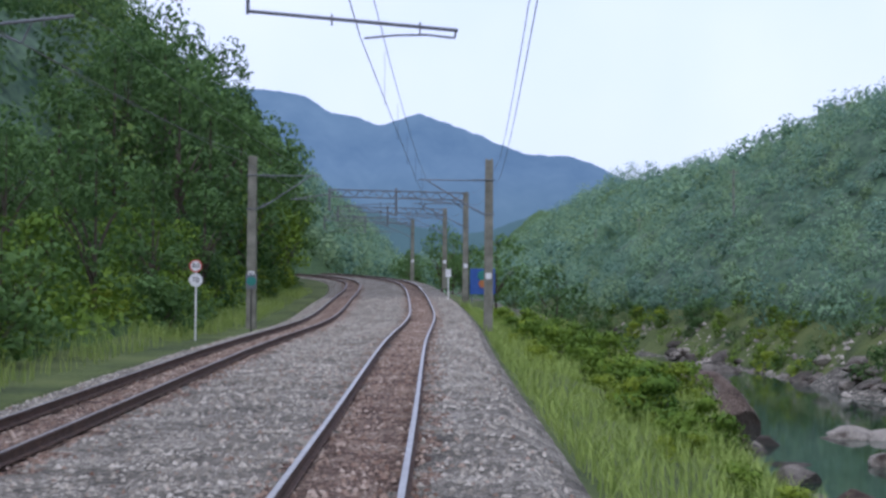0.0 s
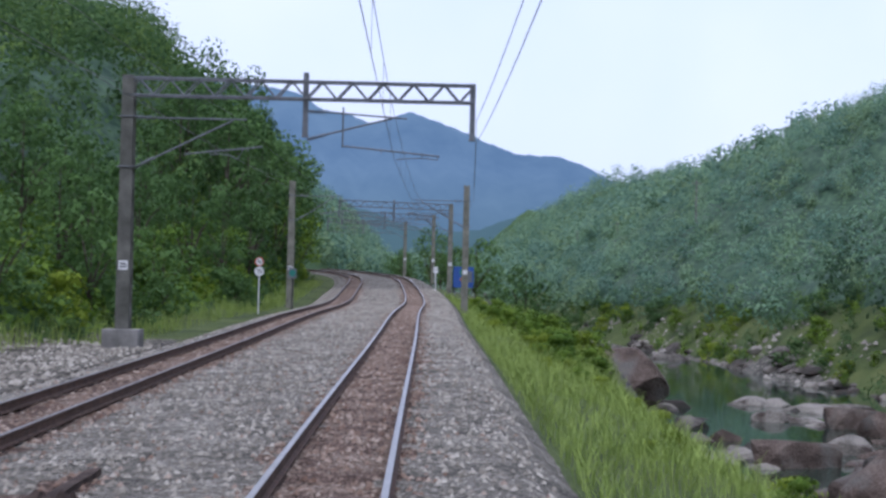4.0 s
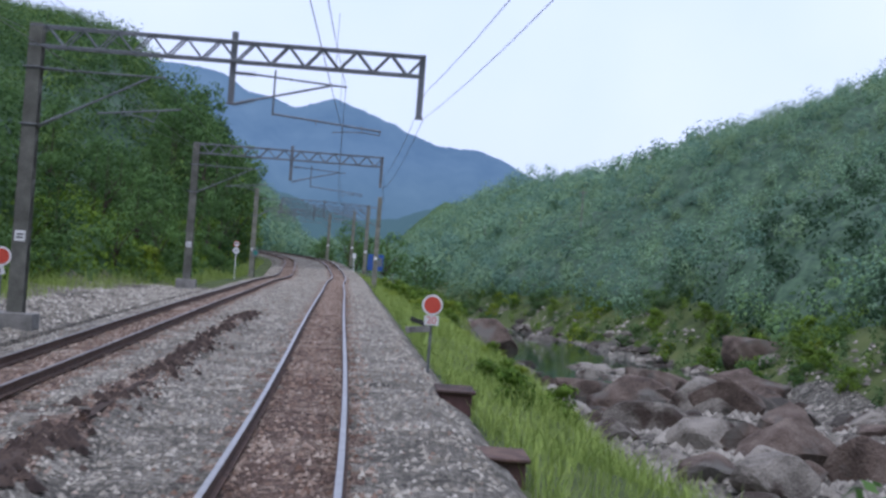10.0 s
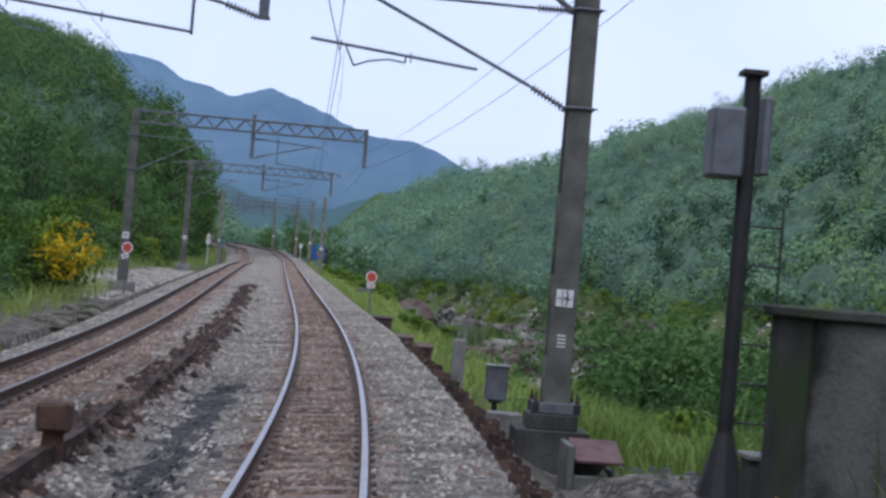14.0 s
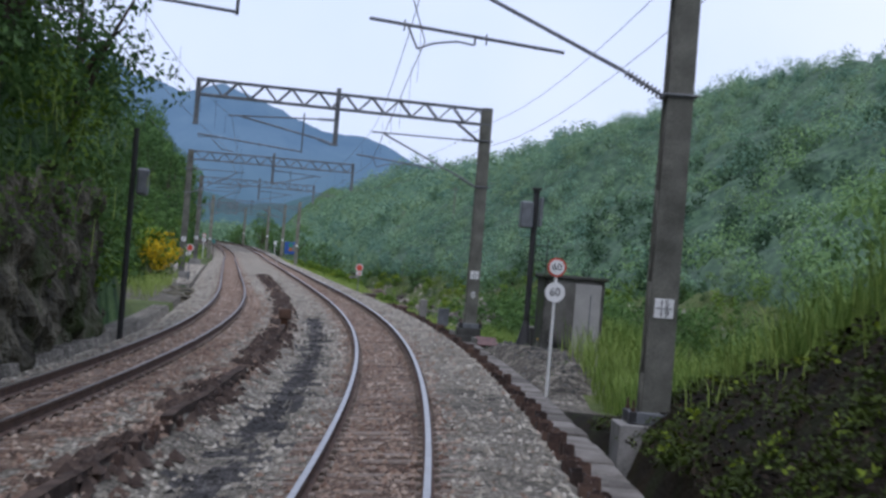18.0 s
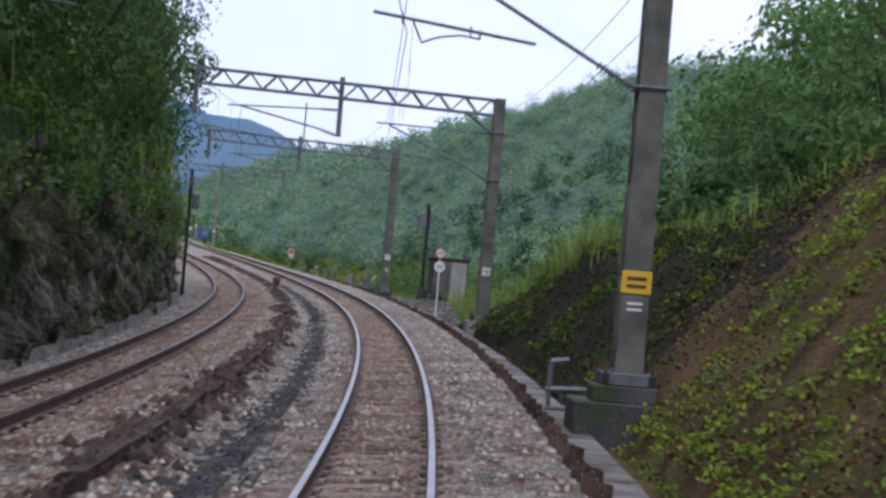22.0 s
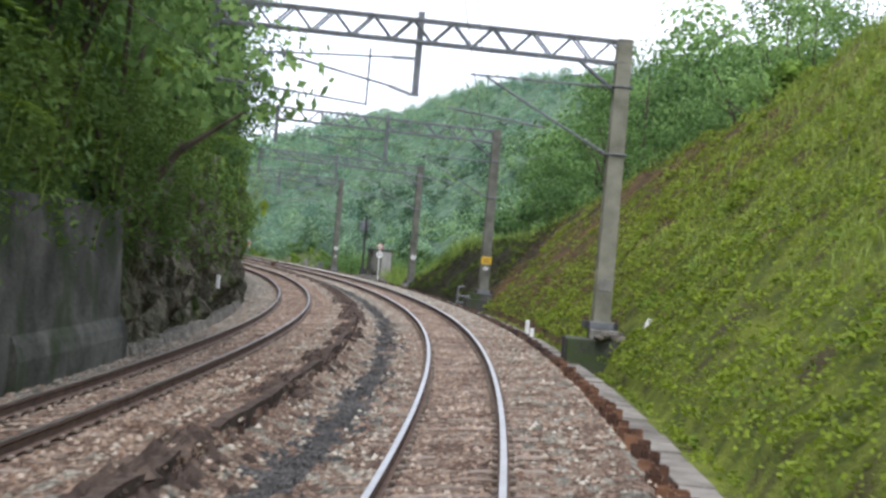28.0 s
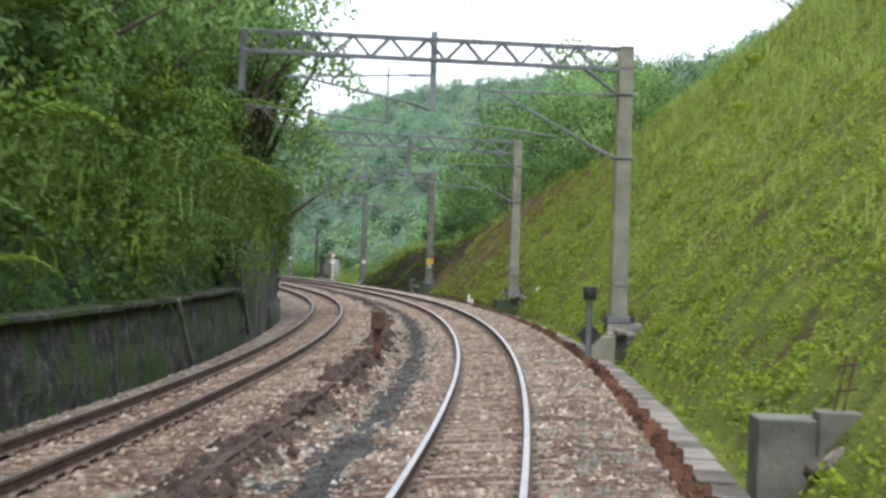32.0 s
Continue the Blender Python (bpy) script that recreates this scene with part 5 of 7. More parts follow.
rng = np.random.default_rng(3)
grey, brown, ash = [], [], []
for i in range(90000):
    s, u = rng.uniform(-110, 233), rng.uniform(-6.6, 2.3)
    x, y, z, c, hx, hy = line(s)
    p = (x + u * hy, y - u * hx, z + bed(s, u, c) + 0.012)
    r = rng.uniform(0, 0.55)
    if s > 66 and abs(u + 1.53) < 0.12 + 0.4 * r:
        ash.append(p)
    else:
        (brown if abs(u) < 0.62 + r or abs(u - LEFT_U) < 0.7 + (r + 0.5 * ease(30, 70, s) if u > LEFT_U else 0.0) or (abs(u + 2.55) < 0.15 + 0.6 * r and s > 8) or r > 0.5 - 0.34 * ease(105, 165, s) else grey).append(p)
stones("ballast_stones", grey, 0.022, 0.056, M_STONE, "loose angular grey ballast stones", 4)
stones("stained_ballast_stones", brown, 0.022, 0.052, M_STONE_BROWN, "rust-stained brown ballast stones between the rails", 5)
stones("dark_ballast_stones", ash, 0.02, 0.045, M_ASH, "strip of dark grey ash and fine stones beside the track", 6)

spots = []
for i in range(5200):
    s, u = rng.uniform(-24, 34), rng.uniform(-13.2, -6.7)
    if -u < foot_of(s) + 0.4:
        p = at(s, u, ground_height(s, u) + 0.01)
        spots.append((p.x, p.y, p.z))
stones("yard_stones", spots, 0.03, 0.11, M_STONE, "dull stones and rubble strewn over the gravel yard", 17)

# ---- cliff and walls beside the second track ----
def rock_face(a, b, low, high):
    verts, faces = [], []
    ss = span(a, b, 0.28)
    hs = span(-0.7, 1.0, 0.075)
    for s in ss:
        top = low + (high - low) * (0.5 + 0.9 * lumps(s, 0, 7.0, 4.0)) + 0.8 * lumps(s, 3, 1.7, 4.0)
        ends = min(ease(a, a + 5, s), ease(b, b - 2.5, s))
        for k in hs:
            h = k * top * max(0.25, ends) if k > 0 else k
            v = Vector((s * 0.55, h * 0.8, 0.0))
            cells = noise.voronoi(v * 1.1)[0]
            crack = min(0.5, (cells[1] - cells[0]) * 1.4)
            d = 0.55 * noise.fractal(v * 0.7, 0.9, 2.2, 5) + 0.75 * crack + 0.3 * noise.noise(v * 2.3)
            verts.append(at(s, -6.95 - max(0.0, h) * 0.06 + d * 0.62 - 0.5 * (1 - ends), h))
    n = len(hs)
    for i in range(len(ss) - 1):
        for j in range(n - 1):
            faces.append((i * n + j, i * n + j + 1, (i + 1) * n + j + 1, (i + 1) * n + j))
    return raw("rock_face", verts, faces, M_ROCK, smooth=False)


tagged(rock_face(78, 169, 2.2, 4.2), "dark grey craggy rock face rising straight beside the track", "cliff", kind="structure")


def leaning_wall(name, a, b, top, u, thick, material, label, bump_size=0.05):
    ss = span(a, b, 0.4)
    verts, faces = [], []
    prof = [(u, -0.8), (u, -0.1), (u - 0.05, top * 0.35), (u - 0.10, top * 0.7), (u - 0.16, top), (u - 0.16 - thick, top), (u - 0.16 - thick, -0.8)]
    for s in ss:
        for k, (pu, ph) in enumerate(prof):
            d = bump_size * noise.noise(Vector((s * 0.9, ph * 1.3, 2.0))) if k < 5 else 0.0
            verts.append(at(s, pu + d, ph))
    n = len(prof)
    for i in range(len(ss) - 1):
        for j in range(n):
            k = (j + 1) % n
            faces.append((i * n + j, (i + 1) * n + j, (i + 1) * n + k, i * n + k))
    faces += [tuple(range(n)), tuple(range(len(verts) - 1, len(verts) - n - 1, -1))]
    return tagged(raw(name, verts, faces, material), label, "retaining wall", kind="structure")


leaning_wall("wall_concrete", 168.5, 186.0, 2.35, -6.42, 0.5, M_WALL, "tall dark concrete retaining wall streaked with damp and moss", 0.015)
leaning_wall("wall_footing", 168.3, 176.5, 0.30, -6.30, 0.12, M_WALL, "low damp concrete footing along the retaining wall", 0.0)
low_wall = leaning_wall("wall_low", 184.6, 238.0, 0.92, -6.42, 0.45, M_MOSS, "low mossy stone retaining wall under the wood", 0.09)
for s in span(187.2, 236, 2.4)[:-1]:
    bm = bmesh.new()
    box(bm, 0, 0, 0, 0.55, 2.42, 0.11, 0.02)
    cap = part("coping_slab", bm, M_MOSS, None)
    cap.matrix_world = stand(s + 1.2, -6.62, 0.97 + 0.03 * lumps(s, 1, 3.0)) @ pose(0, 0, 0, random.uniform(-0.8, 0.8), random.uniform(-2, 2), 0)
    cap.parent = low_wall
bm = bmesh.new()
rod(bm, (0, 0, 0), (-0.14, -1.35, 1.38), 0.05, 7)
prop = mesh_object("leaning_pipe", bm, M_CONC)
prop.matrix_world = stand(197.5, -6.22, -0.42)
tagged(prop, "weathered grey pipe leaning against the low mossy wall", "pipe")
bm = bmesh.new()
box(bm, 0, 0, 0.0, 0.3, 2.6, 0.14, 0.02)
prop = mesh_object("sloping_coping", bm, M_CONC)
prop.matrix_world = stand(185.6, -6.5, 0.3) @ pose(0, 0, 0, -28, 0, 0)
tagged(prop, "sloping concrete coping at the end of the low wall", "coping")

# hanging leaves over the rock and the wall tops
rng = np.random.default_rng(31)


def curtain(n, a, b, low, high, out):
    p = []
    for _ in range(n):
        s = rng.uniform(a, b)
        k = rng.uniform() ** 0.8
        edge = low + 1.3 * lumps(s, 5, 3.5, 1.0) + 0.7 * lumps(s, 9, 1.1, 1.0)
        h = edge + (high - edge) * k
        d = out * (0.25 + 0.75 * rng.uniform()) + 0.9 * lumps(s, h, 2.6, 2.0) + 0.25 * min(1.0, (h - edge) / 3)
        q = at(s, -7.35 - max(0.0, h - 6) * 0.12 + d, h)
        p.append((q.x, q.y, q.z))
    return np.array(p)


def clumps(n, a, b, low, high, per, wide):
    """Bulging clumps of leaves hanging over the rock and the wall tops."""
    pts, face = [], []
    for _ in range(n):
        s = rng.uniform(a, b)
        edge = low + 1.2 * lumps(s, 5, 3.5, 1.0) + 0.6 * lumps(s, 9, 1.1, 1.0)
        edge -= 1.9 * ease(92, 80, s)
        h = edge + (high - edge) * rng.uniform() ** 1.2
        c = at(s, -7.75 - 0.13 * (h - 3) + 0.5 * lumps(s, h, 3.0, 2.0) + rng.uniform(-0.2, 0.3), h + 0.3)
        q = rng.normal(size=(per, 3))
        q /= np.linalg.norm(q, axis=1)[:, None]
        face.append(q.copy())
        q *= (wide * rng.uniform(0.6, 1.3) * rng.uniform(0.5, 1.05, per) ** 0.5)[:, None]
        q[:, 2] *= 0.8
        pts.append(q + np.array((c.x, c.y, c.z)))
    return np.concatenate(pts), np.concatenate(face)


for ranges, mat, leaf, name, label in (
    (((330, 75, 147, 2.9, 11),), M_LEAF, 0.20, "cliff_foliage", "dark bulging leaves and climbers over the rock face"),
    (((160, 75, 168, 2.9, 11),), M_SHRUB, 0.18, "cliff_shrubs", "lighter green shrubs hanging over the rock face"),
    (((110, 146, 168, 2.9, 11), (130, 167, 188, 2.7, 10), (270, 186, 240, 1.6, 9.5), (110, 172, 202, 5.0, 12.5)), M_HAZED_GREEN, 0.20, "wall_foliage", "lush haze-lightened leaves bulging over the retaining walls"),
    (((100, 167, 188, 2.7, 10), (250, 186, 240, 1.6, 9.5), (60, 172, 202, 5.0, 12.0)), M_SHRUB, 0.18, "wall_shrubs", "fresh green shrubs hanging over the retaining walls"),
):
    sets = [clumps(n, a, b, low, high, 95, 0.85) for n, a, b, low, high in ranges]
    faces = np.concatenate([f for q, f in sets])
    v = leaf_verts(np.concatenate([q for q, f in sets]), leaf, leaf * 0.55, 0.3, rng, faces)
    tagged(quad_mesh(name, v, mat, None, rounded(faces)), label, "foliage", kind="stuff")
pts = np.concatenate([curtain(5000, 84, 168, 1.2, 3.4, 0.7), curtain(7000, 186, 240, 1.05, 4.2, 0.75), curtain(7500, 160, 188, 1.6, 4.6, 1.05)])
tagged(quad_mesh("wall_creeper", leaf_verts(pts, 0.16, 0.09, 0.4, rng), M_WOOD_LIGHT), "bright green creeper along the wall tops and rock ledges", "creeper", kind="stuff")

# ---- sheet piles ----
def pile_mesh(material):
    bm = bmesh.new()
    path = [(-0.25, 0.0), (-0.14, 0.0), (-0.09, 0.13), (0.09, 0.13), (0.14, 0.0), (0.25, 0.0)]
    for z in (-0.6, 0.0):
        for x, y in path:
            bm.verts.new((y, x, z))
        for x, y in reversed(path):
            bm.verts.new((y - 0.014, x, z))
    bm.verts.ensure_lookup_table()
    n = 2 * len(path)
    for j in range(n):
        k = (j + 1) % n
        bm.faces.new((bm.verts[j], bm.verts[k], bm.verts[n + k], bm.verts[n + j]))
    m = len(path)
    for j in range(m - 1):
        bm.faces.new((bm.verts[n + j], bm.verts[n + j + 1], bm.verts[n + n - 2 - j], bm.verts[n + n - 1 - j]))
    bmesh.ops.recalc_face_normals(bm, faces=bm.faces[:])
    me = bpy.data.meshes.new("sheet_pile")
    bm.to_mesh(me)
    bm.free()
    me.materials.append(material)
    return me


PILE, PILE_DARK = pile_mesh(M_PILE), pile_mesh(M_PILE_DARK)


def pile_row(a, b, u, rise, flip, label, rough=0.10, wide=1.0, mesh=PILE):
    wall = empty("sheet_pile_wall", stand((a + b) / 2, u, -0.3), label, "sheet piles", "sheet pile walls")
    inv = wall.matrix_world.inverted()
    for i, s in enumerate(span(a, b, 0.5)):
        ob = new("sheet_pile", mesh)
        ob.parent = wall
        turn = 180 if (i % 2 == 0) != flip else 0
        top = rise(s) + rough * lumps(s, u, 1.3, 4.0) + random.uniform(-0.02, 0.02)
        m = stand(s, u, top, turn + random.uniform(-5, 5)) @ pose(0, 0, 0, random.uniform(-4, 4), random.uniform(-5, 5), 0) @ Matrix.Diagonal((wide, 1, 1, 1))
        ob.matrix_world = m
        ob.matrix_parent_inverse = inv
        ob.matrix_basis = m


random.seed(23)
for a, b in ((12, 62), (62, 112), (112, 162), (162, 234)):
    pile_row(a, b, -2.42, lambda s: bed(s, -2.43, cant(s)) - 0.05 + 0.22 * max(0.0, lumps(s, 2, 3.1, 9.0)), False, "half-buried rusty sheet piles between the two tracks", 0.07, 0.6, PILE_DARK)
for a, b in ((52, 100), (100, 165), (165, 230)):
    pile_row(a, b, 2.14, lambda s: bed(s, 2.0, cant(s)) + 0.10, True, "rusty brown steel sheet piles along the ballast shoulder", mesh=PILE if a > 150 else PILE_DARK)

def pile_cap(a, b):
    """A length of rusty channel lying along the heads of the piles."""
    verts, faces = [], []
    ss = span(a, b, 0.5)
    for s in ss:
        d = 0.05 * lumps(s, 3, 2.0, 7.0)
        z = bed(s, -2.43, cant(s)) + 0.05 + 0.05 * lumps(s, 1, 1.7, 3.0)
        for u, h in ((-2.56 + d, z - 0.3), (-2.55 + d, z), (-2.40 + d, z + 0.015), (-2.39 + d, z - 0.3)):
            verts.append(at(s, u, h))
    for i in range(len(ss) - 1):
        for j in range(3):
            faces.append((i * 4 + j, (i + 1) * 4 + j, (i + 1) * 4 + j + 1, i * 4 + j + 1))
    faces += [(0, 1, 2, 3), tuple(range(len(verts) - 1, len(verts) - 5, -1))]
    tagged(raw("pile_cap", verts, faces, M_CLOD), "rusty steel channel half buried between the tracks", "sheet piles", "pile caps")


a = 8.0
while a < 230:
    b = a + random.uniform(5, 12)
    pile_cap(a, b)
    a = b + random.uniform(0.2, 3.5)
rng = np.random.default_rng(19)
spots = []
while len(spots) < 4200:
    s, u = rng.uniform(8, 233), rng.normal(-2.50, 0.17)
    if rng.uniform() < 0.5 + 1.3 * lumps(s, 4, 2.6, 5.0):
        p = at(s, u, bed(s, u, cant(s)))
        spots.append((p.x, p.y, p.z + 0.03))
stones("rusty_clods", spots, 0.05, 0.14, M_CLOD, "rust-brown clods and flakes along the sheet piles", 12)

# ---- drain covers ----
bm = bmesh.new()
box(bm, 0, 0, -0.06, 0.40, 0.985, 0.12, 0.012)
slab_me = bpy.data.meshes.new("drain_cover")
bm.to_mesh(slab_me)
bm.free()
slab_me.materials.append(M_TROUGH)
drain = empty("cable_trough", stand(160, 2.62, -0.2), "pale concrete trough covers laid end to end along the shoulder", "trough", kind="structure")
inv = drain.matrix_world.inverted()
for s in span(79, 232, 1.0):
    ob = new("drain_cover", slab_me)
    ob.parent = drain
    ob.matrix_parent_inverse = inv
    ob.matrix_basis = stand(s, 2.50 + random.uniform(-0.012, 0.012), bed(s, 2.0, cant(s)) - 0.02 + random.uniform(-0.012, 0.012), random.uniform(-0.7, 0.7))

# ---- sleepers ----
def sleeper_mesh():
    bm = bmesh.new()
    box(bm, 0, 0, -0.187 - 0.075, 2.0, 0.22, 0.15, 0.02)
    for x in (-GAUGE_HALF, GAUGE_HALF):
        for dx in (-0.085, 0.085):
            box(bm, x + dx, 0, -0.15, 0.06, 0.10, 0.045, 0.008)
    me = bpy.data.meshes.new("sleeper")
    bm.to_mesh(me)
    bm.free()
    me.materials.append(M_SLEEPER)
    return me


SLEEPER = sleeper_mesh()
for parent, u0, h0, a, b in ((track_right, 0.0, 0.0, 52, 232), (track_left, LEFT_U, LEFT_H, 52, 228)):
    for s in span(a, b, 0.6):
        ob = new("sleeper", SLEEPER)
        ob.parent = parent
        c = math.degrees(math.atan(cant(s)))
        ob.matrix_world = stand(s, u0, h0) @ pose(0, 0, 0.0, 0, -c, random.uniform(-0.6, 0.6))

# ---- plates on the poles ----
def lettering(body, size, m, parent, material=M_BLACK):
    cu = bpy.data.curves.new("lettering", "FONT")
    cu.body, cu.size, cu.align_x, cu.align_y, cu.extrude = body, size, "CENTER", "CENTER", 0.002
    cu.materials.append(material)
    ob = new("lettering", cu)
    ob.parent = parent
    ob.matrix_basis = m
    return ob


def bars(parent, x, y, z, w, h, n, material=M_BLACK):
    for i in range(n):
        bm = bmesh.new()
        box(bm, x, y, z + h * (0.5 - (i + 0.5) / n), w, 0.004, h / n * 0.45)
        part("lettering_bar", bm, material, parent)


FACE = pose(0, 0, 0, 90, 0, 0)
poles = [o for o in scene.objects if o.name.startswith("catenary_pole")]


def pole_near(s, u):
    p = at(s, u)
    return min(poles, key=lambda o: (o.matrix_world.translation - p).length)


for s, u, top in RIGHT_POLES + [(-73.7, 2.9, 0), (-116, 3.35, 0), (-155, 3.85, 0), (-190, 3.95, 0)]:
    p = pole_near(s, u)
    if s == 131.3:
        bm = bmesh.new()
        box(bm, 0, -0.247, 1.9, 0.40, 0.012, 0.30, 0.004)
        part("marker_plate", bm, M_YELLOW, p, "yellow marker plate")
        bars(p, 0, -0.256, 1.9, 0.26, 0.2, 2, M_RUST)
        bars(p, 0, -0.243, 1.58, 0.2, 0.16, 2, M_WHITE)
        continue
    bm = bmesh.new()
    box(bm, 0, -0.247, 1.62 if s > 0 else 1.8, 0.26, 0.012, 0.26, 0.004)
    part("number_plate", bm, M_WHITE if s not in (163.4, 193.8) else M_CONC, p, "white number plate")
    if s in (68.9, 100.9):
        for body, dz in (("15", 0.062), ("17" if s == 68.9 else "19", -0.066)):
            lettering(body, 0.14, pose(0.0, -0.256, 1.62 + dz) @ FACE, p)
        bm = bmesh.new()
        box(bm, 0, -0.256, 1.62, 0.21, 0.004, 0.012)
        part("fraction_bar", bm, M_BLACK, p)
    if s == 68.9:
        bars(p, 0, -0.243, 0.98, 0.13, 0.22, 4, M_WHITE)
for s, u in ((-70.5, -7.05), (-21.7, -7.56), (24.1, -7.45)):
    p = pole_near(s, u)
    bm = bmesh.new()
    box(bm, 0, -0.247, 1.82, 0.26, 0.012, 0.26, 0.004)
    part("number_plate", bm, M_WHITE, p, "white number plate")
    bars(p, 0, -0.256, 1.82, 0.16, 0.16, 2)


# ---- plinths under the poles ----
def plinth(s, u, w, d, h0, h1, label, name="pole_plinth", material=M_CONC, turn=0):
    bm = bmesh.new()
    box(bm, 0, 0, (h1 - h0) / 2, w, d, h1 - h0, 0.014)
    ob = mesh_object(name, bm, material)
    ob.matrix_world = stand(s, u, h0, turn)
    return tagged(ob, label, "plinth", "pole plinths")


def stone_heap(s, u, h, w, n, label, seed, big=0.16):
    heap = empty("stone_heap", stand(s, u, h), label, "stones")
    rng = np.random.default_rng(seed)
    for i in range(n):
        bm = bmesh.new()
        bmesh.ops.create_icosphere(bm, subdivisions=2, radius=big * rng.uniform(0.6, 1.15))
        for v in bm.verts:
            v.co *= 1 + 0.28 * noise.noise(v.co * 5 + Vector((i, seed, 0)))
            v.co.z *= 0.6
        ob = part("stone", bm, M_BOULDER, heap)
        ob.location = (rng.uniform(-w, w), rng.uniform(-0.3, 0.3), big * 0.35 + (0.5 * big if i % 3 == 0 else 0))
        ob.rotation_euler = (rng.uniform(-0.4, 0.4), rng.uniform(-0.4, 0.4), rng.uniform(0, 6))


plinth(68.9, 3.45, 1.1, 1.0, -1.2, -0.35, "stepped concrete plinth under a catenary pole", material=M_CONC_DARK)
plinth(68.9, 3.45, 0.75, 0.7, -0.35, -0.12, "upper concrete step under a catenary pole", material=M_CONC_DARK)
plinth(-21.7, -7.56, 1.0, 1.0, -1.0, 0.05, "weathered concrete plinth under a hillside catenary pole")
plinth(24.1, -7.45, 1.0, 1.0, -1.0, -0.05, "weathered concrete plinth under a hillside catenary pole")
plinth(68.0, 2.85, 0.5, 0.5, -1.1, -0.25, "mossy concrete block beside the pole", "concrete_block")
plinth(100.9, 3.6, 0.95, 0.9, -0.8, 0.05, "concrete plinth under a catenary pole")
plinth(131.3, 3.05, 1.25, 1.1, -0.6, 0.30, "dark concrete plinth under a catenary pole", material=M_CONC_DARK)
plinth(131.3, 3.10, 0.85, 0.75, 0.30, 0.52, "dark upper plinth step under a catenary pole", material=M_CONC_DARK)
plinth(163.4, 3.15, 1.5, 1.3, -0.6, 0.42, "large dark concrete plinth in the cutting slope", material=M_CONC_DARK)
plinth(163.6, 3.2, 0.62, 0.6, 0.42, 0.64, "raised concrete seat of a catenary pole")
stone_heap(164.0, 3.45, 0.42, 0.4, 11, "heap of rounded stones on a concrete plinth", 2)
plinth(193.8, 3.3, 1.55, 1.5, -0.7, 0.30, "large dark concrete plinth in the cutting slope", material=M_CONC_DARK)
plinth(193.8, 3.3, 0.8, 0.6, 0.28, 0.62, "raised concrete seat of a catenary pole")
stone_heap(194.3, 3.35, 0.28, 0.5, 9, "heap of stones and dry twigs on a concrete plinth", 3)
plinth(196.2, 2.58, 0.55, 0.5, -0.6, 0.40, "tan mossy square concrete block beside the shoulder", "concrete_post", M_POLE_PALE)
plinth(216.3, 3.2, 0.72, 0.8, -0.6, 0.52, "square weathered concrete anchor block beside the track", "anchor_block", M_POLE)
plinth(216.6, 3.62, 0.42, 0.45, -0.4, 0.62, "smaller concrete anchor block with rusty rods", "anchor_block", M_POLE)
stone_heap(217.2, 3.7, 0.02, 0.4, 10, "heap of pale stones beside the anchor block", 4, 0.2)
rods = empty("anchor_rods", stand(216.6, 3.62, 0.62), "rusty twisted steel anchor rods standing in a concrete block", "rods")
for dx in (-0.04, 0.05):
    bm = bmesh.new()
    rod(bm, (dx, 0, -0.05), (dx + 0.12, 0.02, 0.55), 0.014, 6)
    part("rod", bm, M_RUST, rods)
for z in (0.2, 0.45):
    bm = bmesh.new()
    rod(bm, (-0.02, 0, z), (0.2, 0.02, z + 0.02), 0.012, 6)
    part("cross_rod", bm, M_RUST, rods)
frame_ob = empty("steel_bracket", stand(130.6, 2.75, 0.1), "bent galvanised steel bracket fixed to a pole plinth", "bracket")
for a, b in (((-0.55, 0, 0.0), (-0.55, 0, 0.62)), ((-0.55, 0, 0.62), (-0.3, 0, 0.66)), ((-0.6, 0.0, 0.24), (0.75, 0, 0.30)), ((-0.6, 0, -0.02), (0.7, 0, 0.02))):
    bm = bmesh.new()
    rod(bm, a, b, 0.035, 7)
    part("tube", bm, M_STEEL, frame_ob)


for s, u, h in ((68.9, 3.49, -0.12), (100.9, 3.62, 0.05), (131.3, 3.15, 0.52), (163.4, 3.15, 0.64), (193.8, 3.16, 0.62)):
    shoe = empty("pole_shoe", stand(s, u, h), "bolted steel shoe round the foot of a catenary pole", "pole shoe", "pole shoes")
    for dy in (-0.28, 0.28):
        bm = bmesh.new()
        box(bm, 0, dy, 0.09, 0.74, 0.06, 0.16, 0.006)
        part("channel", bm, M_STEEL, shoe)
    for dx in (-0.31, 0.31):
        bm = bmesh.new()
        box(bm, dx, 0, 0.10, 0.10, 0.66, 0.14, 0.006)
        part("clamp", bm, M_BLACK, shoe)
        for dy in (-0.28, 0.28):
            bm = bmesh.new()
            rod(bm, (dx, dy, 0.15), (dx, dy, 0.32), 0.018, 6)
            rod(bm, (dx, dy, 0.18), (dx, dy, 0.22), 0.035, 6)
            part("bolt", bm, M_RUST, shoe)


random.seed(91)
for i in range(13):
    s, u = random.uniform(39, 52), random.uniform(-7.2, -6.55)
    bm = bmesh.new()
    bmesh.ops.create_icosphere(bm, subdivisions=2, radius=1.0)
    for v in bm.verts:
        v.co *= 1 + 0.35 * noise.noise(v.co * 1.7 + Vector((i, 5, 0)))
    slab = mesh_object("rock_slab", bm, M_ROCK)
    k = random.uniform(0.25, 0.5)
    slab.matrix_world = stand(s, u, bed(s, -6.3, cant(s)) - 0.03, random.uniform(0, 360)) @ Matrix.Diagonal((k * 1.3, k, k * 0.45, 1))
    tagged(slab, "dark flat slab of rock on the verge of the ballast", "rock", "verge rocks")


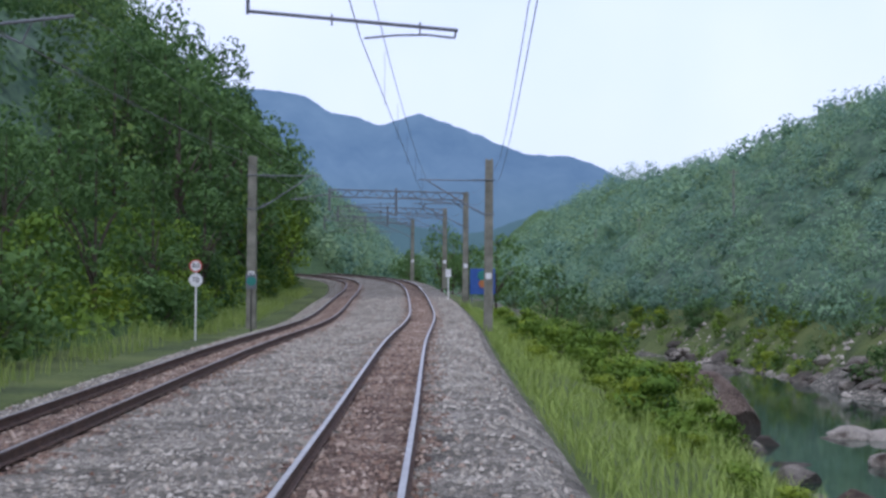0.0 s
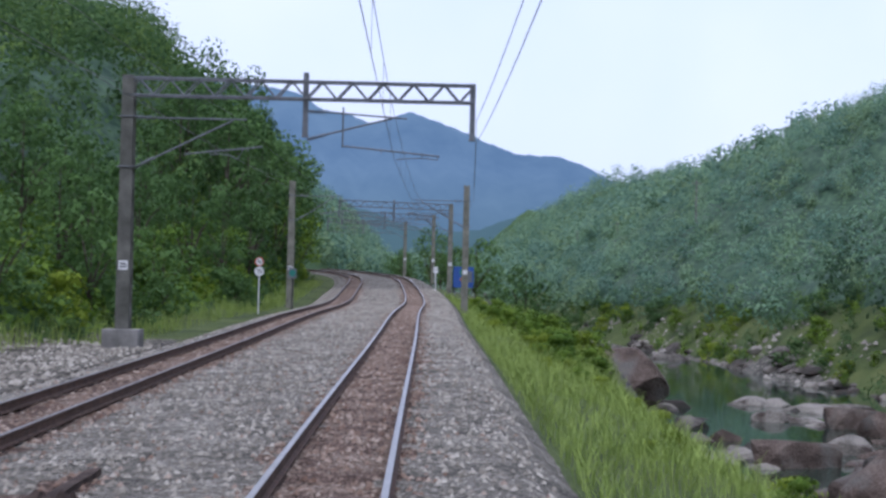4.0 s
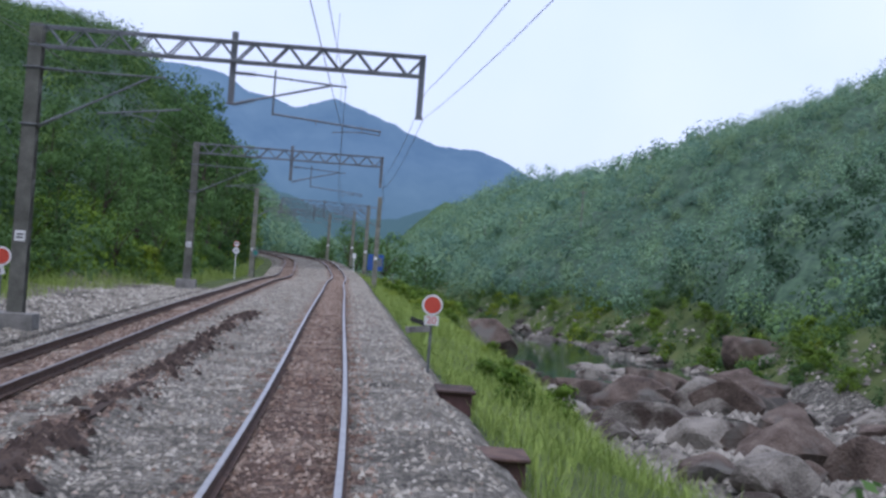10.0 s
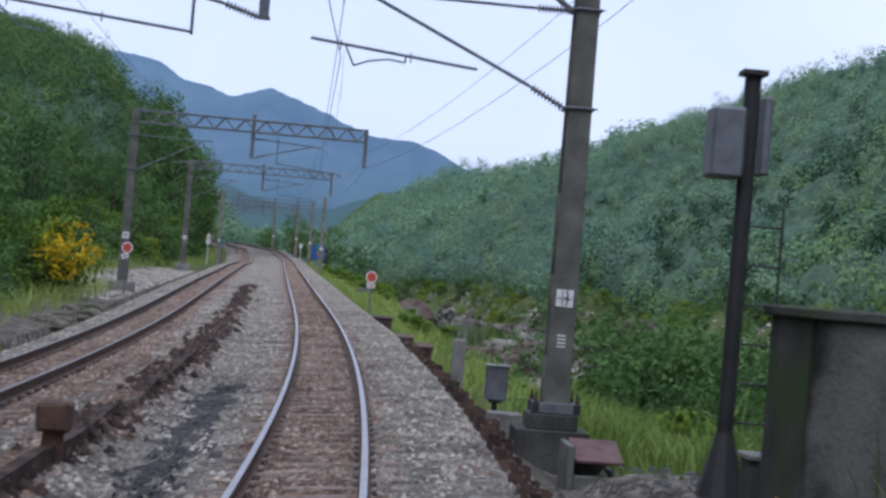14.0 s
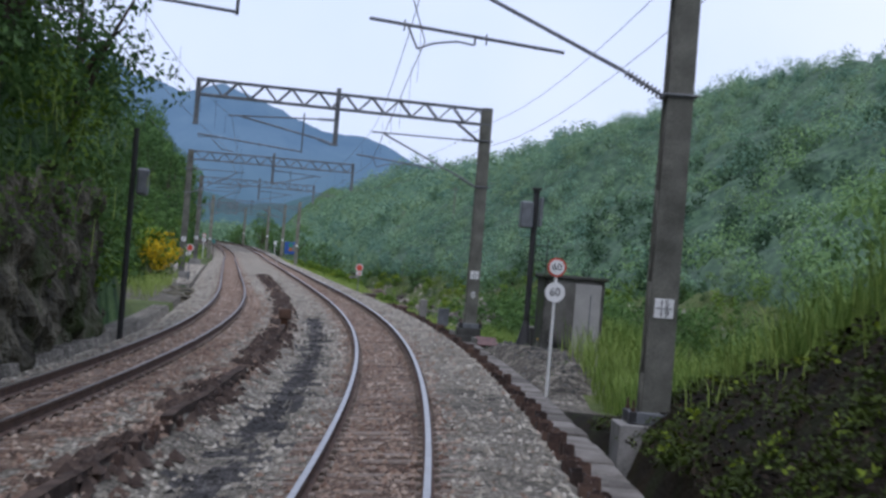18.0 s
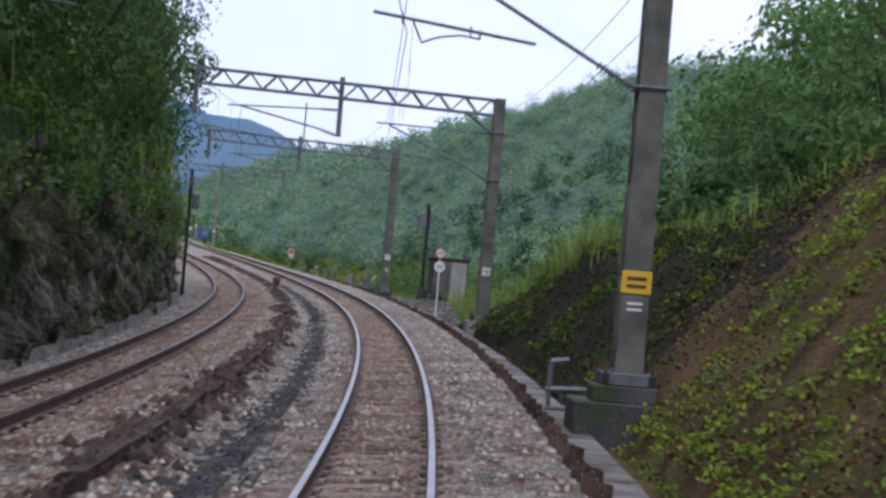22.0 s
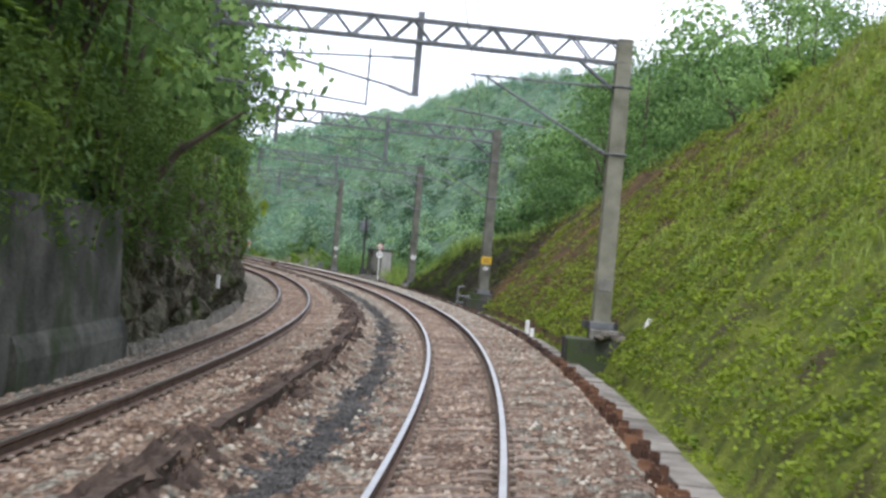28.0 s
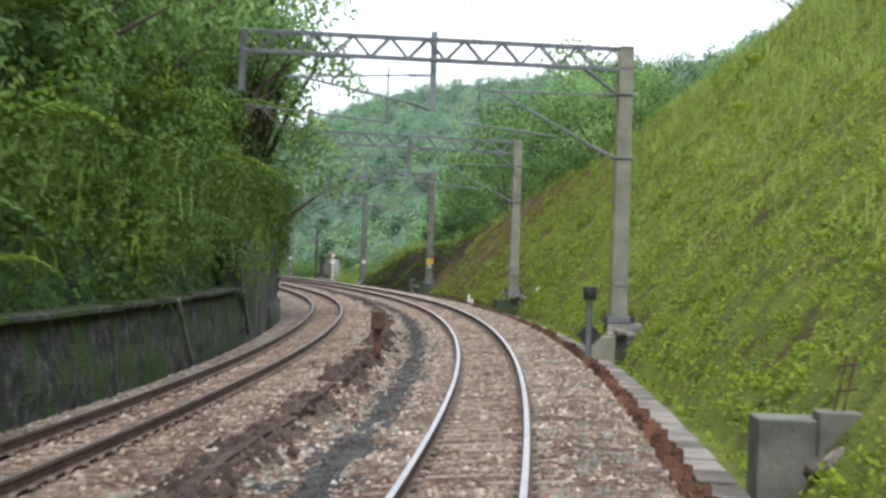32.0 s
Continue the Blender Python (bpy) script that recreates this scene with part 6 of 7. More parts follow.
# ---- posts, signals, boxes ----
def white_post(s, u, h, label, tall=0.55, lean=0):
    bm = bmesh.new()
    box(bm, 0, 0, tall / 2, 0.11, 0.11, tall, 0.015)
    ob = mesh_object("marker_post", bm, M_WHITE)
    ob.matrix_world = stand(s, u, h) @ pose(0, 0, 0, 0, lean, 0)
    return tagged(ob, label, "marker post", "marker posts")


white_post(153.5, 2.36, -0.05, "short white marker post beside the trough covers", 0.42)
white_post(154.3, 2.42, -0.05, "short grey-white marker post beside the trough covers", 0.24)
white_post(165.1, 3.85, 0.62, "white marker post leaning in the creeper", 0.42, 22)
white_post(150.3, -6.55, 0.40, "white marker post at the foot of the rock face", 0.4)
white_post(212.4, 5.6, 2.6, "white post half hidden in the creeper", 0.35, 18)


def dwarf_signal(s, u, h):
    sig = empty("dwarf_signal", stand(s, u, h), "small black dwarf signal on a grey post beside the shoulder", "signal")
    bm = bmesh.new()
    rod(bm, (0, 0, 0), (0, 0, 1.35), 0.07, 10)
    part("post", bm, M_STEEL, sig)
    bm = bmesh.new()
    box(bm, 0, 0, 1.52, 0.27, 0.22, 0.30, 0.02)
    box(bm, 0.0, -0.15, 1.58, 0.2, 0.1, 0.03, 0.005)
    rod(bm, (0, -0.12, 1.52), (0, -0.2, 1.52), 0.06, 10)
    part("lamp_case", bm, M_BLACK, sig)
    bm = bmesh.new()
    bmesh.ops.create_circle(bm, cap_ends=True, segments=4, radius=0.28, matrix=pose(0.02, 0.08, 0.62, 90, 0, 0))
    r = bmesh.ops.extrude_face_region(bm, geom=bm.faces[:])
    bmesh.ops.translate(bm, vec=(0, 0.02, 0), verts=[v for v in r["geom"] if isinstance(v, bmesh.types.BMVert)])
    part("target_plate", bm, M_BLACK, sig)


dwarf_signal(197.3, 2.2, -0.16)


def stump(s, u, h, w, tall, label):
    st = empty("timber_stump", stand(s, u, h), label, "stump")
    bm = bmesh.new()
    box(bm, 0, 0, tall * 0.55, w * 0.55, w * 0.6, tall * 1.1, 0.02)
    part("stem", bm, M_PILE, st)
    bm = bmesh.new()
    vs = box(bm, 0, 0, tall * 1.05, w, w, tall * 0.55, 0.03)
    for v in vs:
        if v.is_valid:
            v.co += Vector((noise.noise(v.co * 6) * 0.03, 0, noise.noise(v.co * 7) * 0.03))
    part("head", bm, M_RUST, st, "rusty block head")


stump(197.4, -2.3, -0.15, 0.3, 0.75, "rust-brown block on a short stem between the tracks")
stump(78.0, -2.42, -0.3, 0.33, 0.52, "rust-brown block on a short stem between the tracks")


def rust_box(s, u, h, label):
    b = empty("junction_box", stand(s, u, h), label, "box", "rusty boxes")
    bm = bmesh.new()
    box(bm, 0, 0, 0.2, 0.55, 0.8, 0.4, 0.02)
    part("case", bm, M_REDBOX, b)
    bm = bmesh.new()
    box(bm, 0, 0, 0.42, 0.66, 0.95, 0.05, 0.015, pose(0, 0, 0, 3, 0, 0).to_3x3())
    part("lid", bm, M_PILE_DARK, b, "rust-brown sloping lid")
    bm = bmesh.new()
    box(bm, 0, 0, -0.2, 0.5, 0.7, 0.42, 0.02)
    part("footing", bm, M_CONC_DARK, b)


rust_box(37.6, 2.42, -0.55, "rust-red steel box on the edge of the ballast")
rust_box(54.0, 2.36, -0.48, "rust-red steel box on the edge of the ballast")
rust_box(45.0, 2.55, -0.75, "low rust-red steel box half sunk in the ballast edge")
plinth(60.2, 2.72, 0.26, 0.26, -0.9, 0.46, "square mossy concrete post on the edge of the ballast", "concrete_post")

relay_box = empty("trackside_box", stand(66.2, 2.87, -0.65), "grey steel box on a short post beside the pole", "box")
bm = bmesh.new()
box(bm, 0, 0, 0.72, 0.36, 0.24, 0.56, 0.015)
box(bm, 0, 0, 1.01, 0.40, 0.29, 0.03, 0.006)
part("case", bm, M_STEEL, relay_box)
bm = bmesh.new()
rod(bm, (0, 0, -0.3), (0, 0, 0.45), 0.05, 8)
box(bm, 0, 0, 0.42, 0.22, 0.18, 0.05, 0.01)
part("stand", bm, M_BLACK, relay_box)

pit = empty("cable_pit", stand(71.4, 3.72, -1.0), "weathered concrete cable pit with a tilted rusty lid", "cable pit")
bm = bmesh.new()
box(bm, -0.33, 0, 0.32, 0.09, 0.95, 0.80, 0.02)
box(bm, 0.30, 0.0, 0.15, 0.09, 0.80, 0.46, 0.02)
box(bm, 0.0, -0.38, 0.12, 0.60, 0.08, 0.40, 0.02)
box(bm, 0.0, 0.43, 0.22, 0.60, 0.08, 0.56, 0.02)
part("body", bm, M_POLE, pit)
bm = bmesh.new()
box(bm, 0.06, -0.02, 0.62, 0.66, 0.86, 0.045, 0.01, Matrix.Rotation(radians(15), 4, "X"))
part("lid", bm, M_REDBOX, pit, "flat rust-red steel lid lying askew")

signal = empty("signal_post", stand(77.3, 4.18, -0.55), "dark cast signal post with a grey box at its head", "signal")
bm = bmesh.new()
rod(bm, (0, 0, 0.25), (0, 0, 1.1), 0.30, 10, 0.085)
rod(bm, (0, 0, 1.1), (0, 0, 4.72), 0.085, 10)
box(bm, 0, 0, 4.75, 0.26, 0.26, 0.06, 0.01)
part("column", bm, M_BLACK, signal)
bm = bmesh.new()
box(bm, 0, 0, 0.05, 0.8, 0.8, 0.5, 0.04)
part("base", bm, M_CONC_DARK, signal)
bm = bmesh.new()
box(bm, -0.24, 0, 4.02, 0.34, 0.42, 0.72, 0.03)
box(bm, 0.16, 0.05, 4.12, 0.10, 0.30, 0.8, 0.02)
part("lamp_case", bm, M_STEEL, signal, "grey signal case seen from behind")
bm = bmesh.new()
for z in (0.8, 1.2, 1.6, 2.0, 2.4, 2.8, 3.2):
    rod(bm, (0.10, 0.0, z), (0.42, 0.0, z), 0.012, 5)
rod(bm, (0.42, 0, 0.3), (0.42, 0, 3.4), 0.014, 5)
part("ladder", bm, M_BLACK, signal)
left_signal = empty("signal_post", stand(80.2, -6.5, -0.35), "slim dark signal post with a pale grey case below the hillside", "signal")
bm = bmesh.new()
rod(bm, (0, 0, -0.4), (0, 0, 5.1), 0.075, 10)
part("column", bm, M_BLACK, left_signal)
bm = bmesh.new()
box(bm, 0.26, 0, 3.75, 0.30, 0.34, 0.68, 0.05)
part("lamp_case", bm, M_STEEL, left_signal, "pale grey signal case")
bm = bmesh.new()
rod(bm, (0, 0, 3.6), (0.2, 0, 3.6), 0.03, 6)
rod(bm, (0, 0, 3.95), (0.2, 0, 3.95), 0.03, 6)
part("bracket", bm, M_BLACK, left_signal)
case = empty("battery_case", stand(78.2, 4.45, -0.6), "upright grey concrete equipment case with a pale lid", "case")
bm = bmesh.new()
box(bm, 0, 0, 0.5, 0.5, 0.42, 1.0, 0.02)
part("body", bm, M_CONC_DARK, case)
bm = bmesh.new()
box(bm, 0, 0, 1.02, 0.56, 0.48, 0.05, 0.01)
part("lid", bm, M_CONC, case)
cable_box = empty("cable_box", stand(79.6, 4.35, -0.5), "small grey cable box with a yellow lid on legs", "box")
bm = bmesh.new()
box(bm, 0, 0, 0.55, 0.28, 0.24, 0.22, 0.015)
part("case", bm, M_CONC, cable_box)
bm = bmesh.new()
box(bm, 0, 0, 0.68, 0.30, 0.26, 0.04, 0.01)
part("lid", bm, M_YELLOW, cable_box, "yellow lid")
for dx in (-0.1, 0.1):
    bm = bmesh.new()
    rod(bm, (dx, 0, 0), (dx, 0, 0.45), 0.03, 6)
    part("leg", bm, M_BLACK, cable_box)

M_HUT = surface("streaked_hut_concrete", [(0.05, 0.05, 0.045), (0.11, 0.108, 0.096), (0.17, 0.166, 0.15)], 1.4, 0.9, 0, 0.35, 30.0, second=((0.022, 0.022, 0.02), 0.50, 0.60, 0.9))
M_DOOR = surface("pale_concrete_panel", [(0.259, 0.259, 0.245), (0.374, 0.367, 0.346)], 1.6, 0.9, 0, 0.3, 30.0)
hut = empty("equipment_hut", stand(79.5, 5.0, -0.2), "roofed concrete equipment hut with damp-streaked grey walls", "hut")
for name, cx, cy, w, d in (("front_wall", 0, -0.75, 1.55, 0.12), ("back_wall", 0, 0.75, 1.55, 0.12), ("side_wall", -0.72, 0, 0.12, 1.38), ("side_wall", 0.72, 0, 0.12, 1.38)):
    bm = bmesh.new()
    box(bm, cx, cy, 0.9, w, d, 2.2, 0.015)
    part(name, bm, M_HUT if name == "front_wall" else M_CONC_DARK, hut)
bm = bmesh.new()
box(bm, 0, 0, 2.05, 1.7, 1.75, 0.1, 0.02)
part("roof_slab", bm, M_CONC_DARK, hut)
bm = bmesh.new()
box(bm, 0.35, -0.83, 1.0, 0.68, 0.04, 1.8, 0.01)
part("door", bm, M_DOOR, hut, "pale grey concrete door panel")
bm = bmesh.new()
box(bm, 0.42, -0.865, 1.1, 0.025, 0.02, 1.1, 0.004)
part("handle_bar", bm, M_STEEL, hut)


rng = np.random.default_rng(14)
spots = []
for i in range(500):
    s, u = rng.uniform(72, 87), rng.uniform(3.0, 6.6)
    p = at(s, u, ground_height(s, u) + 0.02)
    spots.append((p.x, p.y, p.z))
stones("debris_stones", spots, 0.03, 0.09, M_CONC_DARK, "grey rubble strewn before the equipment hut", 15)


# ---- signs ----
def disc(parent, name, z, r, material, y=0.0, thick=0.014):
    bm = bmesh.new()
    rod(bm, (0, y, z), (0, y + thick, z), r, 28)
    return part(name, bm, material, parent)


def post(parent, h, r, material, base=-0.1):
    bm = bmesh.new()
    rod(bm, (0, 0.03, base), (0, 0.03, h), r, 8)
    return part("post", bm, material, parent)


def speed_sign(s, u, base, z1, z2, upper, lower, label, r=0.20):
    sg = empty("speed_sign", stand(s, u, base), label, "speed sign", "speed signs")
    post(sg, z1 - base + 0.1, 0.032, M_WHITE)
    disc(sg, "disc", z1 - base, r, M_REDPAINT, -0.02)
    disc(sg, "disc_face", z1 - base, r * 0.80, M_WHITE, -0.028)
    disc(sg, "disc", z2 - base, r * 1.06, M_WHITE, -0.02)
    lettering(upper, r * 1.05, pose(0, -0.032, z1 - base) @ FACE, sg)
    lettering(lower, r * 1.15, pose(0, -0.024, z2 - base) @ FACE, sg)
    return sg


speed_sign(88.2, 3.48, -0.55, 2.08, 1.55, "60", "60", "white post with two round sixty speed signs, the upper one red-rimmed")
speed_sign(-57.7, -7.45, -0.5, 2.1, 1.62, "80", "70", "white post with two round speed signs, eighty and seventy", 0.22)

stop = empty("warning_sign", stand(31.1, 2.30, -0.75), "red warning disc over a red twenty plate on a steel post", "warning sign", "warning signs")
post(stop, 2.05, 0.03, M_STEEL)
disc(stop, "rim", 1.82, 0.215, M_WHITE, -0.02)
disc(stop, "disc_face", 1.82, 0.172, M_REDPAINT, -0.028)
bm = bmesh.new()
box(bm, 0, -0.02, 1.50, 0.30, 0.012, 0.20, 0.004)
part("number_plate", bm, M_WHITE, stop)
lettering("20", 0.21, pose(0, -0.03, 1.50) @ FACE, stop, M_REDPAINT)
bm = bmesh.new()
box(bm, -0.27, -0.01, 1.30, 0.50, 0.02, 0.13, 0.006, pose(0, 0, 0, 0, -6, 0).to_3x3())
part("distance_board", bm, M_CONC, stop, "grey distance board")
lettering("83", 0.12, pose(-0.38, -0.026, 1.29) @ FACE, stop)
bm = bmesh.new()
box(bm, -0.26, 0.02, 1.46, 0.36, 0.03, 0.10, 0.008, pose(0, 0, 0, 0, 16, 0).to_3x3())
part("arm", bm, M_BLACK, stop)
bm = bmesh.new()
box(bm, 0, 0.02, 0.05, 0.5, 0.4, 0.3, 0.03)
part("footing", bm, M_CONC_DARK, stop)
stop2 = empty("warning_sign", stand(28.9, -6.95, -0.5), "white-rimmed red warning disc on a post below the hillside", "warning sign", "warning signs")
post(stop2, 2.0, 0.03, M_STEEL)
disc(stop2, "rim", 1.88, 0.21, M_WHITE, -0.02)
disc(stop2, "disc_face", 1.88, 0.168, M_REDPAINT, -0.028)
bm = bmesh.new()
box(bm, -0.06, -0.02, 1.56, 0.28, 0.012, 0.2, 0.004, pose(0, 0, 0, 0, -20, 0).to_3x3())
part("number_plate", bm, M_WHITE, stop2)
bars(stop2, -0.06, -0.03, 1.56, 0.16, 0.1, 2)
M_TEAL = surface("teal_sign_paint", [(0.02, 0.16, 0.13), (0.03, 0.22, 0.18)], 5.0, 0.5, 0, 0.05, 50.0)
M_ORANGE = surface("orange_board_paint", [(0.30, 0.10, 0.03), (0.42, 0.16, 0.05)], 5.0, 0.6, 0, 0.05, 40.0)
M_BLUE = surface("blue_box_paint", [(0.02, 0.07, 0.28), (0.04, 0.11, 0.36)], 2.0, 0.6, 0, 0.1, 40.0)
for s, u, z in ((-66.0, -6.55, 1.75),):
    sg = empty("round_sign", stand(s, u, -0.4), "dark square sign with a teal disc on a short post", "sign", "teal signs")
    post(sg, z, 0.03, M_BLACK)
    bm = bmesh.new()
    box(bm, 0, -0.01, z + 0.2, 0.44, 0.02, 0.56, 0.01)
    part("plate", bm, M_STEEL, sg)
    disc(sg, "disc_face", z + 0.22, 0.18, M_TEAL, -0.03)
blue = empty("blue_board", stand(-113, 4.35, -0.3), "blue board with a teal disc and an orange patch", "board")
bm = bmesh.new()
box(bm, 0, 0, 1.1, 1.65, 0.08, 1.7, 0.02)
part("panel", bm, M_BLUE, blue)
for x in (-0.7, 0.7):
    bm = bmesh.new()
    box(bm, x, 0.08, 0.5, 0.09, 0.09, 1.7, 0.01)
    part("leg", bm, M_STEEL, blue)
disc(blue, "disc_face", 1.5, 0.33, M_TEAL, -0.06)
disc(blue, "patch", 0.95, 0.26, M_ORANGE, -0.06)
bm = bmesh.new()
box(bm, 0.45, -0.047, 1.15, 0.5, 0.012, 0.9, 0.004)
part("label_panel", bm, M_STEEL, blue)
marker = empty("marker_sign", stand(-108, 1.95, -0.5), "white marker post with a pale plate far along the line", "sign")
post(marker, 1.9, 0.04, M_WHITE)
bm = bmesh.new()
box(bm, 0, 0, 1.9, 0.35, 0.02, 0.5, 0.01)
part("plate", bm, M_WHITE, marker)

# ---- boulders in the river bed ----
def boulder_mesh(seed, flat):
    bm = bmesh.new()
    bmesh.ops.create_icosphere(bm, subdivisions=3, radius=1.0)
    rng = random.Random(seed)
    for _ in range(13):
        n = Vector((rng.uniform(-1, 1), rng.uniform(-1, 1), rng.uniform(-0.3, 1))).normalized()
        d = rng.uniform(0.48, 0.82)
        for v in bm.verts:
            k = v.co.dot(n) - d
            if k > 0:
                v.co -= n * k * 0.98
    for v in bm.verts:
        v.co *= 1 + 0.06 * noise.fractal(v.co * 1.6 + Vector((seed, 0, 0)), 1.0, 2.0, 4)
        v.co.z *= flat
    me = bpy.data.meshes.new("boulder")
    bm.to_mesh(me)
    bm.free()
    return me


GREY, BROWN = [], []
for i in range(5):
    g, b = boulder_mesh(i, 0.62), boulder_mesh(20 + i, 0.75)
    g.materials.append(M_BOULDER)
    b.materials.append(M_BROWNROCK)
    GREY.append(g)
    BROWN.append(b)


def boulder(s, u, size, brown=False, long=1.3, label="", lift=0.0, flat=1.0):
    ob = new("boulder", random.choice(BROWN if brown else GREY))
    x, y, z, c, hx, hy = line(s)
    h = max(ground_height(s, u), WATER - z - 0.3)
    ob.matrix_world = stand(s, u, h + size * 0.12 + lift, random.uniform(0, 360)) @ Matrix.Diagonal((size * long, size, size * flat, 1))
    tagged(ob, label or ("large rough brown boulder in the river bed" if brown else "large pale grey boulder in the river bed"), "boulder", "river boulders")


random.seed(77)
boulder(-80, 13.2, 3.0, True, 1.25, "big red-brown boulder at the foot of the river bank", 2.5)
for bs_, bu_, size, brown in ((-37, 17.2, 1.3, True), (-36.5, 19.4, 2.3, True), (-71, 27.7, 1.6, False), (-29, 21.8, 2.6, False), (-33, 24.0, 2.4, False), (-23, 19.2, 1.4, False), (-12.5, 17.6, 1.7, False), (-9, 20.6, 2.3, True), (-95, 40.5, 3.2, True), (-72, 31.3, 1.8, True), (-73, 16.2, 1.2, False), (-80, 22.7, 1.3, False), (-53, 17.6, 1.9, True), (-76, 26, 1.9, True), (-45, 21, 2.0, False), (-50, 26, 2.2, False), (-60, 22.5, 1.6, False), (-20, 24, 2.4, True), (-40, 29, 2.3, False), (-62, 33, 2.2, True),(-36, 18.6, 2.9, True), (-18, 16.6, 2.2, False), (-70, 27.5, 1.9, True), (-76, 34, 2.4, True), (-28, 22, 2.2, True), (-42, 24, 2.0, False), (-12, 20, 1.8, True), (4, 17, 1.9, False), (-3, 23, 2.2, True), (12, 20, 1.7, False), (-52, 31, 2.1, True), (18, 26, 2.4, True)):
    boulder(bs_, bu_, size, brown, random.uniform(1.1, 1.5), "", 0.35)
for i in range(150):
    boulder(random.uniform(-66, 24), random.uniform(13.5, 34), random.uniform(0.4, 1.4), random.random() < 0.4)
for i in range(60):
    s = random.uniform(-200, -85)
    boulder(s, 36.5 + 1.2 * lumps(s, 1, 9.0) + random.uniform(-0.9, 0.9), random.uniform(0.5, 1.2), False, random.uniform(1.2, 1.7), "pale boulder in the row along the far bank", 0.1, 0.8)
for i in range(40):
    boulder(random.uniform(-100, -50), random.choice((random.uniform(13.5, 19), random.uniform(24, 35))), random.uniform(0.6, 1.5), False, random.uniform(1.2, 1.8), "low pale flat boulder at the edge of the river", 0.15, 0.6)
for i in range(46):
    s = random.uniform(-260, -85)
    boulder(s, random.choice((random.uniform(14, 20), random.uniform(26, 40), random.uniform(36, 41))), random.uniform(0.7, 1.9), False, random.uniform(1.2, 2.0), "pale flat boulder at the edge of the river")
rng = np.random.default_rng(9)
spots = []
for i in range(13000):
    s, u = rng.uniform(-240, 18), rng.uniform(12.5, 41)
    x, y, z, c, hx, hy = line(s)
    if i > 6000:
        s, u = rng.uniform(-45, 18), rng.uniform(11, 36)
        x, y, z, c, hx, hy = line(s)
    h = ground_height(s, u)
    if z + h < WATER + 0.02:
        continue
    spots.append((x + u * hy, y - u * hx, z + h + 0.05))
stones("river_stones", spots, 0.12, 0.45, M_PALESTONE, "pale cobbles and small stones strewn over the river bed", 8)

# ---- bushes ----
def bush_proto(seed, spread, height, leaf, material, label, flowers=False, per=64, lobes=14):
    rng = np.random.default_rng(seed)
    b = empty("bush", Matrix(), label, "bush", "bushes")
    bm = bmesh.new()
    for i in range(5):
        a = rng.uniform(0, 6.28)
        rod(bm, (0, 0, -0.3), (math.cos(a) * spread * 0.5, math.sin(a) * spread * 0.5, height * 0.6), 0.03, 5, 0.012)
    part("stem", bm, M_BARK, b)
    pts, face = crown_points(rng, lobes, spread, height, per, spread * 0.42)
    quad_mesh("foliage", leaf_verts(pts, leaf, leaf * 0.6, 0.3, rng, face), material, b, rounded(face))
    if flowers:
        fp = crown_points(rng, 18, spread * 0.95, height, 70, spread * 0.34)[0] + np.array([0.12, -0.25, 0.12])
        quad_mesh("blossom", leaf_verts(fp, 0.13, 0.11, 0.5, rng), M_FLOWER, b)
    return b


BUSH = [
    bush_proto(41, 1.1, 1.3, 0.17, M_SHRUB, "bright green bush on the river bank"),
    bush_proto(42, 1.5, 1.5, 0.20, M_LEAF, "dark green bush beside the line"),
    bush_proto(43, 0.9, 1.0, 0.14, M_IVY, "low yellow-green bush on the bank"),
]
BUSH.append(bush_proto(45, 2.3, 2.7, 0.17, M_LEAF, "tall dark green bush beside the river path", per=90, lobes=26))
used = [False] * 4


def bush(k, s, u, size, lift=-0.1):
    m = stand(s, u, ground_height(s, u) + lift, random.uniform(0, 360)) @ Matrix.Diagonal((size, size, size * random.uniform(0.8, 1.2), 1))
    if not used[k]:
        used[k] = True
        BUSH[k].matrix_world = m
        return
    copy_thing(BUSH[k], Matrix()).matrix_world = m


random.seed(55)
for i in range(60):
    bush(random.choice((0, 0, 2)), random.uniform(-95, -38), random.uniform(5.0, 8.6), random.uniform(0.6, 1.0))
for i in range(26):
    bush(random.choice((0, 2, 2)), random.uniform(-38, 30), random.uniform(4.4, 6.6), random.uniform(0.35, 0.65))
for i in range(20):
    bush(random.choice((0, 1, 1)), random.uniform(49, 66), random.uniform(6.4, 13), random.uniform(0.7, 1.15))
for i in range(22):
    bush(3, random.uniform(50, 68), random.uniform(7.6, 15), random.uniform(0.6, 1.05))
for i in range(16):
    bush(random.choice((1, 3)), random.uniform(51, 62), random.uniform(7.6, 13.5), random.uniform(0.6, 0.95))
for s, u, top in ((66, 25.5, 18.5), (62, 25.5, 19.5), (74, 23.5, 18.0), (80, 22, 18.5), (84, 26, 21.5), (70, 28, 21.5)):
    plant(5, s, u, (top - ground_height(s, u)) / 9.3)
for i in range(34):
    bush(random.choice((0, 2, 2)), random.uniform(-100, -40), random.uniform(3.7, 6.5), random.uniform(0.45, 0.85))
for i in range(16):
    bush(random.choice((0, 1, 3)), random.uniform(66, 104), random.uniform(9, 16), random.uniform(0.7, 1.1))
for i in range(64):
    s = random.uniform(-150, 60)
    bush(random.choice((0, 1, 1, 2)), s, -foot_of(s) - random.uniform(-0.1, 1.9), random.uniform(0.5, 1.25))
for i in range(26):
    s = random.uniform(104, 200)
    bush(random.choice((0, 1, 2)) if s > 140 else random.choice((0, 1, 1)), s, 3.2 + crest(s) / 1.12 + random.uniform(0.5, 9), random.uniform(0.7, 1.6))
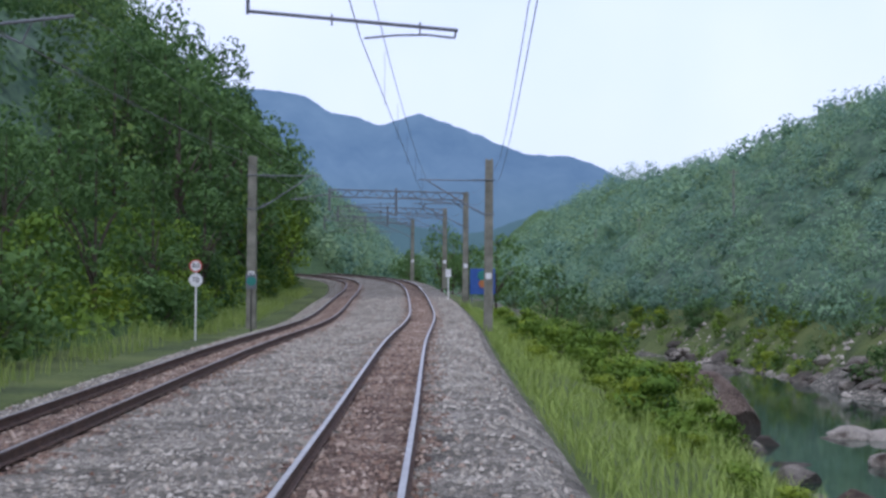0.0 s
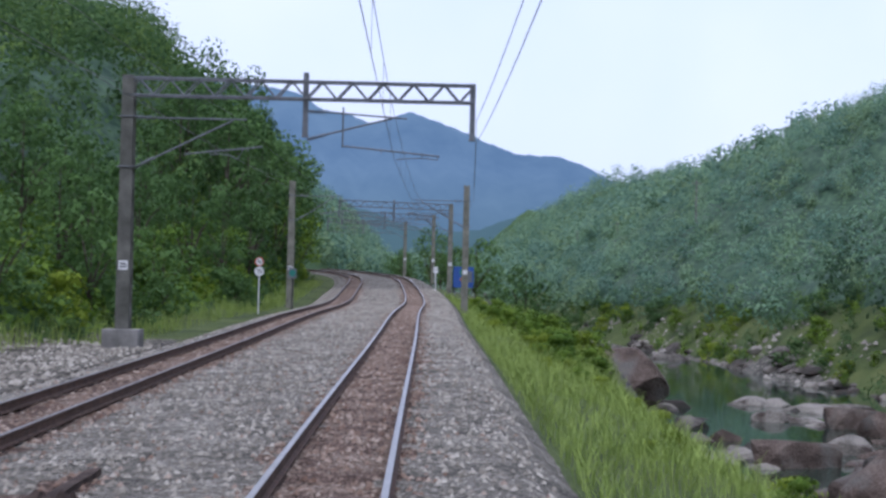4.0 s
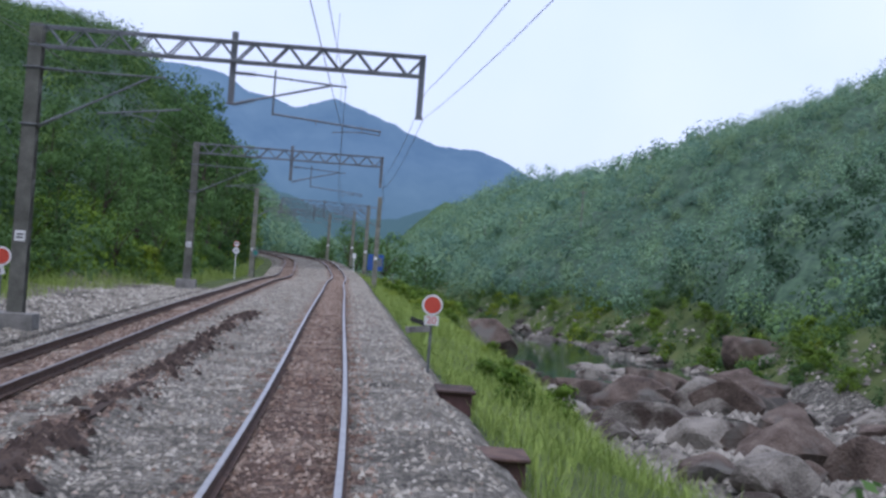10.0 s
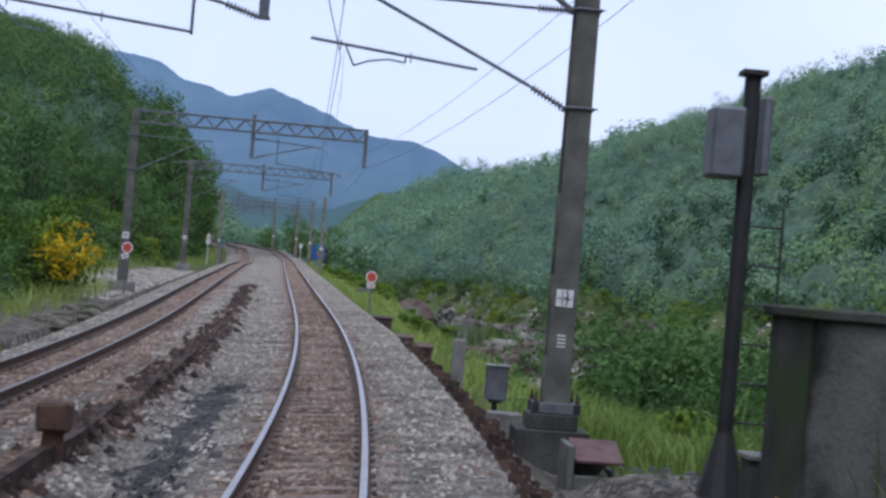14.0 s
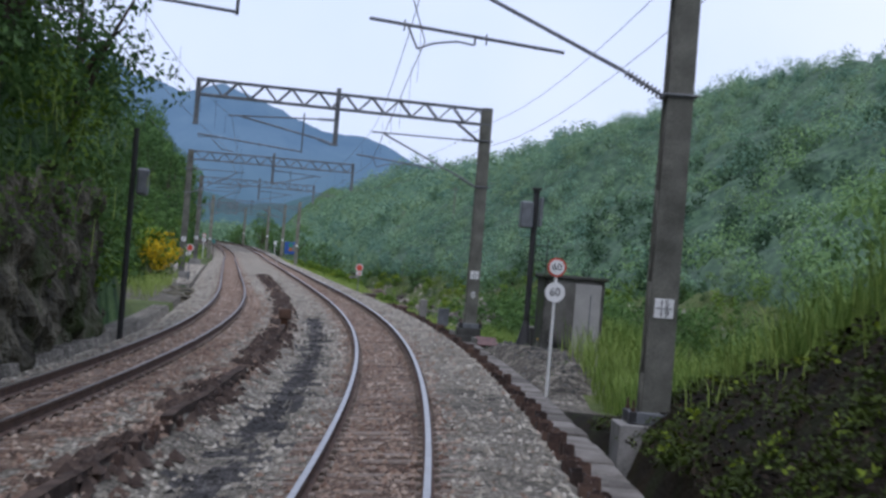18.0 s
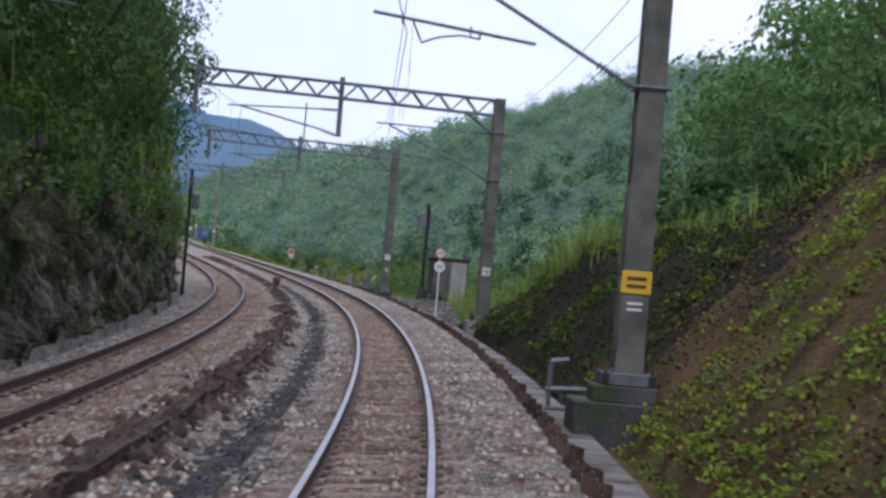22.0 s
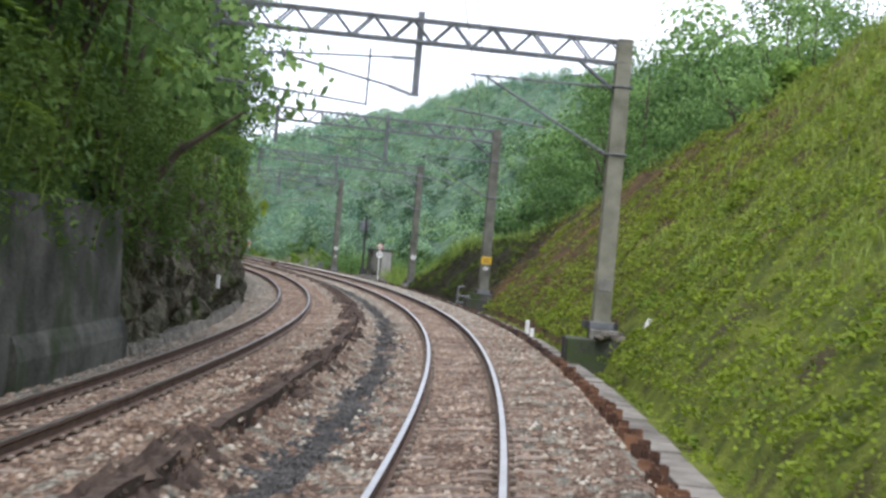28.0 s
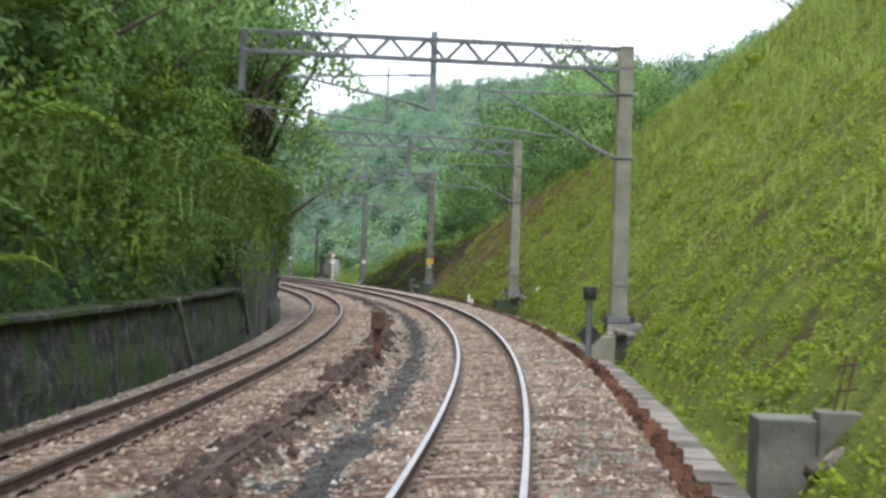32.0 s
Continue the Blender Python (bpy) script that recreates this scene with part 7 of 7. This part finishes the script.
for i in range(70):
    bush(random.choice((0, 0, 2, 1)), random.uniform(-260, 60), random.uniform(36, 44), random.uniform(0.9, 1.7))
for i in range(24):
    s = random.uniform(160, 230)
    bush(2, s, random.uniform(6, 3.2 + crest(s) / 1.12), random.uniform(0.5, 0.9), -0.45)
for i in range(20):
    s = random.uniform(88, 150)
    plant(random.choice((4, 5)), s, max(11.0, 3.2 + crest(s) / 1.12 + 4) + random.uniform(0, 12), random.uniform(0.55, 0.95))
for i in range(26):
    plant(random.choice((4, 5)) + 2 * (i % 2), random.uniform(92, 136), random.uniform(12.0, 22), random.uniform(0.95, 1.35))
for i in range(12):
    plant(random.choice((4, 5, 5)), random.uniform(100, 122), random.uniform(9.5, 14), random.uniform(0.55, 0.85))
for i in range(24):
    s = random.uniform(150, 236)
    plant(random.choice((6, 7)), s, 3.2 + crest(s) / 1.12 + random.uniform(3.5, 15), random.uniform(0.65, 1.0))
for i in range(8):
    s, u = random.uniform(51, 61), random.uniform(7.0, 10.5)
    bush(random.choice((3, 3, 1)), s, u, max(0.6, (random.uniform(0.3, 1.4) - ground_height(s, u)) / 2.9))
for s, u, top in ((60, 31, 23), (78, 31, 24), (64, 36, 26), (88, 31, 25), (72, 24.5, 16.5), (57, 28, 19)):
    plant(random.choice((4, 6, 7)), s, u, (top - ground_height(s, u)) / 9.3)
gold = bush_proto(44, 1.35, 1.5, 0.20, M_SHRUB, "green bush covered in yellow blossom below the hillside", True)
gold.matrix_world = stand(36.2, -8.7, 0.3) @ Matrix.Diagonal((1, 1, 1.15, 1))


# ---- ferns and palms ----
def fern(s, u, h, size, fronds, label, seed, material=M_LEAF, droop=0.5):
    f = empty("fern", stand(s, u, h), label, "fern", "ferns")
    rng = np.random.default_rng(seed)
    for i in range(fronds):
        a = 2 * math.pi * i / fronds + rng.uniform(-0.3, 0.3)
        out = Vector((math.cos(a), math.sin(a), 0))
        side = Vector((-math.sin(a), math.cos(a), 0))
        verts, faces = [], []
        n = 14
        ln = size * rng.uniform(0.8, 1.15)
        for j in range(n):
            t = (j + 0.5) / n
            c = out * (ln * t) + Vector((0, 0, ln * (0.75 * t - (0.45 + droop) * t * t)))
            w = ln * 0.24 * math.sin(math.pi * min(1, t * 0.92 + 0.08)) + 0.02
            for sg in (-1, 1):
                b = len(verts)
                tip = c + side * (sg * w) + out * (0.10 * ln) - Vector((0, 0, 0.25 * w))
                verts += [c - out * 0.018 * ln, c + out * 0.028 * ln, tip]
                faces.append((b, b + 1, b + 2))
        raw("frond", verts, faces, material, f)


fern(58.5, 5.0, -1.0, 1.6, 11, "fan-leaved palm shrub on the bank", 1, M_LEAF)
FERNS = [(214, 2.4, 1.6), (209, 3.8, 2.0), (204, 3.0, 1.5), (197, 2.6, 1.6), (190, 4.2, 1.9), (181, 4.4, 1.8), (174, 5.0, 1.7), (166, 5.2, 1.6), (152, 4.6, 1.4), (216, 5.2, 2.1), (206, 6.2, 2.0), (199, 5.0, 1.9), (193, 6.4, 2.0), (186, 6.0, 1.8), (178, 3.4, 1.4), (143, 5.0, 1.4), (211, 1.7, 1.1), (201, 1.8, 1.0)]
for i, (s, h, size) in enumerate(FERNS):
    fern(s, -6.85 - 0.09 * (h - 2), h, size, 10, "green tree fern with drooping fronds over the wall", 50 + i, M_SHRUB if i % 3 else M_LEAF)
pts = np.concatenate([curtain(420, 170, 236, 1.7, 3.4, 1.15), curtain(320, 80, 168, 2.4, 4.4, 1.15)])
tagged(quad_mesh("cliff_grass", blades(pts, 0.8, 0.022, rng), M_GRASS), "long drooping grass on the ledges of the rock face", "grass", kind="stuff")
for s, h, k in ((131.8, 3.3, 0.26), (132.2, 3.0, 0.16), (130.6, 3.1, 0.14)):
    bm = bmesh.new()
    vs = [bm.verts.new(v) for v in ((0, 0, k), (0.75 * k, -0.02, 0.45 * k), (0.5 * k, -0.03, -0.5 * k), (0, -0.02, -k), (-0.5 * k, -0.03, -0.5 * k), (-0.75 * k, -0.02, 0.45 * k))]
    bm.faces.new(vs)
    r = bmesh.ops.extrude_face_region(bm, geom=bm.faces[:])
    bmesh.ops.translate(bm, vec=(0, 0.008, 0), verts=[v for v in r["geom"] if isinstance(v, bmesh.types.BMVert)])
    ob = mesh_object("broad_leaf", bm, M_IVY)
    ob.matrix_world = stand(s, -6.05, h) @ pose(0, 0, 0, -15, 8, 10)
    tagged(ob, "single broad heart-shaped leaf hanging on the rock face", "leaf", "broad leaves")

# ---- far things ----
for s, u in ((-247.5, 60), (-495, 62), (-420, 66)):
    p = empty("utility_pole", stand(s, u, ground_height(s, u)), "pale concrete utility pole among the trees across the river", "utility pole", "utility poles")
    bm = bmesh.new()
    tall = max(9.5, 11.6 - p.matrix_world.translation.z)
    rod(bm, (0, 0, -1), (0, 0, tall), 0.17, 8, 0.11)
    part("shaft", bm, M_CONC, p)
    bm = bmesh.new()
    box(bm, 0, 0, tall - 0.5, 1.6, 0.12, 0.12)
    part("crossarm", bm, M_CONC, p)
wallf = empty("roadside_wall", stand(-620, 30, 3.0), "long pale roadside wall at the head of the valley", "wall")
bm = bmesh.new()
box(bm, 0, 0, 0.6, 9, 1.0, 1.4, 0.05)
part("parapet", bm, M_WHITE, wallf)
bm = bmesh.new()
box(bm, 0, 0.5, -2.0, 9.4, 1.4, 4.0, 0.05)
part("base", bm, M_CONC, wallf)
